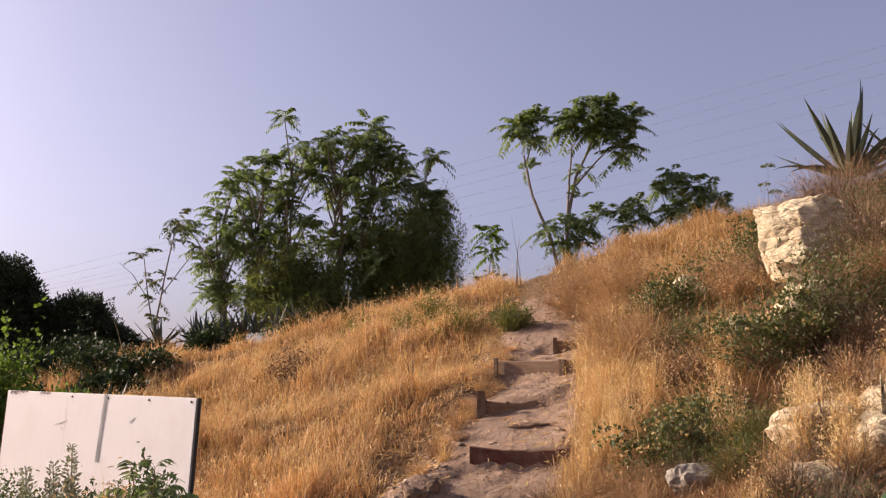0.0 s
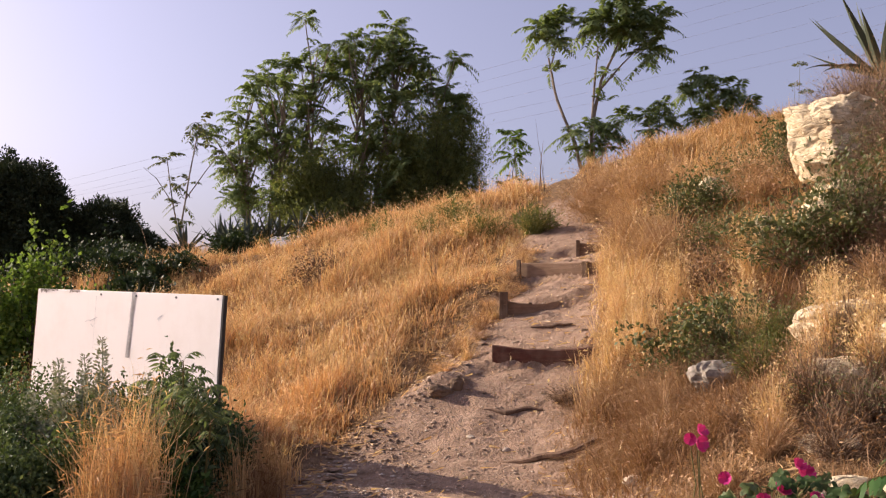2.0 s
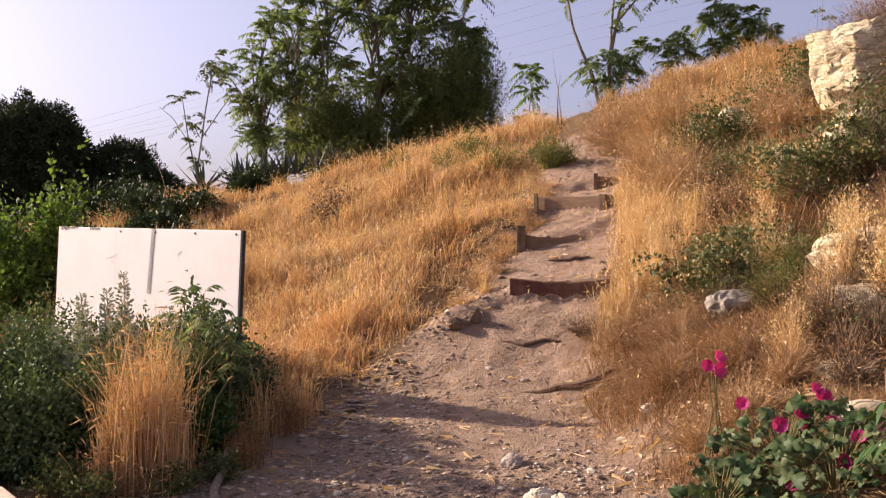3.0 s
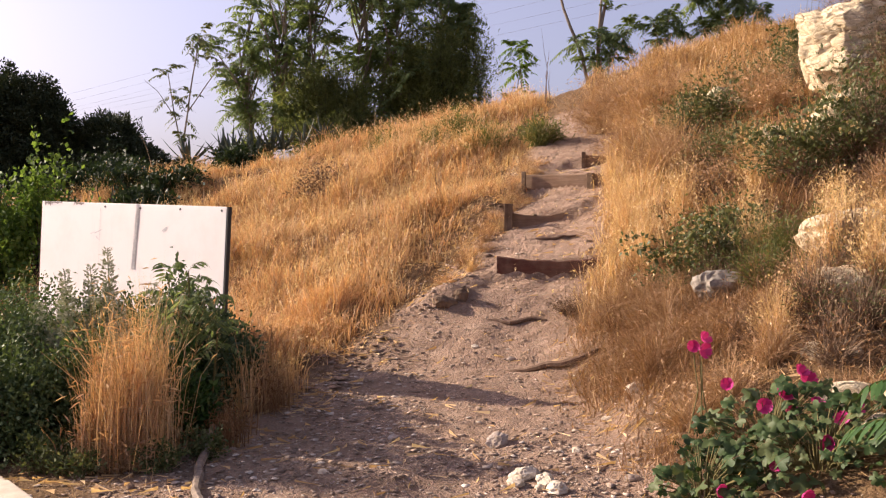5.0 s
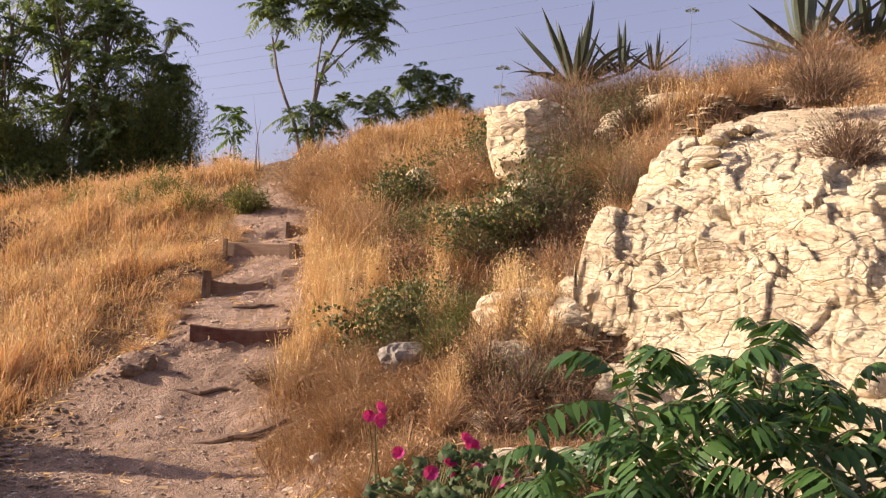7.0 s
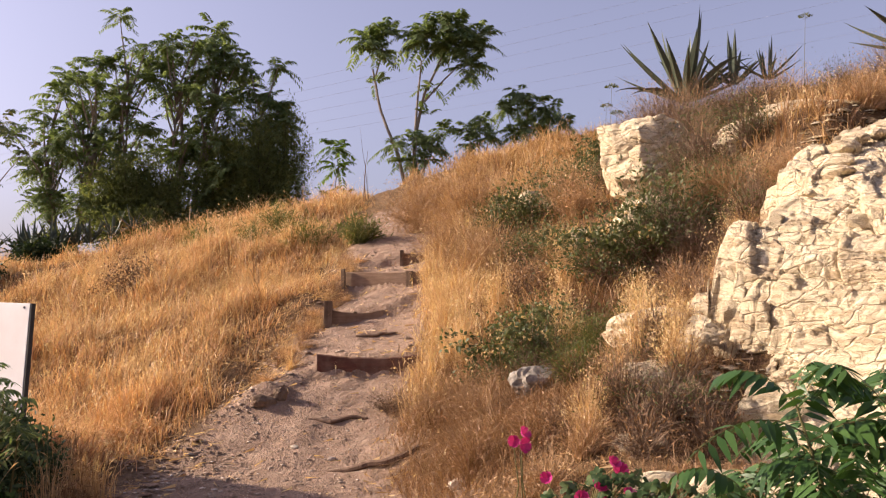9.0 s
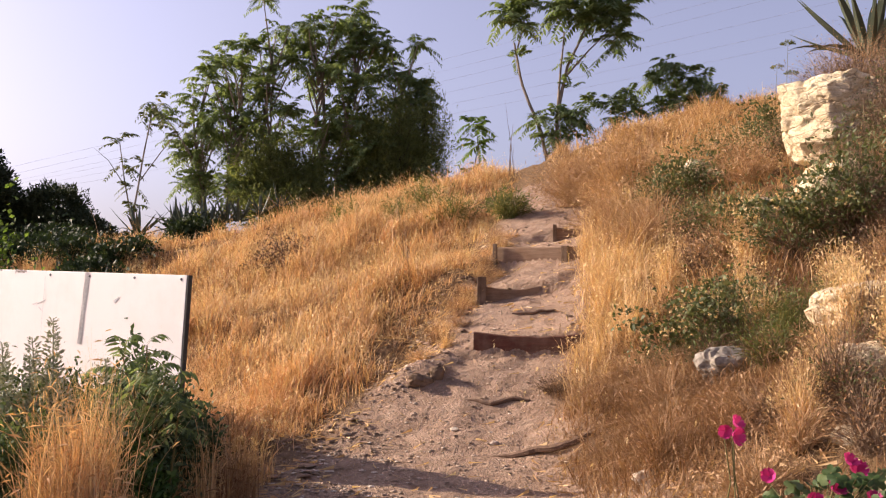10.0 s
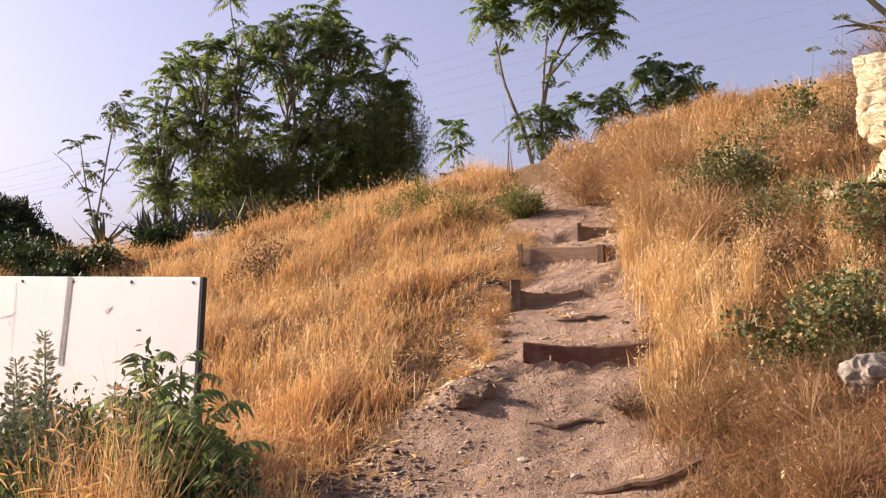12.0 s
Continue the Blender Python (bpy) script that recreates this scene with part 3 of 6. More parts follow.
def stake_mesh(w, h, seed):
    bm = bmesh.new()
    block(bm, (w, w * 0.8, h + 0.15), (0, 0, h / 2 - 0.075), 0.008)
    for v in bm.verts:
        v.co += 0.012 * noise.noise_vector(v.co * 8 + Vector((seed, 0, 0)))
    return bm


def timber_step(a, b, top, height, material, label, stakes, sag=0.03, seed=1):
    """A plank from a to b across the path with its stakes. Stakes: along, before the plank, width, height over the plank's foot."""
    a, b = Vector((*a, top - height)), Vector((*b, top - height))
    d = b - a
    e = empty("timber_step", pose(*((a + b) / 2), 0, 0, math.degrees(math.atan2(d.y, d.x))), label, "step", "steps up the path")
    part("plank", plank_mesh(d.length, height, 0.05, sag, seed), material, e)
    for i, (u, out, w, h) in enumerate(stakes):
        s = part("stake", stake_mesh(w, h, seed + i), M_POST, e)
        s.location = ((u - 0.5) * d.length, -out, 0)
    return e


timber_step((0.28, 10.35), (1.42, 10.2), 1.005, 0.24, M_REDWOOD, "red-brown timber plank holding the lowest earth step", [(0.97, -0.05, 0.05, 0.2)], 0.045, 2)
timber_step((0.44, 12.09), (1.15, 12.03), 1.52, 0.15, M_OLDWOOD, "broken half-buried plank step with a squared stake", [(0.02, 0.06, 0.11, 0.25), (0.5, 0.0, 0.05, 0.12)], 0.05, 5)
timber_step((0.72, 13.4), (1.98, 12.78), 2.07, 0.27, M_OLDWOOD, "weathered grey-brown plank step held by stakes", [(0.0, 0.05, 0.06, 0.31), (0.71, 0.06, 0.09, 0.26), (0.97, 0.03, 0.05, 0.24)], 0.02, 8)
timber_step((1.64, 14.46), (2.3, 14.4), 2.43, 0.16, M_OLDWOOD, "short low plank step near the top", [(0.02, 0.05, 0.06, 0.2)], 0.02, 11)


def stump(x, y, size, seed):
    """A worn stub of timber, rounded and split by the weather."""
    bm = bmesh.new()
    bmesh.ops.create_icosphere(bm, subdivisions=4, radius=1)
    for v in bm.verts:
        d = v.co.normalized()
        p = Vector([math.copysign(abs(c) ** 0.7, c) for c in d])
        p += 0.22 * noise.noise_vector(p * 1.6 + Vector((seed * 7.3, seed, 0))) + 0.09 * noise.noise_vector(Vector((p.x * 2, p.y * 9, p.z * 4)) + Vector((seed, 0, 0)))
        v.co = Vector((p.x * size[0], p.y * size[1], p.z * size[2]))
    ob = part("wooden_stake", bm, M_POST, None)
    ob.matrix_basis = pose(x, y, gz(x, y) + size[2] * 0.3, 8, 10 * math.sin(seed), 14 * seed)
    tagged(ob, "short worn wooden stake in the earth bank", "stake", "stakes beside the path")


stump(-0.1, 9.83, (0.07, 0.06, 0.07), 1)
stump(-0.26, 9.76, (0.12, 0.08, 0.06), 2)


def root(name, pts, radii, label, lift=0.0):
    bm = bmesh.new()
    line, rad = [], []
    for (p, q), (r0, r1) in zip(zip(pts, pts[1:]), zip(radii, radii[1:])):
        for i in range(6):
            u = i / 6
            x, y = p[0] + (q[0] - p[0]) * u, p[1] + (q[1] - p[1]) * u
            x += 0.02 * noise.noise(Vector((x * 5, y * 5, 1)))
            y += 0.03 * noise.noise(Vector((x * 6, y * 6, 4)))
            line.append((x, y, gz(x, y) + (p[2] + (q[2] - p[2]) * u) + lift))
            rad.append((r0 + (r1 - r0) * u) * (1 + 0.25 * noise.noise(Vector((x * 14, y * 14, 2)))))
    tube(bm, line, rad, 7)
    ob = part(name, bm, M_HOSE if name == "branch" else M_ROOT, None)
    tagged(ob, label, "root")


root("exposed_root", [(0.32, 8.42, -0.01), (0.6, 8.33, 0.02), (0.85, 8.24, 0.04), (1.2, 8.2, 0.02)], [0.01, 0.03, 0.035, 0.018], "dark exposed root curving across the foot of the path")
root("exposed_root", [(0.18, 9.42, 0.0), (0.4, 9.36, 0.015), (0.62, 9.4, 0.015), (0.8, 9.38, 0.0)], [0.01, 0.024, 0.024, 0.012], "thin dark root across the trodden earth")
root("exposed_root", [(0.75, 11.22, 0.0), (1.0, 11.2, 0.015), (1.3, 11.24, 0.01)], [0.01, 0.018, 0.01], "thin half-buried stick across the path")
root("branch", [(-1.6, 6.0, 0.1), (-1.5, 5.4, 0.03), (-1.35, 4.8, 0.02), (-1.05, 4.25, 0.02)], [0.022, 0.028, 0.026, 0.02], "grey-brown bent branch lying on the gravel")

# ---- stones ----
OCTA = np.array([(1, 0, 0), (0, 1, 0), (-1, 0, 0), (0, -1, 0), (0.7, 0.7, 0.6), (-0.7, 0.7, 0.6), (-0.7, -0.7, 0.6), (0.7, -0.7, 0.6), (0, 0, 0.8), (0, 0, -0.5)], float)
OCTA_FACES = [(0, 4, 7), (0, 1, 4), (1, 5, 4), (1, 2, 5), (2, 6, 5), (2, 3, 6), (3, 7, 6), (3, 0, 7), (4, 5, 8), (5, 6, 8), (6, 7, 8), (7, 4, 8)]


def gravel(name, label, n, box, sizes, keep, seed, material=None):
    r = np.random.default_rng(seed)
    x, y = scatter(n, *box, r, keep)
    s = sizes[0] * (sizes[1] / sizes[0]) ** (r.random(len(x)) ** 2.6)
    a = r.uniform(0, 6.283, len(x))
    u = OCTA[None] * (1 + r.uniform(-0.55, 0.45, (len(x), 10, 3))) * (s[:, None] * r.uniform(0.6, 1.3, (len(x), 3)))[:, None]
    c, si = np.cos(a)[:, None], np.sin(a)[:, None]
    u = np.stack([u[..., 0] * c - u[..., 1] * si, u[..., 0] * si + u[..., 1] * c, u[..., 2] * 0.42], -1)
    u += np.stack([x, y, land(x, y) + s * 0.12], -1)[:, None]
    tagged(from_units(name, u, OCTA_FACES, material or M_GRAVEL), label, "gravel", kind="stuff")


def gravel_material():
    k = Nodes("gravel_stone")
    isl = k.geo.outputs["Random Per Island"]
    c = k.ramp(isl, (0.0, (0.15, 0.1, 0.07)), (0.45, (0.29, 0.205, 0.15)), (0.8, (0.4, 0.305, 0.235)), (1.0, (0.68, 0.59, 0.49)))
    k.colour(k.mix(k.ramp(k.noise(60, 4), (0.4, (0, 0, 0)), (0.7, (0.4, 0.4, 0.4))), c, (0.4, 0.3, 0.22)))
    k.rough(0.9, 0.2)
    return k.m


M_GRAVEL = gravel_material()
gravel("gravel", "loose angular gravel on the dusty path", 46000, (-2.6, 2.6, 2.8, 10.2), (0.004, 0.026), lambda x, y: np.clip(trodden(x, y) * (0.2 + 1.6 * np.clip(vnoise(x * 1.4, y * 1.4) + 0.15 + 0.35 * (x < -0.3) + 0.3 * (y < 6) - 0.3 * smooth01(6.2, 7.5, y), 0, 1)), 0, 1), 21)
gravel("rubble", "pale limestone rubble in the hollow beside the crag", 5000, (2.6, 7.2, 5.2, 10.8), (0.015, 0.12), lambda x, y: smooth01(-1.3, -0.7, 0.66 * (x - 3) - 0.75 * (y - 5.6)) * (0.66 * (x - 3) - 0.75 * (y - 5.6) < 0.0) * 0.8, 24, M_ROCK)
gravel("bank_gravel", "broken stones and clods spilt on the bank beside the path", 11000, (-2.3, 0.7, 6.8, 12.5), (0.006, 0.042), lambda x, y: (x < path_x(y)) * smooth01(0.55, 0.85, (path_x(y) - x) / path_half(y)) * (1 - smooth01(1.35, 1.9, (path_x(y) - x) / path_half(y))) * np.clip(0.55 + 1.5 * vnoise(x * 3 + 2, y * 3), 0, 1), 28)
gravel("earth_clods", "crumbled reddish earth clods on the bank beside the path", 1800, (-2.2, 0.9, 7.6, 14.5), (0.02, 0.075), lambda x, y: (x < path_x(y)) * smooth01(0.75, 1.1, (path_x(y) - x) / path_half(y)) * (1 - smooth01(1.5, 2.0, (path_x(y) - x) / path_half(y))) * np.clip(0.45 + 1.6 * vnoise(x * 2.4 + 6, y * 2.4), 0, 1), 29, M_CLOD)
gravel("step_gravel", "small stones on the earth steps", 2500, (-0.2, 2.8, 10.2, 18), (0.008, 0.03), lambda x, y: trodden(x, y), 22)


def straw_litter(n, box, seed):
    """Broken straw lying flat on the earth."""
    r = np.random.default_rng(seed)
    x, y = scatter(n, *box, r, lambda x, y: 0.08 + 0.92 * smooth01(0.45, 1.2, np.abs(x - path_x(y)) / path_half(y)) * np.clip(0.5 + 2 * vnoise(x * 2, y * 2), 0, 1))
    a, L = r.uniform(0, 6.283, len(x)), r.uniform(0.03, 0.16, len(x)) ** 1.0
    d = np.stack([np.cos(a), np.sin(a)], -1) * (L / 2)[:, None]
    w = np.stack([-np.sin(a), np.cos(a)], -1) * 0.0011
    c = np.stack([x, y], -1)
    quad = []
    for e, s in ((-1, -1), (1, -1), (1, 1), (-1, 1)):
        p = c + e * d + s * w
        quad.append(np.concatenate([p, (land(c[:, 0] + e * d[:, 0], c[:, 1] + e * d[:, 1]) + 0.006 + r.uniform(0, 0.03, len(x)) * (e > 0))[:, None]], 1))
    tagged(from_units("straw_litter", np.stack(quad, 1), [(0, 1, 2, 3)], M_GRASS_PALE), "broken straw lying on the earth along the path", "straw", kind="stuff")


straw_litter(16000, (-2.6, 3.2, 4.4, 15.0), 23)


def rock_mesh(size, seed, planes=16, rough=0.05, sub=4, crack=0.0, faces=()):
    """A broken stone: a ball cut by random planes, with a rough skin."""
    r = random.Random(seed)
    cuts = [(Vector((r.gauss(0, 1), r.gauss(0, 1), r.gauss(0, 0.8))).normalized(), r.uniform(0.62, 0.98)) for _ in range(planes)]
    cuts += [(Vector(n).normalized(), h) for n, h in faces]
    bm = bmesh.new()
    bmesh.ops.create_icosphere(bm, subdivisions=sub, radius=1)
    off = Vector((seed * 3.1, seed * 1.7, 0))
    for v in bm.verts:
        d = v.co.normalized()
        rad = 1.0
        for nrm, h in cuts:
            c = d.dot(nrm)
            if c > 0.05:
                rad = min(rad, h / c)
        p = d * rad
        p += rough * (noise.noise_vector(p * 2.0 + off) + 0.4 * noise.noise_vector(p * 5 + off) + 0.16 * noise.noise_vector(p * 12 + off))
        if crack:
            q = Vector((p.x * 1.5, p.y * 1.5, p.z * 2.4)) + off + 0.25 * noise.noise_vector(p * 3 + off)
            dist, pts = noise.voronoi(q)
            p *= 1 - crack * max(0.0, 1 - (dist[1] - dist[0]) / 0.2) + 0.9 * crack * noise.noise(pts[0] * 5.1)
        v.co = Vector((p.x * size[0], p.y * size[1], p.z * size[2]))
    return bm


def rock(x, y, size, seed, label, material=None, z=None, sink=0.3, turn=0.0, tilt=0.0, name="rock", sub=4, group="", rough=0.05, planes=16, crack=0.0, faces=()):
    ob = part(name, rock_mesh(size, seed, planes, rough, sub, crack, faces), material or M_ROCK, None)
    ob.matrix_basis = pose(x, y, (gz(x, y) + size[2] * (1 - sink)) if z is None else z, tilt, 0, turn)
    return tagged(ob, label, "rock", group)


for i, (x, y, s, c) in enumerate([(1.12, 7.2, 0.055, "small pale stone at the edge of the path"), (0.36, 5.15, 0.1, "broken white stone set in the gravel"), (0.47, 5.07, 0.075, "broken white stone set in the gravel"), (0.31, 5.04, 0.065, "broken white stone set in the gravel"), (0.4, 5.26, 0.06, "broken white stone set in the gravel"), (0.43, 4.97, 0.04, "white stone chip on the gravel"),
                                  (0.52, 4.95, 0.08, "white stone chip on the gravel"), (-0.22, 4.6, 0.14, "flat grey stone slab on the gravel"),
                                  (0.2, 4.45, 0.07, "small grey-brown stone on the gravel"), (0.28, 4.7, 0.06, "small grey-brown stone on the gravel"),
                                  (-0.62, 4.5, 0.06, "small grey-brown stone on the gravel"), (1.0, 6.6, 0.05, "small pale stone at the edge of the path"),
                                  (1.22, 6.75, 0.085, "pale flat stone beside the dry weeds"), (0.22, 6.0, 0.11, "flat stone sunk in the shaded gravel"),
                                  (-0.45, 6.1, 0.05, "small grey-brown stone on the gravel"), (0.05, 8.9, 0.045, "small pale stone on the trodden earth"),
                                  (0.38, 8.62, 0.05, "small brown stone above the root"), (-0.75, 5.2, 0.04, "small pale stone on the gravel"),
                                  (0.7, 5.75, 0.045, "small pale stone on the gravel"), (0.95, 5.2, 0.05, "small grey-brown stone on the gravel")]):
    rock(x, y, (s, s * 0.75, s * (0.32 if s > 0.11 else 0.5)), 40 + i, c, M_KERB if "white" in c or "pale" in c else M_STONE, sink=0.7, rough=0.14, planes=12, crack=0.08, turn=i * 47, name="stone", sub=4, group="stones on the path")


# ---- limestone crag beside the path ----
def vnoise3(x, y, z, seed=1):
    r = np.random.default_rng(seed).random((32, 32, 32))
    c = [np.floor(v).astype(int) for v in (x, y, z)]
    f = [v - k for v, k in zip((x, y, z), c)]
    f = [v * v * (3 - 2 * v) for v in f]
    out = 0
    for i in (0, 1):
        for j in (0, 1):
            for k in (0, 1):
                w = (f[0] if i else 1 - f[0]) * (f[1] if j else 1 - f[1]) * (f[2] if k else 1 - f[2])
                out = out + w * r[(c[0] + i) % 32, (c[1] + j) % 32, (c[2] + k) % 32]
    return out - 0.5


def cells3(x, y, z, seed):
    """Nearest of random cells in space: a value and a tilt for each, and the gap to the next."""
    r = np.random.default_rng(seed).random((24, 24, 24, 7))
    c = [np.floor(v).astype(int) for v in (x, y, z)]
    d1, d2 = np.full(x.shape, 9.0), np.full(x.shape, 9.0)
    val, tilt = np.zeros(x.shape), np.zeros(x.shape)
    for i in (-1, 0, 1):
        for j in (-1, 0, 1):
            for k in (-1, 0, 1):
                a = r[(c[0] + i) % 24, (c[1] + j) % 24, (c[2] + k) % 24]
                o = [x - c[0] - i - a[..., 0], y - c[1] - j - a[..., 1], z - c[2] - k - a[..., 2]]
                d = np.maximum(np.maximum(np.abs(o[0]), np.abs(o[1])), np.abs(o[2]))
                near = d < d1
                d2 = np.where(near, d1, np.minimum(d2, d))
                val = np.where(near, a[..., 3], val)
                tilt = np.where(near, sum((a[..., 4 + m] - 0.5) * o[m] for m in range(3)), tilt)
                d1 = np.where(near, d, d1)
    return val, tilt, d2 - d1


def beds(p, q, h, thick, wide, seed):
    """Bedded blocks: each bed is split by upright joints. A value and a slope for each block, and the nearness of its joints."""
    r = np.random.default_rng(seed).random((64, 64, 4))
    k = np.floor(h / thick).astype(int)
    f = h / thick - k
    shift = r[k % 64, 0, 0] * 9
    u = (p + 0.25 * q) / (wide * (0.6 + 0.9 * r[k % 64, 1, 1])) + shift
    j = np.floor(u).astype(int)
    g = u - j
    c = r[k % 64, j % 64]
    near_bed = np.minimum(f, 1 - f) * thick
    jut = f - 0.5
    near_joint = np.minimum(g, 1 - g) * wide
    slope = (c[..., 1] - 0.5) * (f - 0.5) + (c[..., 2] - 0.5) * (g - 0.5)
    return c[..., 0] - 0.5, slope + 0.45 * jut, near_bed, near_joint


def build_crag():
    qs = np.arange(-2.2, 5.6, 0.004)
    zs = np.convolve(np.pad(crag_height(qs), 60, mode="edge"), np.ones(121) / 121, "valid")
    arc = np.concatenate([[0], np.cumsum(np.hypot(np.diff(qs), np.diff(zs)))])
    s = np.arange(0, arc[-1], 0.0135)
    q1, z1 = np.interp(s, arc, qs), np.interp(s, arc, zs)
    nq, nz = -np.gradient(z1), np.gradient(q1)
    L = np.hypot(nq, nz)
    nq, nz = nq / L, nz / L
    p, q = np.meshgrid(np.concatenate([np.arange(-1.1, 2.2, 0.0125), np.arange(2.2, 6.5, 0.06)]), q1)
    z = np.repeat(z1[:, None], p.shape[1], 1)
    q = q + 0.4 * vnoise(p * 0.7 + 3, z * 1.1) + 0.16 * vnoise(p * 1.9, z * 2.3)
    warp = 0.16 * vnoise3(p * 1.3, q * 1.3, z * 1.3, 2) + 0.06 * vnoise3(p * 4, q * 4, z * 4, 8)
    zb = z + 0.12 * p - 0.12 * q + warp
    pb = p + 1.2 * warp + 0.1 * vnoise3(p * 3, q * 3, z * 6, 12)
    a1, s1, b1, j1 = beds(pb, q, zb, 0.31, 0.8, 5)
    a2, s2, b2, j2 = beds(pb + 3, q, zb + 0.05 * a1, 0.115, 0.3, 6)
    broken = smooth01(-0.12, 0.16, vnoise(p * 0.9 + 1, z * 1.5 + 4) + 0.3 * smooth01(1.2, 1.8, z))
    out = 0.1 * a1 + 0.07 * s1 + broken * (0.04 * a2 + 0.04 * s2) + 0.008 * a2
    out -= 0.05 * np.exp(-(b1 / 0.014) ** 2) + 0.02 * np.exp(-(j1 / 0.014) ** 2)
    out -= (0.15 + 0.85 * broken) * (0.025 * np.exp(-(b2 / 0.01) ** 2) + 0.012 * np.exp(-(j2 / 0.01) ** 2))
    for scale, tall, tip, lift, cut, seed in ((1.1, 1.8, 0.16, 0.06, 0.03, 15), (3.0, 5.0, 0.03, 0.012, 0.015, 16), (8.0, 14.0, 0.015, 0.006, 0.006, 17)):
        v, t, g = cells3(p * scale + warp * scale, q * scale, zb * tall - 0.35 * scale * p, seed)
        out += tip * t + lift * (v - 0.5) - cut * np.exp(-(g / (0.014 * scale)) ** 2)
    out += 0.05 * vnoise3(p * 1.5, q * 1.5, zb * 2.5, 3) + 0.012 * vnoise3(p * 22, q * 22, zb * 28, 9)
    out *= 1 - 0.8 * smooth01(2.7, 3.5, q)
    z = z - 0.5 * smooth01(-0.3, -0.7, q) * (1 - smooth01(0.1, 0.9, p))
    q2, z2 = q + nq[:, None] * out, z + nz[:, None] * out
    end = smooth01(-0.9, -0.45, p - crag_inset(q) + 0.4 * vnoise(z * 1.6, p * 1.6) + 0.35 * a1 + 0.14 * a2)
    z2 = z2 * end + (1 - end) * np.minimum(z2, 0.2)
    p2 = p + (0.35 * a1 + 0.2 * a2 + 0.15 * s1) * (1 - np.abs(2 * end - 1))
    X, Y = 3.0 + 0.66 * p2 + 0.75 * q2, 5.6 - 0.75 * p2 + 0.66 * q2
    ny, nx = p.shape
    i = np.arange(nx * ny).reshape(ny, nx)
    f = np.stack([i[:-1, :-1], i[:-1, 1:], i[1:, 1:], i[1:, :-1]], -1).reshape(-1, 4)
    ob = array_object("rock_crag", np.stack([X, Y, z2], -1).reshape(-1, 3), f.ravel(), np.full(len(f), 4), M_ROCK)
    tagged(ob, "cream limestone crag of broken layered slabs", "rock", kind="structure")


build_crag()


def slab_mesh(seed):
    """A blocky piece of bedded limestone, about one unit in half size."""
    r = random.Random(seed)
    cuts = []
    for ax in ((1, 0, 0), (-1, 0, 0), (0, 1, 0), (0, -1, 0), (0, 0, 1), (0, 0, -1)):
        n = Vector([c + r.uniform(-0.28, 0.28) for c in ax]).normalized()
        cuts.append((n, r.uniform(0.62, 0.85)))
    for _ in range(9):
        cuts.append((Vector((r.gauss(0, 1), r.gauss(0, 1), r.gauss(0, 1))).normalized(), r.uniform(0.8, 1.05)))
    bm = bmesh.new()
    bmesh.ops.create_icosphere(bm, subdivisions=4, radius=1)
    off = Vector((seed * 2.3, seed, 5))
    for v in bm.verts:
        d = v.co.normalized()
        rad = min([1.25] + [h / d.dot(n) for n, h in cuts if d.dot(n) > 0.05])
        p = d * rad
        v.co = p + 0.07 * noise.noise_vector(p * 2.2 + off) + 0.03 * noise.noise_vector(p * 6 + off) + 0.015 * noise.noise_vector(p * 14 + off)
    me = bpy.data.meshes.new("slab")
    bm.to_mesh(me)
    bm.free()
    me.materials.append(M_ROCK)
    return me


def crag_slabs(parent):
    meshes = [slab_mesh(k) for k in range(10)]
    r = random.Random(77)
    for i in range(80):
        q = r.uniform(-1.9, 4.4) if i % 3 else r.uniform(-0.1, 1.3)
        p = r.uniform(-0.62 if q > -0.3 else 0.5, 4.6)
        big = 1.0 if r.random() < 0.2 else (0.6 if r.random() < 0.5 else 0.32)
        steep = 1.0 if 0 < q < 1.3 else 0.6
        a, b, c = big * r.uniform(0.1, 0.26), big * r.uniform(0.09, 0.2), big * steep * r.uniform(0.06, 0.13)
        z = float(crag_height(q)) - c * r.uniform(0.5, 0.95) - 0.04
        if q < -0.3:
            z -= 0.1
        ob = new("slab", meshes[i % 10])
        ob.parent = parent
        ob.matrix_basis = pose(3.0 + 0.66 * p + 0.75 * q, 5.6 - 0.75 * p + 0.66 * q, z, r.uniform(-9, 9), 8 + r.uniform(-9, 9), -48 + r.uniform(-22, 22)) @ Matrix.Diagonal((a, b, c, 1))


def crag_edge(parent):
    """Blocks stacked up the broken end of the crag."""
    meshes = [slab_mesh(k) for k in range(20, 26)]
    r = random.Random(31)
    for i in range(54):
        q = r.uniform(0.0, 2.3)
        u = r.random()
        top = float(crag_height(q))
        z = top * (0.15 + 0.75 * u) - 0.06
        p = -0.5 + float(crag_inset(q)) - 0.3 * (1 - u) + r.uniform(-0.14, 0.16)
        ob = new("slab", meshes[i % 6])
        ob.parent = parent
        ob.matrix_basis = pose(3.0 + 0.66 * p + 0.75 * q, 5.6 - 0.75 * p + 0.66 * q, z, r.uniform(-25, 25), 8 + r.uniform(-25, 25), r.uniform(0, 180)) @ Matrix.Diagonal((r.uniform(0.08, 0.3), r.uniform(0.08, 0.26), r.uniform(0.06, 0.2), 1))


crag_slabs(bpy.data.objects["rock_crag"])
crag_edge(bpy.data.objects["rock_crag"])

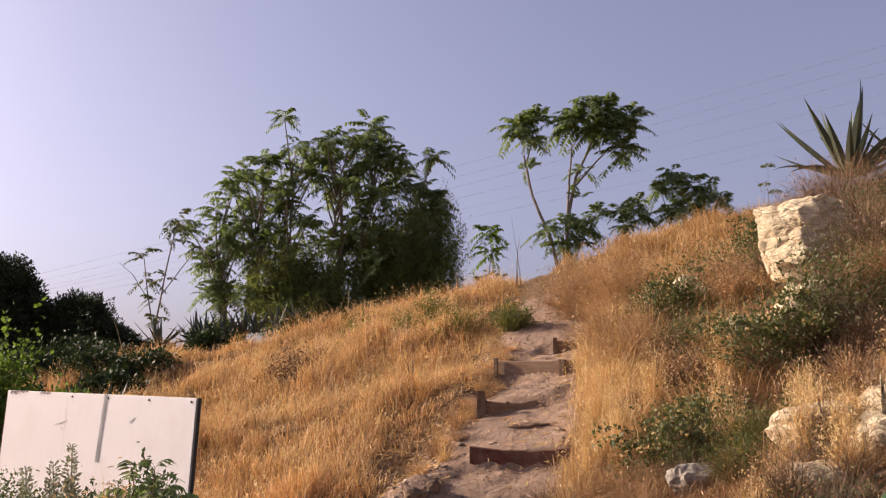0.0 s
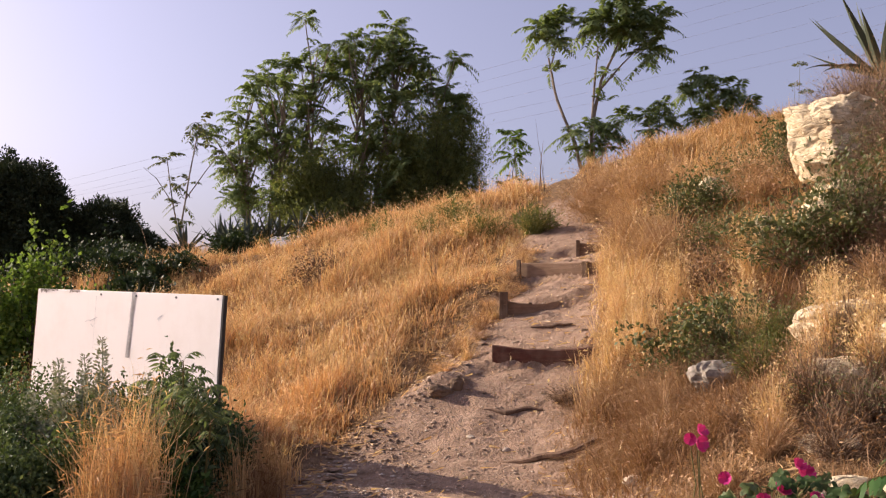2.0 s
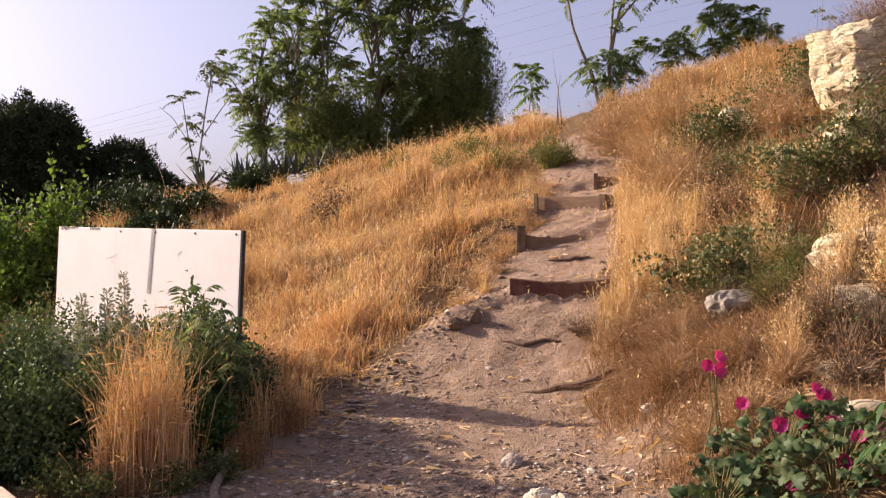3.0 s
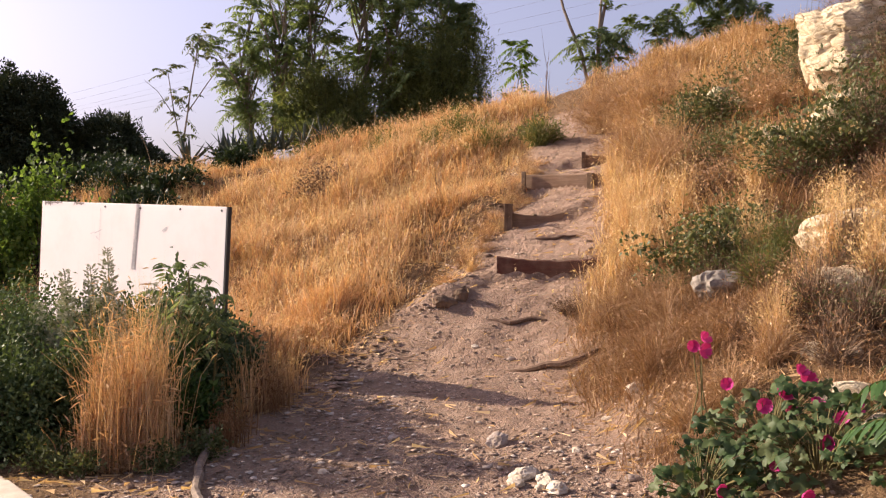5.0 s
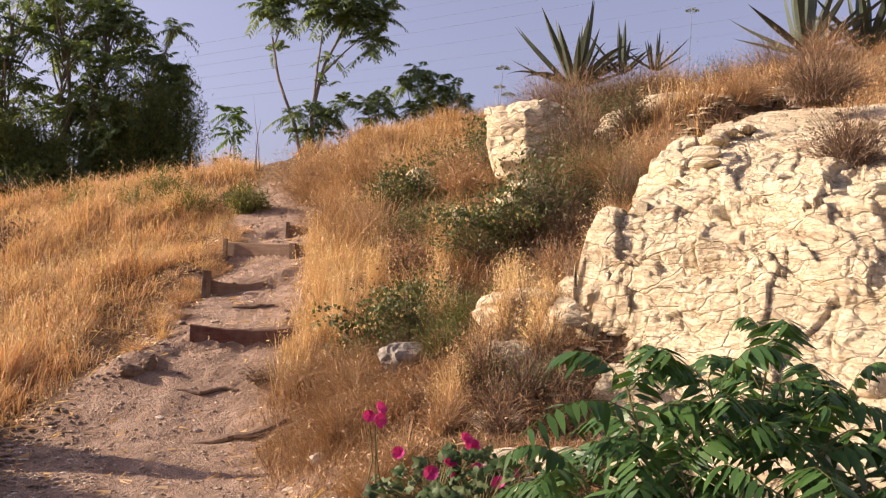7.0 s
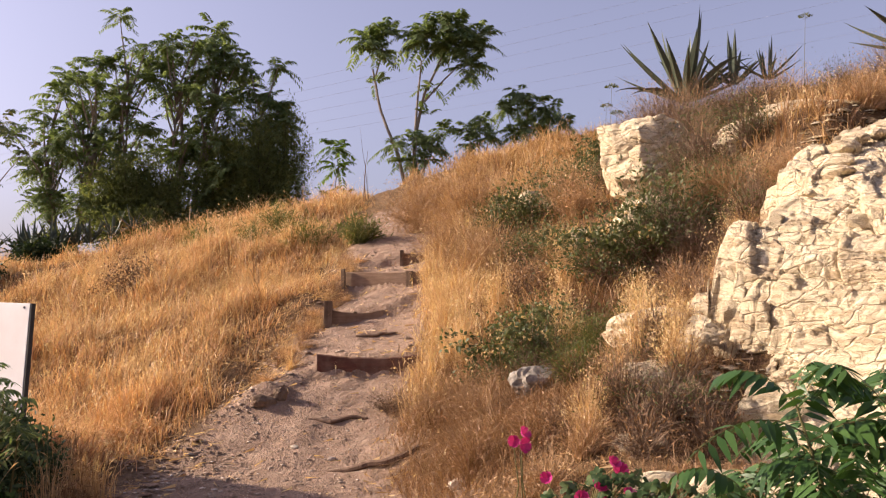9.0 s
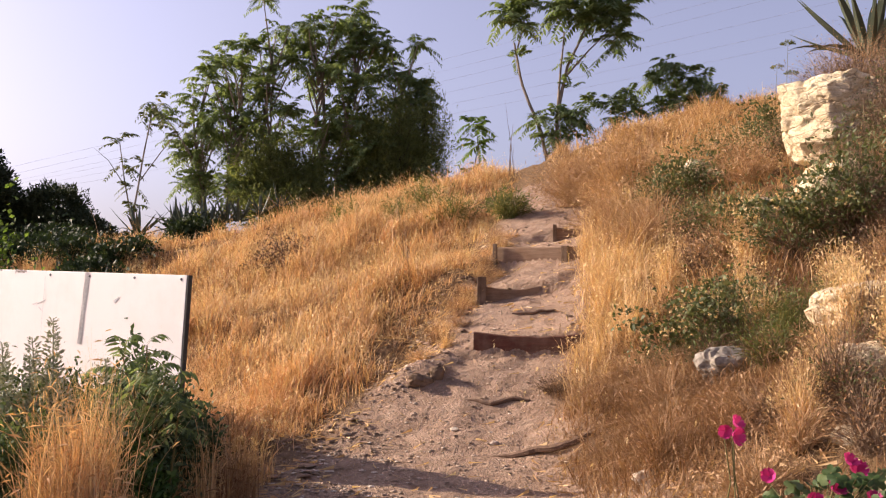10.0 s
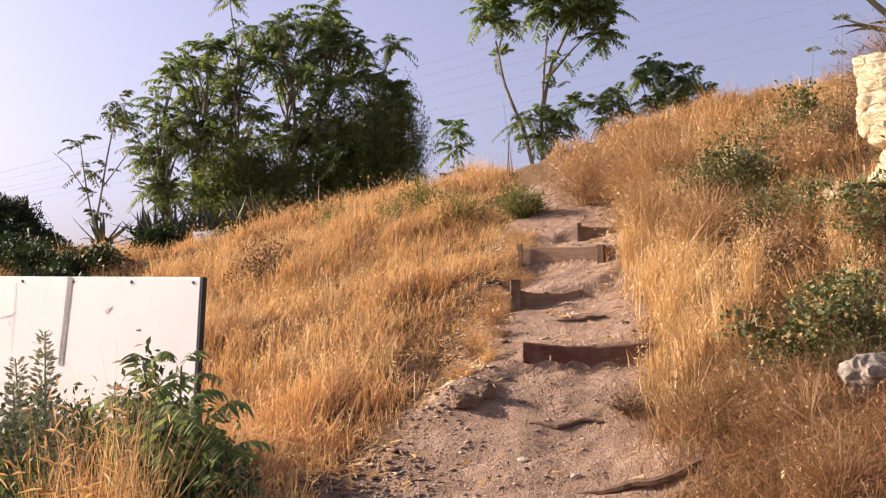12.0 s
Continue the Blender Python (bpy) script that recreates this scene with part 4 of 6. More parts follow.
# the standing outcrop behind it, and loose rocks
rock(4.16, 10.75, (0.7, 0.75, 0.57), 3, "cream limestone boulder bulging from the slope", z=3.36, sub=6, planes=22, rough=0.09, tilt=8, crack=0.06, faces=(((-0.8, -0.6, 0.1), 0.62), ((-0.45, -0.85, 0.3), 0.8), ((-0.6, -0.4, 0.7), 0.78)))
rock(4.25, 10.7, (0.55, 0.7, 0.75), 6, "cream limestone block under the boulder", z=2.4, sub=5, planes=20, rough=0.1, faces=(((-0.8, -0.6, 0.1), 0.68), ((-0.4, -0.9, 0.2), 0.8)))
rock(5.65, 9.8, (1.1, 0.6, 0.48), 9, "flat cream limestone ledge capping the slope", z=3.5, sub=6, planes=20, rough=0.07, turn=-12, crack=0.07, faces=(((-0.7, -0.55, 0.5), 0.62), ((-0.2, -0.8, 0.6), 0.66)))
rock(3.35, 10.5, (0.3, 0.3, 0.22), 12, "pale rock half hidden by the shrubs", sub=4, rough=0.08, sink=0.5)
rock(3.9, 9.6, (0.5, 0.4, 0.35), 14, "pale rock half hidden by the shrubs", sub=4, rough=0.08, sink=0.4)
rock(2.06, 7.66, (0.32, 0.2, 0.15), 16, "grey lichened rock among the dry weeds", material=M_LICHEN, sub=4, rough=0.14, sink=0.45, tilt=20, turn=32)
rock(1.74, 7.78, (0.1, 0.12, 0.07), 18, "small grey rock among the dry weeds", material=M_LICHEN, sub=3)
rock(2.95, 7.3, (0.5, 0.4, 0.2), 19, "pale crumbling rock at the foot of the crag", sub=4, rough=0.16, sink=0.6, turn=30)
rock(2.6, 6.6, (0.35, 0.3, 0.16), 20, "pale crumbling rock at the foot of the crag", sub=4, rough=0.16, sink=0.6, turn=70)
rock(2.35, 4.85, (0.2, 0.16, 0.13), 22, "white limestone block at the foot of the crag", sub=4)
rock(2.05, 4.65, (0.13, 0.1, 0.09), 23, "white limestone block behind the flowers", sub=3, sink=0.1)
rock(2.1, 5.15, (0.2, 0.15, 0.1), 24, "white limestone block behind the flowers", sub=3)
rock(2.6, 4.4, (0.24, 0.2, 0.2), 25, "white limestone block at the foot of the crag", sub=4)
rock(3.45, 13.2, (0.35, 0.3, 0.25), 26, "grey rock among the shrubs", sub=4, sink=0.75)
for i, (p, q, s, dz) in enumerate([(-0.75, 0.3, 0.28, 0.1), (-0.8, 0.9, 0.32, 0.15), (-0.9, 1.5, 0.3, 0.15), (-0.7, 1.9, 0.3, 0.2), (-0.95, 2.3, 0.3, 0.15), (-0.8, 2.8, 0.35, 0.15), (-0.7, -0.3, 0.22, 0.05), (-1.1, 1.2, 0.2, 0.05), (-0.6, 3.3, 0.35, 0.1)]):
    x, y = 3.0 + 0.66 * p + 0.75 * q, 5.6 - 0.75 * p + 0.66 * q
    rock(x, y, (s * 1.2, s, s * 0.7), 90 + i, "cream limestone block at the broken edge of the crag", z=gz(x, y) + dz - 0.16, turn=i * 50, tilt=10, sub=4, rough=0.12, group="blocks at the edge of the crag")
for i in range(26):
    p, q = rng.uniform(-0.3, 4.5), rng.uniform(0.2, 3.6)
    x, y = 3.0 + 0.66 * p + 0.75 * q, 5.6 - 0.75 * p + 0.66 * q
    s = rng.uniform(0.06, 0.17)
    rock(x, y, (s * rng.uniform(0.9, 1.7), s, s * 0.55), 60 + i, "loose angular limestone slab lying on the crag", z=float(crag_height(q)) + 0.02 + 0.1 * s, turn=rng.uniform(0, 180), tilt=rng.uniform(-15, 15), sub=3, rough=0.06, name="slab", group="loose slabs on the crag")


# ---- trees and shrubs ----
def leaf_units(base, d, length, width, r, droop=0.0):
    """Simple pointed leaves: (n, 4, 3)."""
    n = len(base)
    s = unit(np.cross(d, r.normal(0, 1, (n, 3))))
    nrm = np.cross(d, s)
    L, W = length[:, None], width[:, None]
    return np.stack([base, base + d * L * 0.45 + s * W * 0.5 + nrm * W * 0.12, base + d * L - np.array([0, 0, 1]) * L * droop, base + d * L * 0.45 - s * W * 0.5 + nrm * W * 0.12], 1)


LEAF_FACES = [(0, 1, 2), (0, 2, 3)]


def pinnate(base, d, length, pairs, leaflet, r, width=0.34, arch=0.45, hang=0.32):
    """Compound leaves: leaflets in pairs along an arching stalk, and the stalks. base, d: (n, 3)."""
    n = len(base)
    side = unit(np.cross(d, np.array([0, 0, 1.0])) + 1e-6)
    us = (np.arange(pairs) + 1.3) / (pairs + 0.8)
    L = length[:, None, None]
    u = us[None, :, None]
    down = np.array([0, 0, -1.0])
    pos = base[:, None] + d[:, None] * L * u + down * (arch * L * u ** 2)
    tang = unit(d[:, None] + down * (2 * arch * u))
    out = []
    for sgn in (-1, 1):
        dirs = unit(side[:, None] * sgn + tang * 0.45 + down * hang + r.normal(0, 0.16, (n, pairs, 3)))
        size = leaflet[:, None] * (1 - 0.55 * np.abs(us[None] - 0.4)) * r.uniform(0.8, 1.15, (n, pairs))
        b = pos.reshape(-1, 3)
        dd = dirs.reshape(-1, 3)
        sz = size.reshape(-1)
        ax = unit(np.cross(dd, np.cross(tang.reshape(-1, 3), dd)) + 1e-9)
        W = (sz * width)[:, None]
        S = sz[:, None]
        fall = down * S
        out.append(np.stack([b, b + dd * S * 0.3 + ax * W * 0.5, b + dd * S * 0.68 + ax * W * 0.36 + fall * 0.07, b + dd * S + fall * 0.2,
                             b + dd * S * 0.68 - ax * W * 0.36 + fall * 0.07, b + dd * S * 0.3 - ax * W * 0.5], 1))
    # stalks as thin blades
    v = np.linspace(0, 1, 5)[None, :, None]
    line = base[:, None] + d[:, None] * L * v + down * (arch * L * v ** 2)
    wide = (0.012 * length)[:, None, None] * (1.1 - v)
    up = np.array([0, 0, 1.0])
    stalk = np.concatenate([line - up * wide * 0.5, line + up * wide * 0.5], 1)
    return np.concatenate(out), stalk


LEAFLET_FACES = [(0, 1, 5), (1, 2, 4, 5), (2, 3, 4)]
STALK_FACES = [(i, i + 1, i + 6, i + 5) for i in range(4)]


def rosette_dirs(n, r, low=-0.45, high=1.15):
    a = r.uniform(0, 6.283, n)
    e = r.uniform(low, high, n)
    return np.stack([np.cos(a) * np.cos(e), np.sin(a) * np.cos(e), np.sin(e)], -1)


def pinnate_tree(name, label, foot, stems, tips, seed, leaves=16, size=0.75, pairs=9, material=None, bark=None, arch=0.5, leaflet=0.2, rad=0.05, category="tree", group=""):
    """A young tree of heaven: bent stems (lists of points), and a tuft of compound leaves at each tip."""
    r = np.random.default_rng(seed)
    e = empty(name, pose(*foot), label, category, group)
    limbs = bmesh.new()
    for number, (pts, r0, r1) in enumerate(stems):
        pts = [Vector(p) for p in pts]
        fine, radii = [], []
        m = len(pts) - 1
        for i in range(m):
            for j in range(5):
                u = j / 5
                p = pts[i].lerp(pts[i + 1], u)
                p += 0.35 * r0 * Vector(noise.noise_vector(p * 1.7 + Vector((seed, 0, 0))))
                fine.append(p)
                radii.append(r0 + (r1 - r0) * (i + u) / m)
        fine.append(pts[-1])
        radii.append(r1)
        bm = bmesh.new() if number < 8 else limbs
        tube(bm, fine, radii, 7)
        if number < 8:
            child(part("trunk" if number == 0 else "stem", bm, bark or M_BARK, None), e)
    if len(stems) > 8:
        child(tagged(part("limb_mass", limbs, bark or M_BARK, None), kind="stuff"), e)
    else:
        limbs.free()
    base, dirs, lens = [], [], []
    for tip, spread in tips:
        k = max(4, int(leaves * spread))
        d = rosette_dirs(k, r)
        base.append(np.array(tip)[None] + d * 0.04 * size + r.normal(0, 0.09 * size * spread, (k, 3)))
        dirs.append(d)
        lens.append(size * (0.55 + 0.45 * spread) * r.uniform(0.65, 1.1, k))
    base, dirs, lens = np.concatenate(base), np.concatenate(dirs), np.concatenate(lens)
    lv, st = pinnate(base, dirs, lens, pairs, leaflet * lens / size, r, arch=arch)
    child(tagged(from_units("crown", lv, LEAFLET_FACES, material or M_TREE), kind="stuff"), e)
    child(tagged(from_units("leaf_stalk", st, STALK_FACES, M_STALK), kind="stuff"), e)
    return e


def bend(foot, tip, seed, side=0.25):
    """A stem from foot to tip with a slight bow."""
    f, t = Vector(foot), Vector(tip)
    r = random.Random(seed)
    L = (t - f).length
    o = Vector((r.uniform(-1, 1), r.uniform(-1, 1), 0)) * side * L * 0.3
    return [f, f.lerp(t, 0.35) + o, f.lerp(t, 0.7) + o * 0.8, t]


def build_big_tree():
    r = random.Random(5)
    fx, fy = -4.4, 32.0
    foot = (fx, fy, gz(fx, fy))
    tips = [((-5.9, 31.6, 11.5), 0.9), ((-2.9, 32.2, 11.3), 1.3), ((-4.2, 31.8, 10.8), 1.2), ((-0.7, 31.8, 10.1), 1.0), ((-7.8, 32.2, 9.3), 0.9), ((-6.6, 31.7, 9.9), 1.0),
            ((-2.1, 31.5, 10.0), 1.2), ((-9.1, 31.6, 7.5), 0.9), ((-8.7, 32.3, 6.8), 0.9), ((-0.6, 32.0, 8.6), 0.9), ((-8.0, 31.5, 5.6), 0.9), ((-1.5, 32.4, 9.2), 1.0)]
    while len(tips) < 175:
        x, z = r.uniform(-8.6, -0.3), r.uniform(4.6, 11.1)
        lim = 1 - ((x + 4.3) / 4.3) ** 2 - max(0, (z - 6.8) / 4.5) ** 2
        if lim > 0 and r.random() < 0.75:
            tips.append(((x, fy + r.uniform(-1.9, 1.9) * math.sqrt(lim), z), r.uniform(0.6, 1.2)))
    stems = []
    mains = [((fx - 2.9, fy, foot[2]), (-6.6, 31.7, 8.6)), ((fx - 1.4, fy + 0.3, foot[2]), (-5.6, 31.7, 9.6)), ((fx, fy, foot[2]), (-4.0, 31.9, 9.4)),
             ((fx + 0.9, fy - 0.2, foot[2]), (-2.6, 32.0, 10.0)), ((fx + 2.4, fy, foot[2]), (-1.2, 31.9, 8.6)), ((fx - 3.4, fy, foot[2]), (-8.2, 31.8, 7.0))]
    for i, (a, b) in enumerate(mains):
        stems.append((bend(a, b, i, 0.2), 0.13, 0.035))
    for i, (t, s) in enumerate(tips):
        a, b = min(mains, key=lambda m: abs(m[1][0] - t[0]) + 0.15 * abs(m[1][2] - t[2]))
        u = min(0.95, max(0.25, (t[2] - 1.6 - a[2]) / (b[2] - a[2])))
        p = Vector(a).lerp(Vector(b), u)
        stems.append((bend(p, t, i + 30, 0.15), 0.04, 0.012))
    return pinnate_tree("tree_of_heaven", "bushy many-stemmed green tree with long feather-shaped leaves", foot, stems, tips, 31, leaves=16, size=0.85, pairs=11, leaflet=0.22)


build_big_tree()


def shrub(name, label, at, size, leaf_n, leaf_len, leaf_mat, twig_n=60, twig_mat=None, seed=1, twig_w=0.006, tall=None, upright=0.5, category="shrub", group="", clump=0.28, leaf_w=0.4, leaf_name="foliage", even=False):
    """A shrub: twigs from its foot and small leaves in clumps round their ends. size: half width, half depth, height."""
    r = np.random.default_rng(seed)
    x, y = at[0], at[1]
    z = at[2] if len(at) > 2 else gz(x, y)
    e = empty(name, pose(x, y, z), label, category, group)
    S = np.array([size[0], size[1], size[2]])
    a = r.uniform(0, 6.283, twig_n)
    el = np.arcsin(r.uniform(0.05 + 0.3 * upright, 1, twig_n))
    d = np.stack([np.cos(a) * np.cos(el), np.sin(a) * np.cos(el), np.sin(el)], -1)
    end = d * S * r.uniform(0.6, 1.02, (twig_n, 1)) + r.normal(0, 0.05, (twig_n, 3)) * S
    foot = np.stack([r.normal(0, 0.14, twig_n) * S[0], r.normal(0, 0.14, twig_n) * S[1], np.full(twig_n, -0.03)], -1)
    v = np.linspace(0, 1, 6)[None, :, None]
    bow = np.array([0, 0, 1.0]) * 0.18 * size[2]
    line = foot[:, None] * (1 - v) + end[:, None] * v + bow * (v * (1 - v) * 2.0) + r.normal(0, 0.02, (twig_n, 6, 3)) * S * v
    ax = unit(r.normal(0, 1, (twig_n, 1, 3)))
    w = twig_w * (1.15 - v)
    tw = np.concatenate([line - ax * w, line + ax * w], 1)
    tf = [(i, i + 1, i + 7, i + 6) for i in range(5)]
    ob = tagged(from_units("branchwork", tw, tf, twig_mat or M_TWIG), kind="stuff")
    ob.parent = e
    if leaf_n:
        k = r.integers(0, twig_n, leaf_n)
        u = (r.uniform(0.15, 1, leaf_n) if even else np.clip(r.beta(3.2, 1.2, leaf_n), 0, 1))[:, None]
        f0 = np.clip((u[:, 0] * 5).astype(int), 0, 4)
        fr = (u[:, 0] * 5 - f0)[:, None]
        c = line[k, f0] * (1 - fr) + line[k, f0 + 1] * fr
        c = c + r.normal(0, clump * 0.33, (leaf_n, 3)) * S
        c[:, 2] = np.abs(c[:, 2])
        ld = unit(unit(c + 1e-6) * 0.6 + r.normal(0, 0.7, (leaf_n, 3)) + np.array([0, 0, 0.25]))
        L = leaf_len * r.uniform(0.6, 1.3, leaf_n)
        lob = tagged(from_units(leaf_name, leaf_units(c, ld, L, L * leaf_w, r, 0.1), LEAF_FACES, leaf_mat), kind="stuff")
        lob.parent = e
    return e


# feathery bushes at the foot of the big tree
shrub("tamarisk_bush", "olive feathery bush beside the big tree", (-1.6, 31.0), (2.0, 1.5, 4.4), 30000, 0.16, M_FEATHER, 120, M_DARKBARK, 3, 0.02, upright=0.7, leaf_w=0.22, clump=0.22)
shrub("tamarisk_bush", "olive feathery bush at the foot of the big tree", (-5.0, 30.6), (2.2, 1.4, 3.2), 26000, 0.16, M_FEATHER, 110, M_DARKBARK, 4, 0.02, upright=0.5, leaf_w=0.22, clump=0.25)
shrub("tamarisk_bush", "pale feathery bush leaning from the big tree", (-0.5, 31.4), (1.3, 1.0, 4.6), 9000, 0.14, M_FEATHER, 60, M_DARKBARK, 5, 0.02, upright=0.8, leaf_w=0.2, clump=0.18)
shrub("tamarisk_bush", "low olive bush behind the grass crest", (-7.6, 30.8), (1.2, 1.0, 1.3), 7000, 0.16, M_FEATHER, 70, M_DARKBARK, 6, 0.02, leaf_w=0.25)

# the pair of slender trees on the crest, and low ones beside them
f1 = (3.4, 28.8, gz(3.4, 28.8))
pinnate_tree("tree_of_heaven", "slender young tree with a round tuft of feather-shaped leaves", f1,
             [([f1, (3.1, 28.8, 6.6), (2.55, 28.8, 8.0), (2.3, 28.8, 9.3)], 0.065, 0.03), ([(2.35, 28.8, 8.9), (2.5, 28.7, 9.5), (2.6, 28.7, 10.0)], 0.03, 0.015)],
             [((2.15, 28.7, 10.2), 1.0), ((2.65, 28.9, 10.5), 1.0), ((2.4, 28.6, 9.8), 1.0), ((2.35, 28.8, 8.85), 0.35)], 41, 22, 0.9, 12, leaflet=0.24, arch=0.45)
f2 = (3.65, 28.9, gz(3.65, 28.9))
pinnate_tree("tree_of_heaven", "slender forked young tree with a broad crown of feather-shaped leaves", f2,
             [([f2, (3.6, 28.9, 7.0), (3.95, 28.9, 8.6), (4.5, 28.9, 9.8)], 0.075, 0.03), ([(3.62, 28.9, 7.0), (3.75, 28.9, 8.6), (3.85, 28.9, 9.7)], 0.045, 0.02),
              ([(3.9, 28.9, 8.3), (4.6, 28.8, 9.1), (5.2, 28.8, 9.7)], 0.035, 0.015)],
             [((4.4, 28.8, 10.9), 1.2), ((5.0, 28.9, 10.8), 1.2), ((5.4, 28.7, 10.1), 1.2), ((3.95, 28.9, 10.5), 1.2), ((4.6, 28.7, 10.2), 1.2), ((5.4, 28.9, 9.5), 1.0), ((5.7, 28.8, 10.6), 0.8), ((4.2, 28.8, 8.8), 0.35), ((4.0, 28.8, 7.9), 0.3)], 42, 22, 0.95, 12, leaflet=0.25, arch=0.45)


def low_tree(label, x, y, tops, seed, size=0.8, leaves=20, mat=M_LIME, group="low green saplings on the crest"):
    f = (x, y, gz(x, y))
    stems = [(bend((x + 0.05 * i, y, f[2]), t, seed + i, 0.2), 0.03, 0.01) for i, (t, s) in enumerate(tops)]
    pinnate_tree("sapling", label, f, stems, tops, seed, leaves, size, 10, material=mat, leaflet=0.24 * size / 0.8, group=group)


low_tree("leafy sapling at the foot of the slender trees", 3.4, 28.4, [((3.0, 28.3, 6.9), 1.0), ((3.6, 28.4, 7.1), 1.0), ((4.1, 28.5, 7.0), 1.0), ((3.3, 28.2, 6.3), 1.0), ((4.5, 28.5, 7.3), 0.9), ((3.9, 28.3, 6.4), 0.8)], 51, 0.75, 18, M_TREE)
low_tree("leafy sapling rising over the dry grass", 5.5, 28.6, [((5.2, 28.5, 7.4), 1.0), ((5.7, 28.6, 7.7), 1.0), ((5.9, 28.5, 7.2), 1.0), ((5.4, 28.6, 7.0), 0.9)], 52, 0.7, 18, M_TREE)
low_tree("dense green sapling rising over the dry grass", 7.2, 28.6, [((6.5, 28.5, 8.1), 1.0), ((7.0, 28.6, 8.6), 1.0), ((7.5, 28.5, 8.2), 1.0), ((8.0, 28.6, 8.1), 1.0), ((8.4, 28.5, 7.7), 0.8), ((7.2, 28.4, 7.5), 1.0), ((6.7, 28.4, 7.3), 0.9), ((7.8, 28.4, 7.3), 0.9)], 53, 0.75, 24, M_TREE)
low_tree("small dark sapling with arching feather-shaped leaves", 1.35, 32.9, [((1.3, 32.9, 7.55), 1.0), ((1.4, 32.9, 6.9), 0.7)], 54, 0.95, 13)
f3 = (-7.35, 23.0, gz(-7.35, 23.0))
pinnate_tree("sapling", "thin bent sapling with sparse feather-shaped leaves", f3,
             [([f3, (-7.3, 23.0, 3.6), (-7.1, 23.0, 4.9), (-6.9, 23.0, 6.05)], 0.03, 0.012), ([(-7.32, 23.0, 3.1), (-7.55, 23.0, 4.2), (-7.7, 23.0, 5.2)], 0.022, 0.01),
              ([(-7.2, 23.0, 4.2), (-6.7, 23.0, 4.9), (-6.3, 23.0, 5.4)], 0.016, 0.008), ([(-7.55, 23.0, 4.1), (-7.95, 23.0, 4.7), (-8.3, 23.0, 5.0)], 0.012, 0.004)],
             [((-6.9, 23.0, 6.05), 0.9), ((-7.0, 23.0, 5.6), 0.5), ((-7.7, 23.0, 5.2), 0.8), ((-7.6, 23.0, 4.6), 0.6), ((-6.3, 23.0, 5.4), 0.7), ((-7.35, 23.0, 4.1), 0.6), ((-7.1, 23.0, 4.6), 0.5), ((-7.3, 23.0, 3.5), 0.6)], 55, 9, 0.65, 9, leaflet=0.2, material=M_BRAMBLE)
low_tree("low green sapling on the crest", 1.2, 30.5, [((0.9, 30.4, 5.5), 0.8), ((1.6, 30.4, 5.55), 0.8), ((1.2, 30.4, 5.7), 0.8)], 56, 0.5, 10)


def bare_twigs(label, x, y, h, n, seed, w=0.008):
    shrub("bare_shrub", label, (x, y), (h * 0.35, h * 0.35, h), 0, 0.02, M_TWIG, n, M_TWIG, seed, w, upright=0.9)


bare_twigs("thin leafless grey weed standing in the dry grass", -0.5, 13.4, 0.95, 14, 61, 0.006)
bare_twigs("thin leafless sapling on the crest", 1.5, 20.0, 1.7, 5, 62, 0.012)
bare_twigs("bare branch beside the thin sapling", -8.0, 23.0, 2.6, 3, 63, 0.025)
shrub("dark_dry_bush", "grey-brown dead bush in the dry grass", (-2.6, 16.2), (0.75, 0.5, 0.85), 1200, 0.06, M_TWIG, 420, M_TWIG, 64, 0.007, upright=0.1)
shrub("green_weed", "green grass tuft beside the top of the path", (1.1, 15.9), (0.5, 0.4, 0.5), 900, 0.13, M_GREENGRASS, 300, M_GREENGRASS, 65, 0.006, upright=0.5, leaf_w=0.12)
for i, (x, y) in enumerate([(0.2, 16.6), (-0.8, 17.6), (-0.3, 18.4), (-1.8, 18.8)]):
    shrub("green_weed", "yellow-green weed tuft on the grass crest", (x, y), (0.5, 0.45, 0.7), 700, 0.12, M_GREENGRASS, 160, M_GREENGRASS, 66 + i, 0.006, upright=0.6, leaf_w=0.12, group="green weeds on the crest")


# ---- dark pines, bushes and agaves on the far side ----
def pine(x, y, lobes, seed, label):
    """A stone pine: a trunk, limbs to each lobe, and needles massed in uneven lobes."""
    r = np.random.default_rng(seed)
    z = gz(x, y)
    e = empty("pine_tree", pose(x, y, z), label, "tree", "dark pines")
    bm = bmesh.new()
    c0 = Vector(lobes[0][0])
    tube(bm, [(x, y, z - 0.2), (x + 0.2, y, z + (c0.z - z) * 0.4), (x + 0.1, y, c0.z - 0.5), c0], [0.35, 0.28, 0.2, 0.1], 8)
    for c, s in lobes[1:]:
        tube(bm, [(x + 0.1, y, z + (c0.z - z) * 0.45), ((x + c[0]) / 2, y, (c0.z + c[2]) / 2 - 0.6), c], [0.16, 0.1, 0.05], 6)
    child(part("trunk", bm, M_DARKBARK, None), e)
    vs = []
    for c, s in lobes:
        n = int(6000 * s[0] * s[2])
        d = unit(r.normal(0, 1, (n, 3)))
        rad = r.uniform(0.55, 1.0, (n, 1)) ** 0.5
        kn = np.array([noise.noise(Vector(q * 2.2) + Vector(c)) for q in d])[:, None]
        k2 = np.array([noise.noise(Vector(q * 5.5) + Vector(c)) for q in d])[:, None]
        p = np.array(c) + d * np.array(s) * rad * (1 + 0.45 * kn + 0.3 * k2)
        vs.append(leaf_units(p, unit(d + r.normal(0, 0.8, (n, 3))), r.uniform(0.12, 0.26, n), r.uniform(0.05, 0.1, n), r))
    child(from_units("crown", np.concatenate(vs), LEAF_FACES, M_PINE), e)


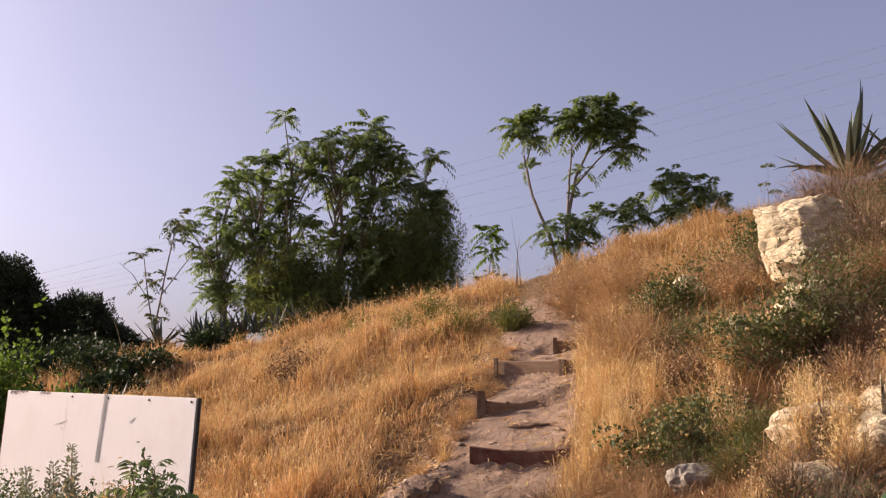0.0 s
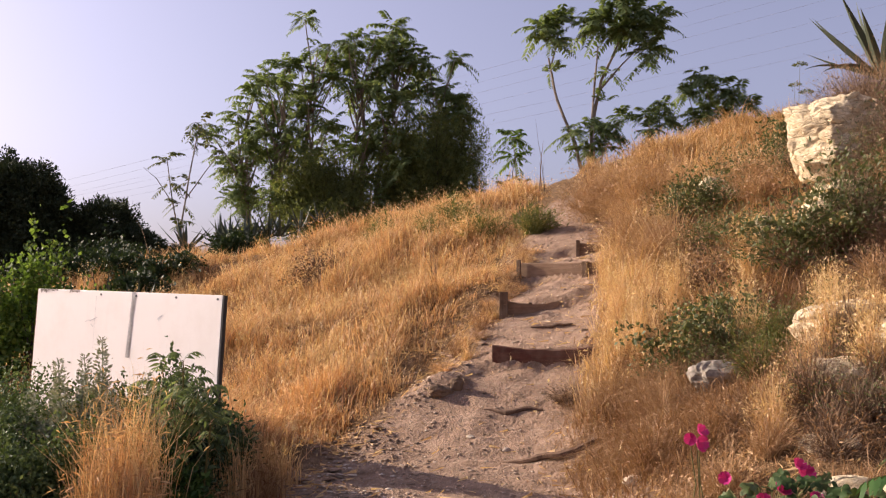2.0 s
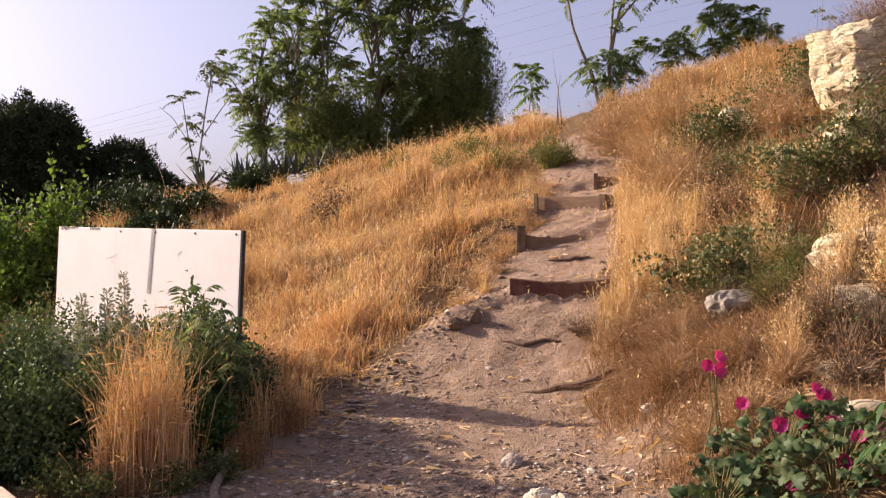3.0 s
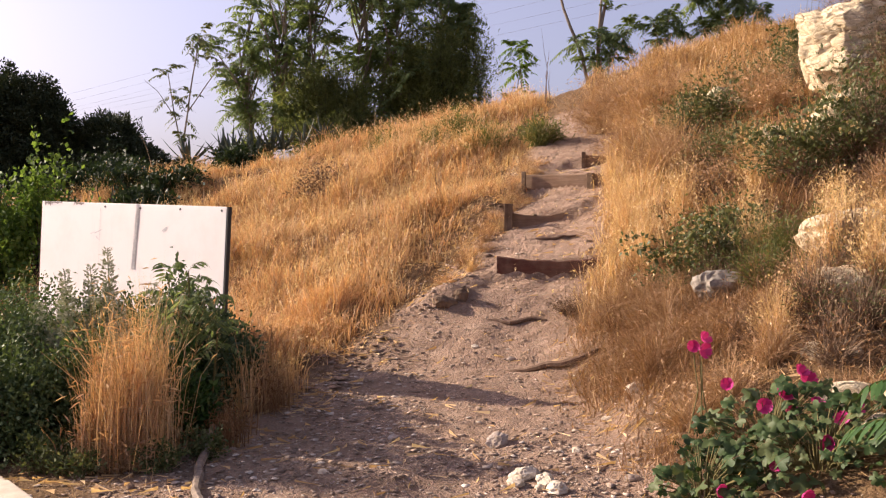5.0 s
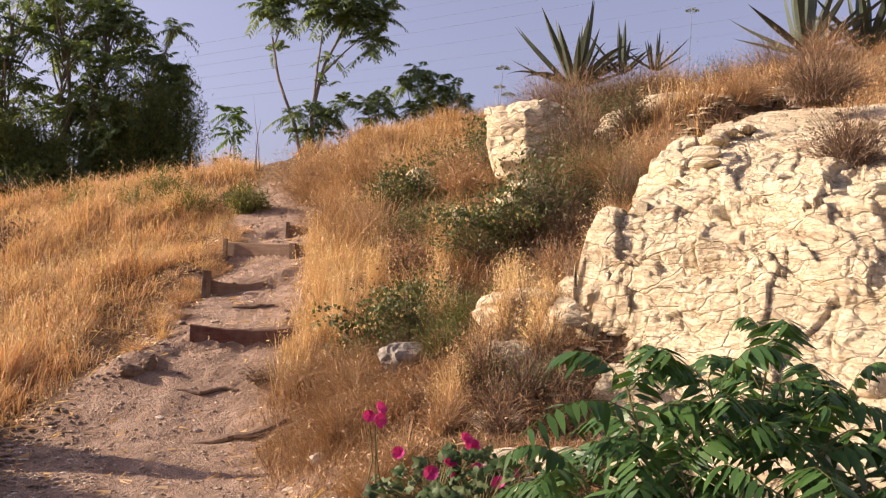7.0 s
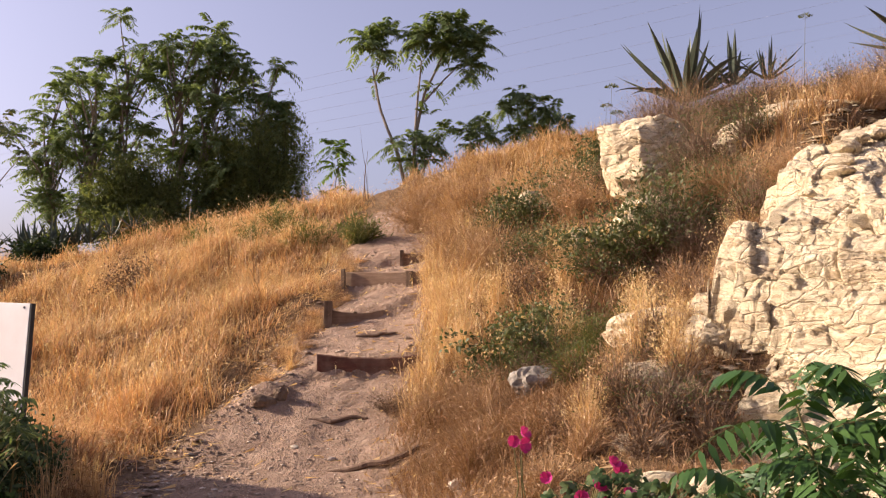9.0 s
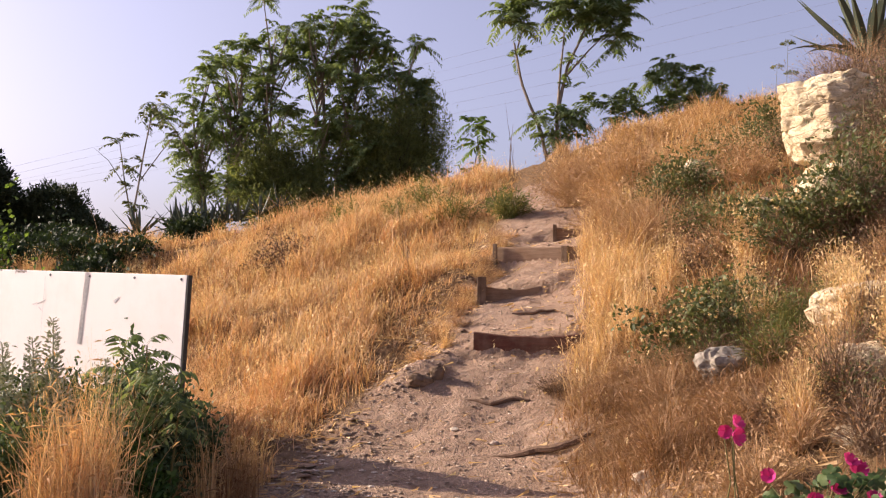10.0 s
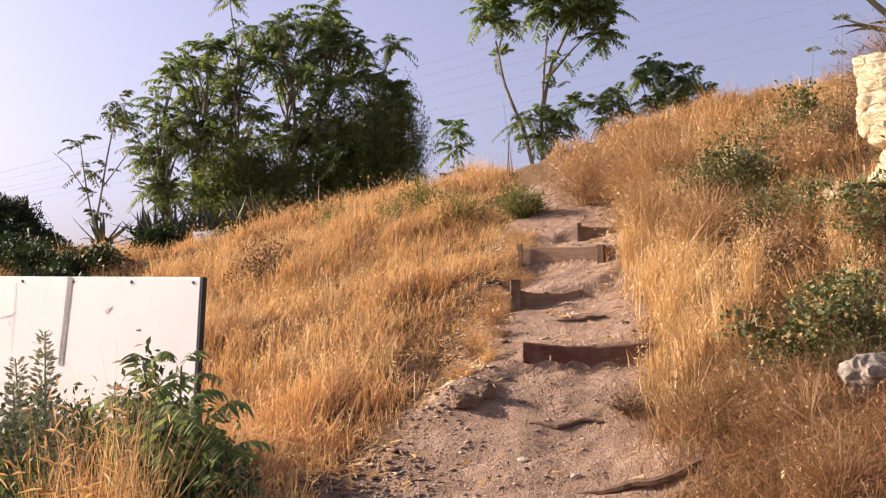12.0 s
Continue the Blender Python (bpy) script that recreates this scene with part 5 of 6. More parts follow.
pine(-23.0, 45.5, [((-22.8, 45, 6.6), (2.5, 2.0, 2.3)), ((-24.8, 45.5, 6.3), (2.4, 2.0, 2.4)), ((-21.3, 45, 5.6), (1.7, 1.5, 1.8)), ((-23.5, 45, 3.4), (3.2, 2, 2.4)), ((-26.5, 45, 4.5), (2.5, 2, 3))], 71, "broad dark stone pine with a rounded crown")
pine(-18.6, 46.0, [((-18.6, 46, 5.4), (1.7, 1.5, 1.5)), ((-19.6, 46, 4.2), (1.8, 1.5, 1.7)), ((-17.4, 46, 4.1), (1.8, 1.5, 1.5)), ((-18.5, 45.8, 2.4), (2.8, 1.5, 1.8))], 72, "dark pine with a low uneven crown")
pine(-15.4, 47.0, [((-15.4, 47, 3.2), (2.0, 1.5, 1.4)), ((-13.8, 47, 2.8), (1.8, 1.5, 1.3)), ((-12.2, 47, 2.6), (1.6, 1.5, 1.2)), ((-16.6, 47, 3.6), (1.6, 1.5, 1.5)), ((-10.8, 47, 2.4), (1.5, 1.5, 1.1))], 73, "low dark pine behind the bushes")
pine(-29.5, 44.0, [((-29.5, 44, 6.0), (2.8, 2, 2.6)), ((-31, 44, 4), (2.8, 2, 2.8)), ((-28, 44, 3), (2.5, 2, 2.5))], 74, "dark pine partly out of view")

for i, (x, y, s) in enumerate([(-6.7, 14.2, (0.7, 0.5, 2.6)), (-7.3, 13.9, (0.7, 0.5, 2.2)), (-5.95, 14.8, (0.5, 0.4, 1.3)), (-8.3, 14.2, (0.8, 0.6, 1.6)), (-9.8, 14.5, (1.0, 0.9, 1.3))]):
    shrub("leafy_bush", "bright green leafy bush behind the white board", (x, y), s, 2600, 0.1, M_LIME, 36, M_DARKBARK, 80 + i, 0.012, upright=0.5, leaf_w=0.6, clump=0.3, group="bushes behind the board")
# these share the leaf colour that is darkened for shade
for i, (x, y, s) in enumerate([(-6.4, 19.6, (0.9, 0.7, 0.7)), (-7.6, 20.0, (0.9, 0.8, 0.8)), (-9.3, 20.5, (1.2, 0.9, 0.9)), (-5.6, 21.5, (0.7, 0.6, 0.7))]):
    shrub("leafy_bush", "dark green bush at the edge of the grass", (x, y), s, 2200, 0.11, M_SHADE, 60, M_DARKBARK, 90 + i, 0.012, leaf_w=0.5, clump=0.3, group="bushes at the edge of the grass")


# sunlit bushes; their shade comes from the darkened leaf colour
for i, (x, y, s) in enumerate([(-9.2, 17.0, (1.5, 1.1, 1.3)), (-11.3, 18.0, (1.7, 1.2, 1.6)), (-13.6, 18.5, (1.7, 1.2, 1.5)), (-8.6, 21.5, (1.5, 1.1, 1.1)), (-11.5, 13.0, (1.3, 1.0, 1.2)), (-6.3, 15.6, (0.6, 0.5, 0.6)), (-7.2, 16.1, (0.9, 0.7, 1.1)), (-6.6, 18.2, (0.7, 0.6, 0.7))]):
    shrub("shaded_bush", "green bush under the pines with shade put into its leaf colour", (x, y), s, 7000, 0.11, M_SHADE, 70, M_DARKBARK, 460 + i, 0.012, leaf_w=0.5, clump=0.35, group="dark bushes under the pines")


def agave_leaf(bm, foot, d, length, width, curl, seed):
    """A thick pointed agave leaf, hollow above."""
    d = Vector(d).normalized()
    side = d.cross(Vector((0, 0, 1))).normalized()
    up = side.cross(d)
    rows = []
    for i in range(9):
        u = i / 8
        w = width * (0.55 + 1.5 * u * (1 - u)) * (1 - u ** 2.5)
        th = width * 0.22 * (1 - u)
        c = Vector(foot) + d * length * u + up * (0.12 * length * u * u) + Vector((0, 0, -1)) * (curl * length * u ** 3)
        rows.append([c - side * w * 0.5 + up * 0.2 * w, c + up * th * 0.1, c + side * w * 0.5 + up * 0.2 * w, c - up * th])
    vs = [[bm.verts.new(p) for p in r] for r in rows]
    for a, b in zip(vs, vs[1:]):
        for k in range(4):
            bm.faces.new((a[k], a[(k + 1) % 4], b[(k + 1) % 4], b[k]))
    bm.faces.new(vs[0][::-1])
    bmesh.ops.remove_doubles(bm, verts=bm.verts, dist=1e-4)
    return bm


def agave(x, y, n, size, seed, label, z=None, group="agaves"):
    r = random.Random(seed)
    z = gz(x, y) if z is None else z
    e = empty("agave", pose(x, y, z), label, "agave", group)
    for i in range(n):
        a = i * 2.4 + r.uniform(-0.3, 0.3)
        el = radians(r.uniform(18, 85) if i > n // 3 else r.uniform(8, 40))
        d = (math.cos(a) * math.cos(el), math.sin(a) * math.cos(el), math.sin(el))
        bm = agave_leaf(bmesh.new(), (0.06 * math.cos(a) * size, 0.06 * math.sin(a) * size, 0.02), d, size * r.uniform(0.75, 1.1), size * r.uniform(0.09, 0.125), r.choice([0, 0, 0.05, 0.3]), i)
        part("leaf", bm, M_AGAVE, e)


agave(5.95, 13.5, 30, 1.35, 1, "large grey-green agave on top of the slope", z=4.75)
agave(6.6, 13.2, 14, 0.8, 2, "small grey-green agave beside the large one", z=4.95)
agave(7.05, 13.0, 12, 0.7, 3, "small pale agave on top of the slope", z=5.0)
agave(9.6, 12.8, 20, 1.7, 4, "large agave with broad spreading leaves", z=5.5)
agave(10.6, 12.6, 16, 1.5, 5, "large agave with broad spreading leaves", z=5.6)
for i, (x, y, s) in enumerate([(-5.0, 22.6, 0.8), (-5.6, 22.9, 0.9), (-6.2, 22.7, 0.9), (-4.3, 23.0, 0.7), (-7.0, 22.4, 0.9), (-5.3, 22.3, 0.75), (-4.7, 22.5, 0.75), (-5.9, 22.2, 0.8), (-3.8, 22.8, 0.6)]):
    agave(x, y, 15, s, 20 + i, "grey agave rising behind the grass crest", z=gz(x, y) + 0.45, group="agaves behind the crest")
for i, (x, y) in enumerate([(-6.0, 16.6), (-6.8, 17.2), (-6.0, 15.6)]):
    agave(x, y, 12, 0.8, 30 + i, "pale agave among the green bushes", group="agaves among the bushes")

# ---- shrubs on the slope beside the rock ----
shrub("brown_bush", "big rounded golden-brown dry bush on the slope", (2.75, 14.3), (1.1, 0.9, 1.4), 9000, 0.07, M_TAWNY, 1500, M_SLOPE, 101, 0.004, upright=0.35, leaf_w=0.15, clump=0.3)
shrub("brown_bush", "golden-brown dry bush above the steps", (2.2, 16.0), (0.9, 0.8, 1.1), 5000, 0.07, M_TAWNY, 900, M_TAWNY, 102, 0.004, upright=0.35, leaf_w=0.15)
shrub("brown_bush", "rounded tawny dry bush beside the steps", (2.45, 11.6), (0.7, 0.6, 0.75), 3500, 0.05, M_TAWNY, 1100, M_TAWNY, 103, 0.0035, upright=0.2, leaf_w=0.15)
shrub("brown_bush", "rounded tawny dry bush beside the steps", (2.2, 12.9), (0.7, 0.6, 0.9), 3500, 0.05, M_TAWNY, 1100, M_TAWNY, 104, 0.0035, upright=0.3, leaf_w=0.15)
shrub("green_bush", "grey-green shrub on the slope under the boulder", (3.3, 12.6), (0.85, 0.6, 0.75), 2000, 0.06, M_SCRUB, 260, M_TWIG, 105, 0.005, leaf_w=0.45)
shrub("green_bush", "dark green shrub in the hollow beside the crag", (3.75, 9.15), (0.8, 0.6, 1.15), 2600, 0.06, M_SCRUB, 300, M_TWIG, 106, 0.005, leaf_w=0.4)
shrub("green_bush", "green trailing shrub under the boulder", (3.3, 9.3), (0.8, 0.5, 0.8), 1700, 0.055, M_SCRUB, 240, M_TWIG, 107, 0.004, leaf_w=0.4)
shrub("dry_bush", "grey-brown dry shrub in the cleft of the rocks", (4.5, 9.75), (0.5, 0.5, 0.85), 1500, 0.035, M_TWIG, 900, M_TWIG, 108, 0.004, upright=0.4)
shrub("dry_bush", "brown dry shrub hanging over the boulder", (4.75, 10.9, 3.55), (0.55, 0.5, 0.65), 900, 0.03, M_TWIG, 700, M_TWIG, 109, 0.004, upright=0.3)
shrub("dry_bush", "grey-brown dry shrub below the agave", (5.35, 12.6), (1.0, 0.8, 1.15), 1800, 0.04, M_TWIG, 1100, M_TWIG, 110, 0.005, upright=0.4)
shrub("dry_bush", "grey-brown dry shrub below the agave", (6.4, 12.3), (0.9, 0.7, 0.9), 1500, 0.04, M_TWIG, 900, M_TWIG, 111, 0.005, upright=0.4)
shrub("dry_bush", "dry purple-brown shrub on top of the crag", (6.0, 7.6, 3.35), (0.7, 0.6, 0.7), 900, 0.03, M_TWIG, 800, M_TWIG, 112, 0.004, upright=0.4)
shrub("dry_bush", "dry purple-brown shrub growing from the crag", (5.15, 6.1, 2.45), (0.55, 0.5, 0.6), 700, 0.03, M_TWIG, 700, M_TWIG, 113, 0.0035, upright=0.4)
shrub("green_bush", "small green shrub on the skyline", (4.75, 14.4), (0.4, 0.4, 0.95), 900, 0.07, M_BRAMBLE, 50, M_TWIG, 114, 0.006, upright=0.7, leaf_w=0.4)
shrub("bramble", "green bramble with pale dry flower heads", (2.25, 8.1), (0.65, 0.5, 0.75), 2300, 0.034, M_SCRUB, 170, M_TWIG, 115, 0.004, leaf_w=0.6, clump=0.4)
shrub("bramble", "low green bramble beside the dry weeds", (1.9, 8.5), (0.55, 0.35, 0.45), 900, 0.034, M_SCRUB, 110, M_TWIG, 116, 0.004, leaf_w=0.6, clump=0.4)
shrub("green_weed", "olive green tufted weed beside the grey rock", (2.3, 7.35), (0.35, 0.3, 0.42), 900, 0.06, M_GREENGRASS, 320, M_GREENGRASS, 117, 0.003, leaf_w=0.12)
shrub("green_weed", "olive green tufted weed beside the bramble", (2.6, 7.7), (0.4, 0.3, 0.5), 900, 0.06, M_GREENGRASS, 320, M_GREENGRASS, 119, 0.003, leaf_w=0.12)
shrub("dry_bush", "brown dry weed tangle beside the root", (1.0, 9.45), (0.3, 0.22, 0.24), 200, 0.03, M_TWIG, 320, M_TWIG, 118, 0.003, upright=0.1)
for i, (x, y, s) in enumerate([(4.0, 8.7, 0.55), (4.5, 9.0, 0.6), (4.2, 9.9, 0.6), (3.6, 8.3, 0.5), (3.2, 8.2, 0.4), (5.4, 12.95, 1.3), (6.3, 12.8, 1.1), (7.0, 12.6, 1.0), (8.6, 12.2, 0.9), (9.4, 12.0, 0.9), (7.8, 12.2, 0.8), (6.3, 9.4, 0.6), (5.1, 12.3, 1.25), (5.7, 12.6, 1.2), (4.6, 12.2, 0.8), (6.3, 12.5, 0.9), (4.4, 8.35, 0.6), (4.75, 8.3, 0.5), (3.95, 9.3, 0.7), (4.45, 9.5, 0.6)]):
    shrub("dry_bush", "grey-brown dry twiggy shrub between the rocks", (x, y), (s * 0.9, s * 0.8, s), 900, 0.03, (M_TWIG, M_BRAMBLE, M_TAWNY)[i % 3], 700, (M_TWIG, M_TAWNY)[i % 2], 400 + i, 0.0035, upright=0.3, group="dry shrubs between the rocks")
for i in range(44):
    x, y = rng.uniform(1.3, 2.95), rng.uniform(5.6, 9.2)
    shrub("dry_weed", "low tangled brown dry weed on the slope", (x, y), (0.34, 0.32, 0.28 + 0.1 * (i % 3)), 350, 0.03, (M_GRASS_RED, M_BRAMBLE)[i % 2] if x > 1.9 else (M_GRASS_RED, M_TAWNY)[i % 2], 320, M_TWIG if x > 1.9 else (M_GRASS_RED, M_TAWNY)[i % 2], 320 + i, 0.0028, upright=0.1, group="dry weeds on the slope", leaf_w=0.3)
for i, (x, y, h) in enumerate([(2.7, 7.0, 0.75), (3.0, 7.6, 0.6), (2.4, 7.9, 0.7), (1.75, 9.4, 0.95), (1.7, 10.4, 0.9), (2.6, 8.9, 0.65), (1.75, 11.2, 0.8), (2.75, 6.4, 0.6), (3.1, 8.1, 0.5), (2.9, 6.8, 0.55), (3.3, 8.6, 0.5), (1.8, 12.4, 0.8), (2.2, 9.9, 0.9), (2.9, 9.7, 0.8)]):
    shrub("oat_tuft", "upright tuft of pale dry oat stalks", (x, y), (0.28, 0.25, h), 420, 0.035, M_OATS, 260, M_GRASS_PALE, 140 + i, 0.0026, upright=0.92, group="oat tufts on the slope", leaf_w=0.3, clump=0.15, leaf_name="seed_head")


for i in range(16):
    p, q = -1.0 - 0.35 * rng.random(), -0.5 + 0.25 * i
    x, y = 3.0 + 0.66 * p + 0.75 * q, 5.6 - 0.75 * p + 0.66 * q
    shrub("dry_weed", "tall tangled dry weed at the broken edge of the crag", (x, y), (0.3, 0.28, 0.4 + 0.12 * (i % 3)), 300, 0.03, (M_TAWNY, M_OATS)[i % 2], 300, (M_TAWNY, M_GRASS_PALE, M_TWIG)[i % 3], 480 + i, 0.0028, upright=0.45, group="dry weeds at the edge of the crag", leaf_w=0.3)


for i, (x, y, s) in enumerate([(4.35, 9.9, 0.95), (4.7, 10.2, 0.9), (4.95, 9.5, 0.7), (4.2, 9.3, 0.85), (3.9, 9.8, 0.8), (4.9, 10.7, 0.7), (5.3, 11.0, 0.7), (4.6, 11.4, 0.7)]):
    shrub("dry_bush", "grey-brown and green twiggy shrub in the hollow", (x, y), (s * 0.55, s * 0.5, s), 1100, 0.035, (M_SCRUB, M_BRAMBLE)[i % 2], 420, (M_TWIG, M_TAWNY)[i % 2], 500 + i, 0.0035, upright=0.5, group="dry shrubs in the hollow", leaf_w=0.35)


def trailing_canes(x, y, n, reach, seed, label):
    """Thin arching canes with small leaves and pale dry flower heads along them."""
    r = np.random.default_rng(seed)
    z = gz(x, y)
    e = empty("bramble_cane", pose(x, y, z), label, "bramble", "arching bramble canes")
    leaf_c, leaf_d, head_c = [], [], []
    for i in range(n):
        a = r.uniform(2.4, 4.6) if i % 3 else r.uniform(-1.2, 2.4)
        L = reach * r.uniform(0.6, 1.1)
        rise = r.uniform(0.5, 1.0) * reach
        us = np.linspace(0, 1, 9)
        px, py = x + np.cos(a) * L * us, y + np.sin(a) * L * us * 0.7
        pz = np.maximum(z + rise * 1.9 * us * (1.12 - us * 0.75), land(px, py) + 0.02)
        pts = np.stack([px, py, pz], -1)
        bm = bmesh.new()
        tube(bm, pts, [0.0045 * (1.2 - float(u)) for u in us], 5)
        child(part("cane", bm, M_STALK, None), e)
        m = int(60 * L)
        k = r.integers(2, 8, m)
        f = r.random((m, 1))
        c = pts[k] * (1 - f) + pts[k + 1 - (k == 8)] * f
        leaf_c.append(c + r.normal(0, 0.015, (m, 3)))
        leaf_d.append(unit(r.normal(0, 1, (m, 3)) + np.array([0, 0, 0.3])))
        head_c.append(pts[r.integers(4, 9, 6)] + r.normal(0, 0.03, (6, 3)))
    c, d = np.concatenate(leaf_c), np.concatenate(leaf_d)
    L = r.uniform(0.035, 0.07, len(c))
    child(tagged(from_units("foliage", leaf_units(c, d, L, L * 0.6, r, 0.15), LEAF_FACES, M_SCRUB), kind="stuff"), e)
    h = np.repeat(np.concatenate(head_c), 9, 0)
    d = unit(r.normal(0, 1, (len(h), 3)))
    L = r.uniform(0.014, 0.024, len(h))
    child(tagged(from_units("dry_flower_head", leaf_units(h, d, L, L * 0.7, r), LEAF_FACES, M_OATS), kind="stuff"), e)


for i, (x, y, n, reach) in enumerate([(2.3, 8.1, 12, 0.75), (2.0, 8.3, 9, 0.7), (2.6, 8.4, 8, 0.6), (3.5, 9.2, 10, 0.8), (3.9, 9.0, 9, 0.8), (3.2, 9.9, 8, 0.7), (3.3, 12.4, 9, 0.8)]):
    trailing_canes(x, y, n, reach, 540 + i, "arching green bramble canes with pale dry flower heads")
for i, (x, y, sz) in enumerate([(2.9, 11.2, (0.5, 0.4, 0.6)), (3.7, 12.0, (0.6, 0.5, 0.7)), (2.9, 13.0, (0.55, 0.45, 0.6)), (3.9, 13.4, (0.7, 0.5, 0.8)), (2.6, 10.3, (0.5, 0.4, 0.55)), (3.1, 10.6, (0.6, 0.5, 0.7)), (4.4, 12.6, (0.6, 0.5, 0.7))]):
    shrub("dry_bush", "olive and grey-brown scrub on the dry slope", (x, y), sz, 1500, 0.045, (M_SCRUB, M_TAWNY, M_BRAMBLE)[i % 3], 420, (M_TWIG, M_TAWNY)[i % 2], 560 + i, 0.0035, upright=0.4, leaf_w=0.35, clump=0.4, group="scrub on the slope")
for i in range(26):
    y = 10.3 + 4.6 * i / 26 + 0.1 * math.sin(i * 5)
    x = float(path_x(y) - path_half(y) * (1.02 + 0.16 * math.sin(i * 2.3)))
    shrub("edge_weed", "trampled brown and straw weeds along the edge of the steps", (x, y), (0.24, 0.2, 0.16 + 0.07 * (i % 4)), 120, 0.04, (M_TAWNY, M_GRASS_PALE, M_GRASS_RED)[i % 3], 150, (M_GRASS, M_TAWNY, M_GRASS_PALE, M_GRASS_RED)[i % 4], 580 + i, 0.0028, upright=0.15, leaf_w=0.12, group="weeds along the edge of the steps")


# ---- the white board ----
def build_board():
    W, H, T = 2.84, 1.22, 0.03
    e = empty("notice_board", pose(-2.09, 8.14, 1.5) @ pose(0, 0, 0, 0, 0, -33) @ pose(0, 0, 0, -2, 2.0, 0),
              "blank white painted board with a grey tape stripe, standing in weeds", "board")
    bm = bmesh.new()
    block(bm, (W, T, H), (-W / 2, 0, -H / 2), 0.004)
    part("panel", bm, M_BOARD, e)
    bm = bmesh.new()
    block(bm, (0.022, 0.04, H), (0.009, 0.008, -H / 2), 0.004)
    part("edge_strip", bm, M_EDGE, e, "dark wooden edge strip")
    bm = bmesh.new()
    block(bm, (0.012, 0.04, H), (-W - 0.004, 0.006, -H / 2), 0.003)
    part("edge_strip", bm, M_REDWOOD, e, "reddish wooden edge strip")
    bm = bmesh.new()
    n = 12
    rows = []
    for i in range(n + 1):
        z = -0.0 - 0.62 * i / n
        x = -1.23 - 0.04 * i / n
        w = 0.026 + 0.012 * noise.noise(Vector((i * 0.9, 3, 1)))
        rows.append([bm.verts.new((x - w, -T / 2 - 0.004, z)), bm.verts.new((x + w, -T / 2 - 0.004, z))])
    for a, b in zip(rows, rows[1:]):
        bm.faces.new((a[0], a[1], b[1], b[0]))
    bmesh.ops.solidify(bm, geom=bm.faces[:], thickness=0.002)
    part("tape_stripe", bm, M_TAPE, e, "worn grey tape stripe")
    for x0, x1, d in ((-2.79, -2.48, 0.02), (-2.27, -2.1, 0.035), (-2.79, -2.65, 0.05)):
        bm = bmesh.new()
        top = [bm.verts.new((x0 + (x1 - x0) * i / 8, -T / 2 - 0.004, -0.002)) for i in range(9)]
        low = [bm.verts.new((x0 + (x1 - x0) * i / 8, -T / 2 - 0.004, -0.004 - d * abs(0.5 + 0.9 * noise.noise(Vector((x0 * 9 + i * 0.8, 1, 2)))))) for i in range(9)]
        for i in range(8):
            bm.faces.new((top[i], top[i + 1], low[i + 1], low[i]))
        part("chipped_patch", bm, M_SCUFF, e, "brown patch where the paint has chipped off")
    for x in (-0.06, -0.62, -1.2, -1.75):
        bm = bmesh.new()
        bmesh.ops.create_cone(bm, cap_ends=True, segments=10, radius1=0.012, radius2=0.008, depth=0.008, matrix=pose(x, -T / 2 - 0.004, -0.035, 90))
        part("screw", bm, M_SCREW, e, "dark screw head")
    for x0, z0, dx, dz, w in ((-1.9, -0.3, 0.12, 0.04, 0.008), (-1.88, -0.33, 0.05, -0.03, 0.01), (-1.97, -0.31, 0.06, 0.02, 0.008), (-0.85, -0.25, 0.06, 0.05, 0.02), (-1.82, -0.05, 0.003, -0.6, 0.004), (-0.4, -0.72, 0.002, 0.15, 0.004)):
        bm = bmesh.new()
        L = math.hypot(dx, dz)
        s = Vector((-dz, 0, dx)) / L * w
        a, b = Vector((x0, -T / 2 - 0.003, z0)), Vector((x0 + dx, -T / 2 - 0.003, z0 + dz))
        bm.faces.new([bm.verts.new(p) for p in (a - s * 0.6, b - s * 0.3, b + s * 0.3, a + s)])
        part("scuff", bm, M_TAPE, e, "faint grey scuff mark")
    for x in (-0.35, -2.1):
        bm = bmesh.new()
        block(bm, (0.07, 0.05, 1.8), (x, T / 2 + 0.028, -0.95), 0.005)
        part("post", bm, M_POST, e, "rough wooden post behind the panel")


build_board()

# ---- plants round the board ----
for i, (x, y, s) in enumerate([(-3.1, 6.1, (0.8, 0.55, 0.95)), (-3.9, 6.4, (0.85, 0.6, 1.25)), (-2.75, 5.65, (0.55, 0.35, 0.75)), (-3.45, 5.75, (0.6, 0.4, 0.85)), (-4.7, 6.8, (0.9, 0.7, 1.4)), (-2.35, 6.3, (0.55, 0.45, 0.95)), (-2.75, 6.75, (0.6, 0.45, 0.92)), (-3.4, 7.1, (0.7, 0.5, 1.0)), (-2.35, 5.8, (0.42, 0.32, 0.78))]):
    shrub("saltbush", "dense grey-green small-leaved bush beside the kerb", (x, y), s, 15000, 0.034, M_SALT, 140, M_TWIG, 160 + i, 0.005, upright=0.1, leaf_w=0.55, clump=0.22, group="bushes in front of the board")
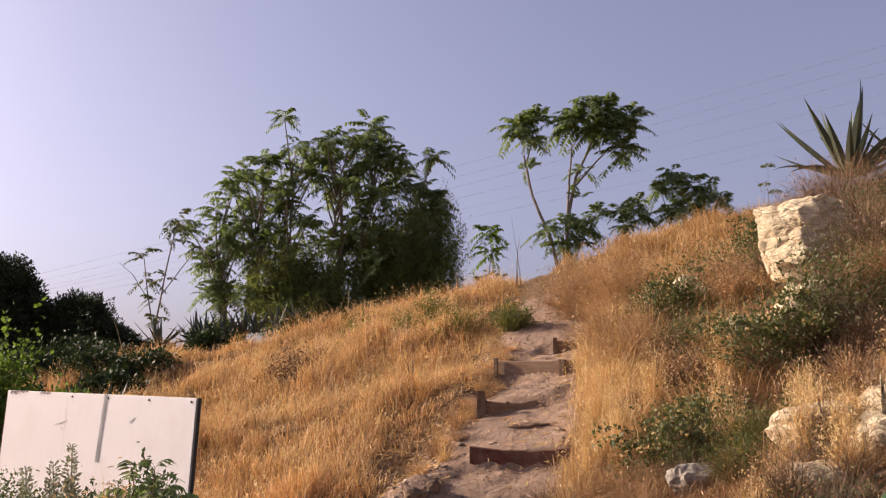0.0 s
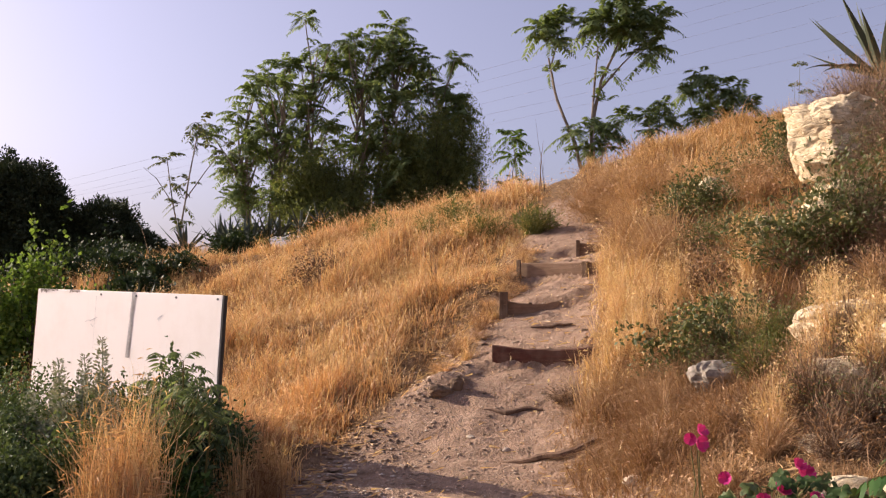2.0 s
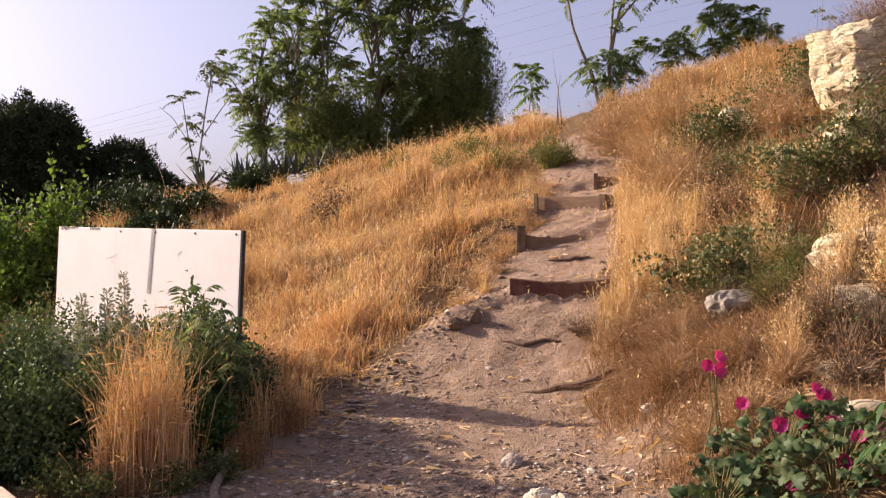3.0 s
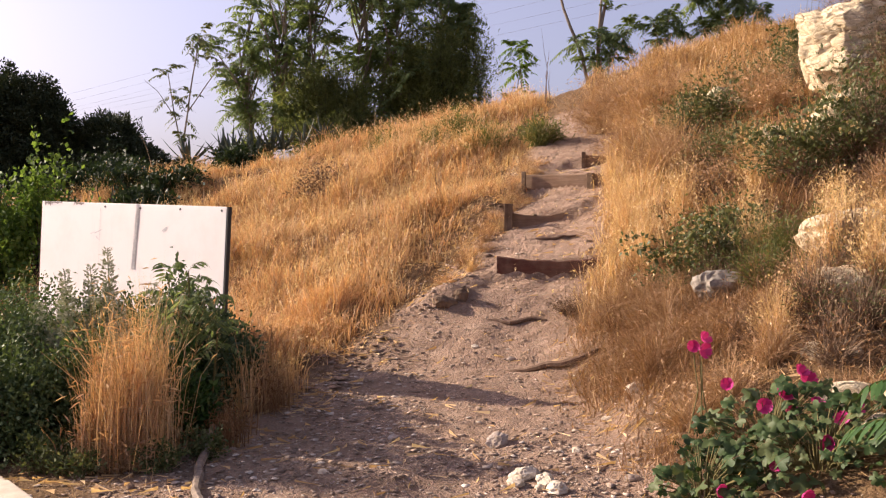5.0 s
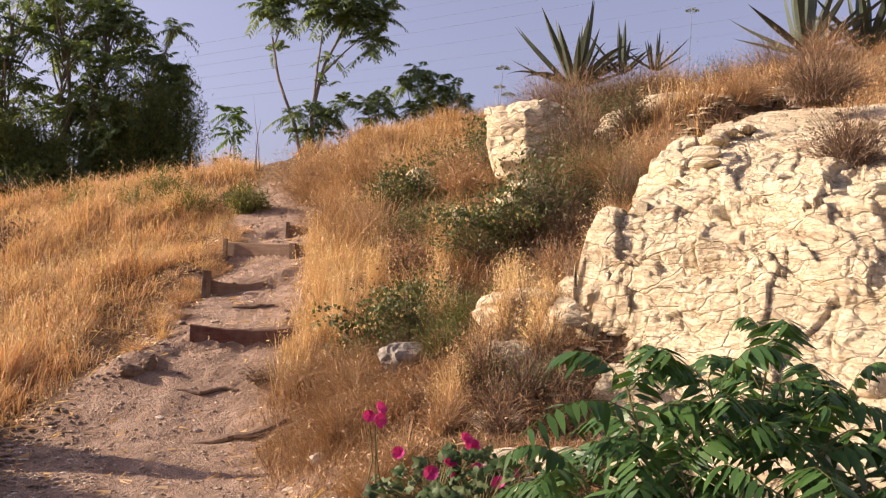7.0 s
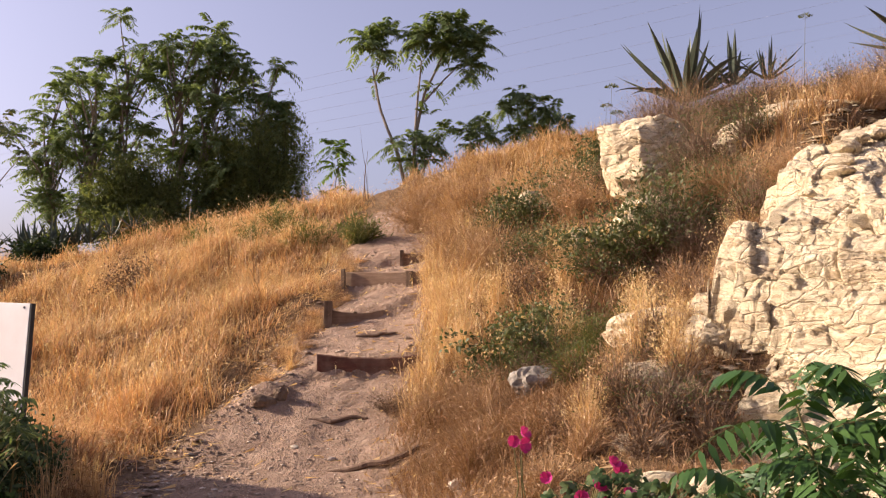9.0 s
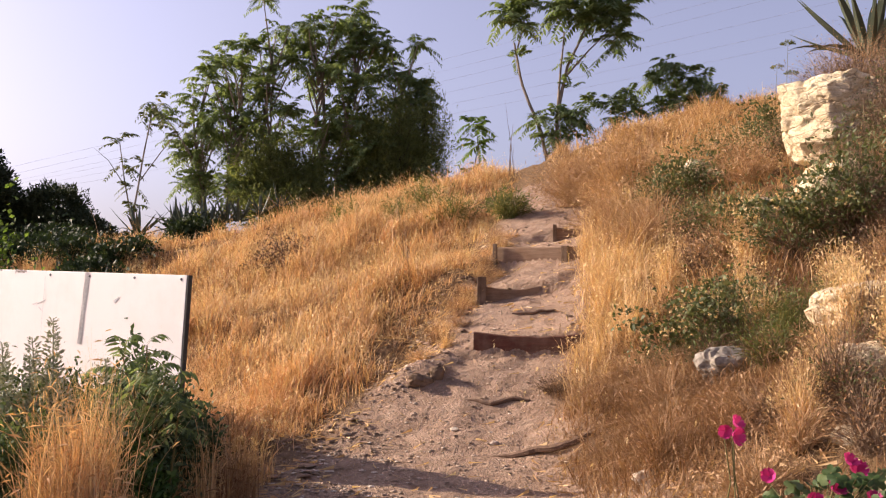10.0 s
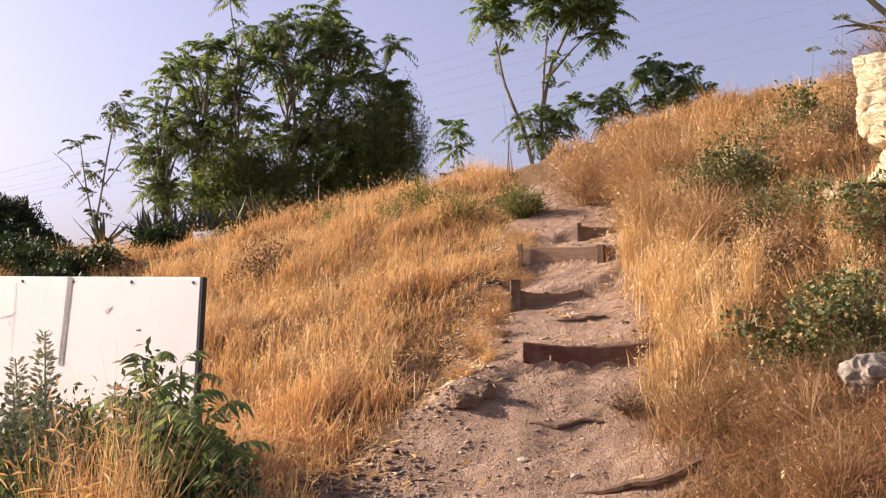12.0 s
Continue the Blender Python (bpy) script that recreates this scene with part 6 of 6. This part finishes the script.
def sprig(x, y, h, n, seed):
    """Upright stems from one foot, each set with small leaves that grow smaller to the tip."""
    r = np.random.default_rng(seed)
    z = gz(x, y)
    e = empty("sage_sprig", pose(x, y, z), "upright grey-white leafy sprigs before the board", "plant", "sprigs before the board")
    for q in range(n):
        top = h * (1.0 if q == 0 else r.uniform(0.62, 0.92))
        dx, dy = (0.0, 0.0) if q == 0 else (r.normal(0, 0.13), r.normal(0, 0.08))
        pts = [Vector((0.3 * dx, 0.3 * dy, -0.03)), Vector((0.6 * dx, 0.6 * dy, top * 0.4)), Vector((0.85 * dx, dy, top * 0.75)), Vector((dx + r.normal(0, 0.02), dy, top))]
        bm = bmesh.new()
        tube(bm, pts, [0.008, 0.007, 0.005, 0.003], 5)
        st = part("stem", bm, M_SAGE, e)
        m = int(380 * top)
        u = r.uniform(0.35, 1.0, m) ** 0.8
        c = np.array([pts[1].lerp(pts[3], float((v - 0.4) / 0.6)) if v > 0.4 else pts[0].lerp(pts[1], float(v / 0.4)) for v in u])
        a = r.uniform(0, 6.283, m)
        reach = 0.1 * (1.15 - u) ** 0.7 * r.uniform(0.1, 1.0, m)
        c = c + np.stack([np.cos(a) * reach, np.sin(a) * reach, r.normal(0, 0.006, m)], -1)
        d = unit(np.stack([np.cos(a), np.sin(a), r.uniform(0.3, 1.3, m)], -1))
        L = 0.055 * (1.35 - 0.85 * u) * r.uniform(0.7, 1.3, m)
        lf = tagged(from_units("foliage", leaf_units(c, d, L, L * 0.4, r, 0.1), LEAF_FACES, M_SAGE), kind="stuff")
        lf.parent = e


for i, (x, y, h, n) in enumerate([(-2.38, 6.25, 1.24, 6), (-2.75, 6.4, 0.95, 6), (-2.15, 6.5, 1.0, 6), (-2.0, 6.6, 0.92, 5), (-2.6, 6.1, 0.9, 6), (-2.25, 6.05, 0.9, 6), (-2.9, 6.3, 0.85, 5), (-2.5, 6.45, 1.0, 5)]):
    sprig(x, y, h, n, 170 + i)


def tuft(x, y, half, h, n, seed, label, material, group="", fine=0.8):
    r = np.random.default_rng(seed)
    q = r.uniform(-1, 1, n) * r.uniform(0.4, 1.2, n)
    bx, by = x + q * half * 0.8, y + r.normal(0, half * 0.5, n)
    hh = h * np.clip(r.normal(0.72, 0.25, n), 0.15, 1.06) * (1 - 0.3 * np.abs(q)) * (1 + 0.18 * np.sin(5 * q + seed))
    v, tip, out = blades(np.stack([bx, by, land(bx, by) - 0.02], -1), hh, fine * r.uniform(0.003, 0.011, n), np.abs(r.normal(0.03, 0.05, n)) + (r.random(n) < 0.12) * r.uniform(0.1, 0.5, n), np.abs(r.normal(0.05, 0.1, n)), r)
    fan = (q * 0.01 + r.normal(0.01, 0.05, n)) * hh
    v[:, 2:4, 0] += 0.4 * fan[:, None]
    v[:, 4, 0] += fan
    e = empty("grass_tuft", pose(x, y, gz(x, y)), label, "dry grass", group)
    child(tagged(from_units("grass", v, BLADE_FACES, material), kind="stuff"), e)
    # dry leaves that hang from the stalks
    m = n
    k, u = r.integers(0, n, m), r.uniform(0.25, 1.0, m)[:, None]
    at = v[k, 0] * (1 - u) + tip[k] * u + np.stack([fan[k] * u[:, 0] ** 2, np.zeros(m), np.zeros(m)], -1)
    d = unit(r.normal(0, 0.5, (m, 3)) + np.array([0, 0, 0.5]))
    L = r.uniform(0.03, 0.1, m)
    child(tagged(from_units("dry_leaf", leaf_units(at, d, L, L * 0.1, r, 0.2), LEAF_FACES, material), kind="stuff"), e)


tuft(-1.96, 5.45, 0.22, 1.1, 620, 181, "tall dense tuft of orange dry grass", M_GRASS, fine=0.6)
tuft(-1.85, 5.5, 0.23, 1.14, 420, 182, "tall loose tuft of pale dry grass", M_GRASS_PALE, fine=0.5)
tuft(-2.0, 5.4, 0.22, 0.9, 420, 187, "loose tuft of brown dry grass", M_TAWNY, fine=0.55)
tuft(-2.15, 5.35, 0.12, 0.5, 120, 183, "short tuft of dry grass before the bush", M_GRASS)
shrub("dry_weed", "brown weeds at the foot of the dry tuft", (-1.95, 5.25), (0.35, 0.16, 0.3), 500, 0.03, M_TAWNY, 260, M_TAWNY, 188, 0.003, upright=0.2)
for i, (x, y) in enumerate([(-2.12, 5.15), (-1.72, 5.3), (-1.55, 5.6)]):
    shrub("green_weed", "small green weed at the foot of the dry tuft", (x, y), (0.2, 0.15, 0.2), 600, 0.03, M_BRAMBLE, 50, M_STALK, 440 + i, 0.003, leaf_w=0.5, group="weeds at the foot of the tuft")
shrub("green_weed", "small green weed at the foot of the dry tuft", (-2.35, 5.25), (0.25, 0.2, 0.26), 700, 0.03, M_BRAMBLE, 60, M_STALK, 184, 0.003, leaf_w=0.5)
shrub("dark_bush", "dark green leafy weeds in the shade before the board", (-1.9, 6.15), (0.3, 0.32, 0.62), 9000, 0.055, M_FROND, 90, M_STALK, 185, 0.004, upright=0.3, leaf_w=0.45, clump=0.25)
shrub("dark_bush", "dark green leafy weeds in the shade before the board", (-2.1, 6.7), (0.5, 0.45, 1.0), 16000, 0.055, M_GREY, 100, M_STALK, 186, 0.004, upright=0.3, leaf_w=0.45, clump=0.25)
for i, (x, y, h) in enumerate([(-2.2, 7.2, 0.95), (-2.7, 7.4, 0.85), (-2.05, 6.9, 0.85), (-2.1, 7.6, 0.8)]):
    shrub("dark_bush", "dark leafy weeds in the shade beside the board", (x, y), (0.42, 0.4, h), 9000, 0.055, M_GREY, 90, M_STALK, 430 + i, 0.004, upright=0.3, leaf_w=0.45, clump=0.25, group="weeds beside the board")
for i in range(6):
    x, y = rng.uniform(-2.2, -1.4), rng.uniform(6.6, 8.4)
    tuft(x, y, 0.22, rng.uniform(0.45, 0.7), 160, 190 + i, "golden dry grass tuft beside the board", M_GRASS_PALE if i % 2 else M_TAWNY, "grass tufts beside the board")
for i in range(7):
    x, y = rng.uniform(-1.9, -1.35), rng.uniform(5.6, 7.2)
    tuft(x, y, 0.16, 0.3, 120, 210 + i, "short brown dry grass tuft by the gravel", M_GRASS_RED, "short tufts by the gravel")


# ---- feather-leaved plants close by ----
def frond_plant(label, stems, seed, size, leaves=8, pairs=9, leaflet=0.11, foot=None, material=None):
    """A young tree-of-heaven shoot: each stem carries arching compound leaves near its top."""
    fx, fy, fz = foot
    e = empty("feather_leaf_plant", pose(fx, fy, fz), label, "plant")
    r = np.random.default_rng(seed)
    bm = bmesh.new()
    base, dirs, lens = [], [], []
    for i, (b, t) in enumerate(stems):
        pts = bend(b, t, seed + i, 0.2)
        tube(bm, pts, [0.011, 0.009, 0.007, 0.004], 6)
        for j in range(leaves):
            u = 1 - 0.45 * (j / leaves)
            p = Vector(pts[2]).lerp(Vector(pts[3]), (u - 0.55) / 0.45) if u > 0.55 else Vector(pts[2])
            a = j * 2.4 + i
            el = 0.4 + 0.7 * (1 - j / leaves) + r.normal(0, 0.15)
            base.append(tuple(p))
            dirs.append((math.cos(a) * math.cos(el), math.sin(a) * math.cos(el), math.sin(el)))
            lens.append(size * r.uniform(0.7, 1.1) * (0.6 + 0.4 * min(1, (j + 1) / 3)))
    child(part("stem", bm, M_STALK, None), e)
    lv, st = pinnate(np.array(base), unit(np.array(dirs)), np.array(lens), pairs, leaflet * np.array(lens) / size, r, width=0.25, arch=0.6, hang=0.5)
    child(from_units("leaves", lv, LEAFLET_FACES, material or M_FROND), e)
    child(tagged(from_units("leaf_stalk", st, STALK_FACES, M_STALK), kind="stuff"), e)


def fronds():
    z = gz(2.4, 3.4)
    st = [((2.3, 3.45, z), (1.98, 3.45, 1.05)), ((2.45, 3.4, z), (2.3, 3.35, 1.05)), ((2.55, 3.5, z), (2.68, 3.5, 1.18)), ((2.6, 3.4, z), (2.95, 3.35, 1.0)),
          ((2.35, 3.3, z), (2.1, 3.2, 0.72)), ((2.5, 3.25, z), (2.55, 3.1, 0.8)), ((2.7, 3.35, z), (3.1, 3.2, 0.7)), ((2.35, 3.55, z), (2.15, 3.75, 0.75)), ((2.6, 3.6, z), (2.75, 3.8, 0.9)), ((2.45, 3.2, z), (2.3, 3.05, 0.5)), ((2.2, 3.1, z), (2.0, 3.1, 0.5)), ((2.6, 3.0, z), (2.7, 2.95, 0.55)), ((2.3, 2.9, z), (2.35, 2.8, 0.45)), ((2.05, 3.5, z), (1.85, 3.55, 0.65)), ((2.8, 3.1, z), (2.95, 2.95, 0.6))]
    frond_plant("fresh green shoot with arching feather-shaped leaves beside the crag", st, 221, 0.6, 8, 12, 0.16, (2.45, 3.4, z))
    z = gz(-1.8, 6.5)
    st = [((-1.85, 6.4, z), (-1.9, 6.0, 1.02)), ((-1.8, 6.4, z), (-1.74, 5.95, 1.04)), ((-1.78, 6.35, z), (-1.62, 5.9, 0.86)), ((-1.85, 6.35, z), (-1.78, 5.85, 0.84)), ((-1.75, 6.35, z), (-1.55, 5.95, 0.72))]
    frond_plant("green shoot with feather-shaped leaves before the board", st, 222, 0.34, 9, 8, 0.1, (-1.78, 6.5, z), M_TREE)


fronds()


# ---- pink mallows ----
def lobed_leaf(bm, c, nrm, size, turn):
    nrm = Vector(nrm).normalized()
    a = nrm.cross(Vector((0.3, 0.2, 1))).normalized()
    b = nrm.cross(a)
    mid = bm.verts.new(c)
    ring = []
    n = 20
    for k in range(n):
        t = 6.283 * k / n + turn
        lobe = abs(math.cos(2.5 * (t - turn)))
        rad = size * (0.58 + 0.46 * lobe ** 0.9) * (1 + 0.06 * math.sin(11 * t + size * 300))
        rise = -0.25 * (rad / size) ** 2 - 0.1 * (1 - lobe) + 0.2 * math.sin(3 * t + size * 900)
        ring.append(bm.verts.new(Vector(c) + a * rad * math.cos(t) + b * rad * math.sin(t) + nrm * size * rise))
    for k in range(n):
        bm.faces.new((mid, ring[k], ring[(k + 1) % n]))


def bloom(bm, c, d, size, turn):
    """Five broad petals in a shallow cup."""
    d = Vector(d).normalized()
    a = d.cross(Vector((0.1, 0.3, 1))).normalized()
    b = d.cross(a)
    for k in range(5):
        t = turn + 6.283 * k / 5
        rad = a * math.cos(t) + b * math.sin(t)
        tan = -a * math.sin(t) + b * math.cos(t)
        pts = [(0.05, 0.06, 0.0), (0.5, 0.36, 0.4), (0.8, 0.46, 0.8), (0.97, 0.3, 1.0), (0.92, 0.1, 0.82), (1.05, -0.06, 0.95), (0.9, -0.26, 0.85), (0.85, -0.46, 0.98), (0.5, -0.36, 0.4), (0.05, -0.06, 0.0)]
        vs = [bm.verts.new(Vector(c) + size * (rad * u + tan * (w * 1.12) + d * (h + 0.05 * math.sin(9 * w + k)))) for u, w, h in pts]
        bm.faces.new(vs)


def mallow(x, y, flowers, leaves, spread, seed, label):
    r = random.Random(seed)
    z = gz(x, y)
    e = empty("mallow_plant", pose(x, y, z), label, "flower", "pink mallows")
    stalks = bmesh.new()
    for f in flowers:
        tube(stalks, [(x + r.uniform(-0.1, 0.1), y + r.uniform(-0.1, 0.1), z - 0.03), ((x + f[0]) / 2, (y + f[1]) / 2, z + (f[2] - z) * 0.55), (f[0], f[1] + 0.02, f[2] - 0.03)], [0.005, 0.004, 0.003], 5)
    foliage = bmesh.new()
    for i in range(leaves):
        a, q = r.uniform(0, 6.283), math.sqrt(r.random())
        c = Vector((x + spread[0] * q * math.cos(a), y + spread[1] * q * math.sin(a), 0))
        c.z = gz(c.x, c.y) + spread[2] * (1 - 0.5 * q) * r.uniform(0.25, 1.0)
        lobed_leaf(foliage, c, (r.gauss(-0.3, 0.7), r.gauss(-0.6, 0.6), 1), r.uniform(0.02, 0.055), r.uniform(0, 6))
        tube(stalks, [(x + (c.x - x) * 0.3, y + (c.y - y) * 0.3, gz(x, y)), ((x + c.x) / 2, (y + c.y) / 2, c.z * 0.6 + z * 0.4), c], [0.004, 0.0035, 0.0025], 4)
    child(part("stalk", stalks, M_STALK, None), e)
    for f in foliage.faces:
        f.smooth = True
    child(part("leaves", foliage, M_MALLOW, None), e)
    for i, f in enumerate(flowers):
        bm = bmesh.new()
        bloom(bm, f, (r.uniform(-0.8, 0.6), -0.7, r.uniform(-0.2, 0.9)), 0.036 + 0.005 * (i % 3), r.random())
        child(part("bloom", bm, M_PETAL, None), e)


mallow(1.36, 5.35, [(1.31, 5.34, 0.66), (1.36, 5.36, 0.685), (1.345, 5.33, 0.635)], 10, (0.2, 0.15, 0.25), 1, "tall mallow stalk with bright pink blooms")
mallow(1.6, 4.95, [(1.44, 5.1, 0.48), (1.57, 4.9, 0.41), (1.66, 4.9, 0.45), (1.7, 4.92, 0.39), (1.81, 5.1, 0.54), (1.85, 5.1, 0.5)], 115, (0.45, 0.3, 0.44), 2, "leafy mallow with bright pink blooms beside the path")
mallow(1.75, 4.6, [(1.83, 4.9, 0.41), (1.89, 4.7, 0.37), (1.78, 4.6, 0.29), (1.52, 4.5, 0.19), (1.56, 4.3, 0.12), (1.95, 4.75, 0.42)], 140, (0.45, 0.3, 0.4), 3, "leafy mallow with bright pink blooms among white stones")
mallow(1.2, 4.65, [(1.22, 4.45, 0.1)], 80, (0.3, 0.28, 0.33), 4, "low leafy mallow at the edge of the gravel")
mallow(2.1, 4.3, [(2.05, 4.3, 0.35)], 40, (0.35, 0.25, 0.35), 5, "leafy mallow under the feather-leaved shoots")


# ---- kerb at the edge of the gravel ----
def kerb():
    e = empty("kerb", pose(-2.37, 4.68, gz(-2.37, 4.68)), "low pale stone kerb edging the gravel", "kerb")
    a, b = Vector((-3.22, 5.83, 0)), Vector((-1.27, 3.63, 0))
    n = 6
    for i in range(n):
        p, q = a.lerp(b, i / n), a.lerp(b, (i + 1) / n)
        m = (p + q) / 2
        bm = bmesh.new()
        block(bm, ((q - p).length - 0.012, 0.16, 0.3), (0, 0, 0), 0.012)
        for v in bm.verts:
            v.co += 0.008 * noise.noise_vector(v.co * 6 + Vector((i * 5, 0, 0)))
        ob = part("kerb_stone", bm, M_KERB, None)
        ob.matrix_basis = pose(m.x - 0.09, m.y - 0.08, gz(m.x, m.y) - 0.06, 0, 0, math.degrees(math.atan2(b.y - a.y, b.x - a.x)))
        child(ob, e)


kerb()

# ---- power lines far behind ----
for i, (z0, z1) in enumerate(((41.2, 56.0), (39.3, 53.6), (37.6, 51.5), (35.6, 48.3), (33.6, 45.3), (31.9, 43.0))):
    bm = bmesh.new()
    pts = []
    for k in range(25):
        u = k / 24
        x = -160 + 420 * u
        t = (x - 2) / 60
        pts.append((x, 150 - 0.1 * x, z0 + (z1 - z0) * t + 0.6 * t * t))
    tube(bm, pts, [0.014] * 25, 5)
    tagged(part("power_cable", bm, M_CABLE, None), "thin grey power cable strung across the sky", "cable", "power cables")

# dried flower heads on thin stems
for i, (x, y, top) in enumerate([(4.36, 12.5, 4.66), (7.35, 12.5, 5.83), (4.75, 13.4, 4.5), (5.0, 14.6, 4.9)]):
    z = gz(x, y)
    h = max(0.4, top - z)
    e = empty("dried_umbel", pose(x, y, z), "dry yellow-brown flower head on a thin stem", "plant", "dried flower heads")
    bm = bmesh.new()
    tube(bm, [(x, y, z), (x + 0.03, y, z + h * 0.6), (x + 0.06, y, z + h)], [0.004, 0.003, 0.002], 5)
    child(part("stem", bm, M_STALK, None), e)
    r = np.random.default_rng(300 + i)
    d = unit(r.normal(0, 1, (160, 3)) * np.array([1, 1, 0.25]) + np.array([0, 0, 0.35]))
    c = np.array([x + 0.06, y, z + h]) + d * np.array([0.09, 0.09, 0.04]) * r.random((160, 1)) ** 0.4
    child(from_units("flower_head", leaf_units(c, d, np.full(160, 0.025), np.full(160, 0.014), r), LEAF_FACES, M_GREENGRASS), e)
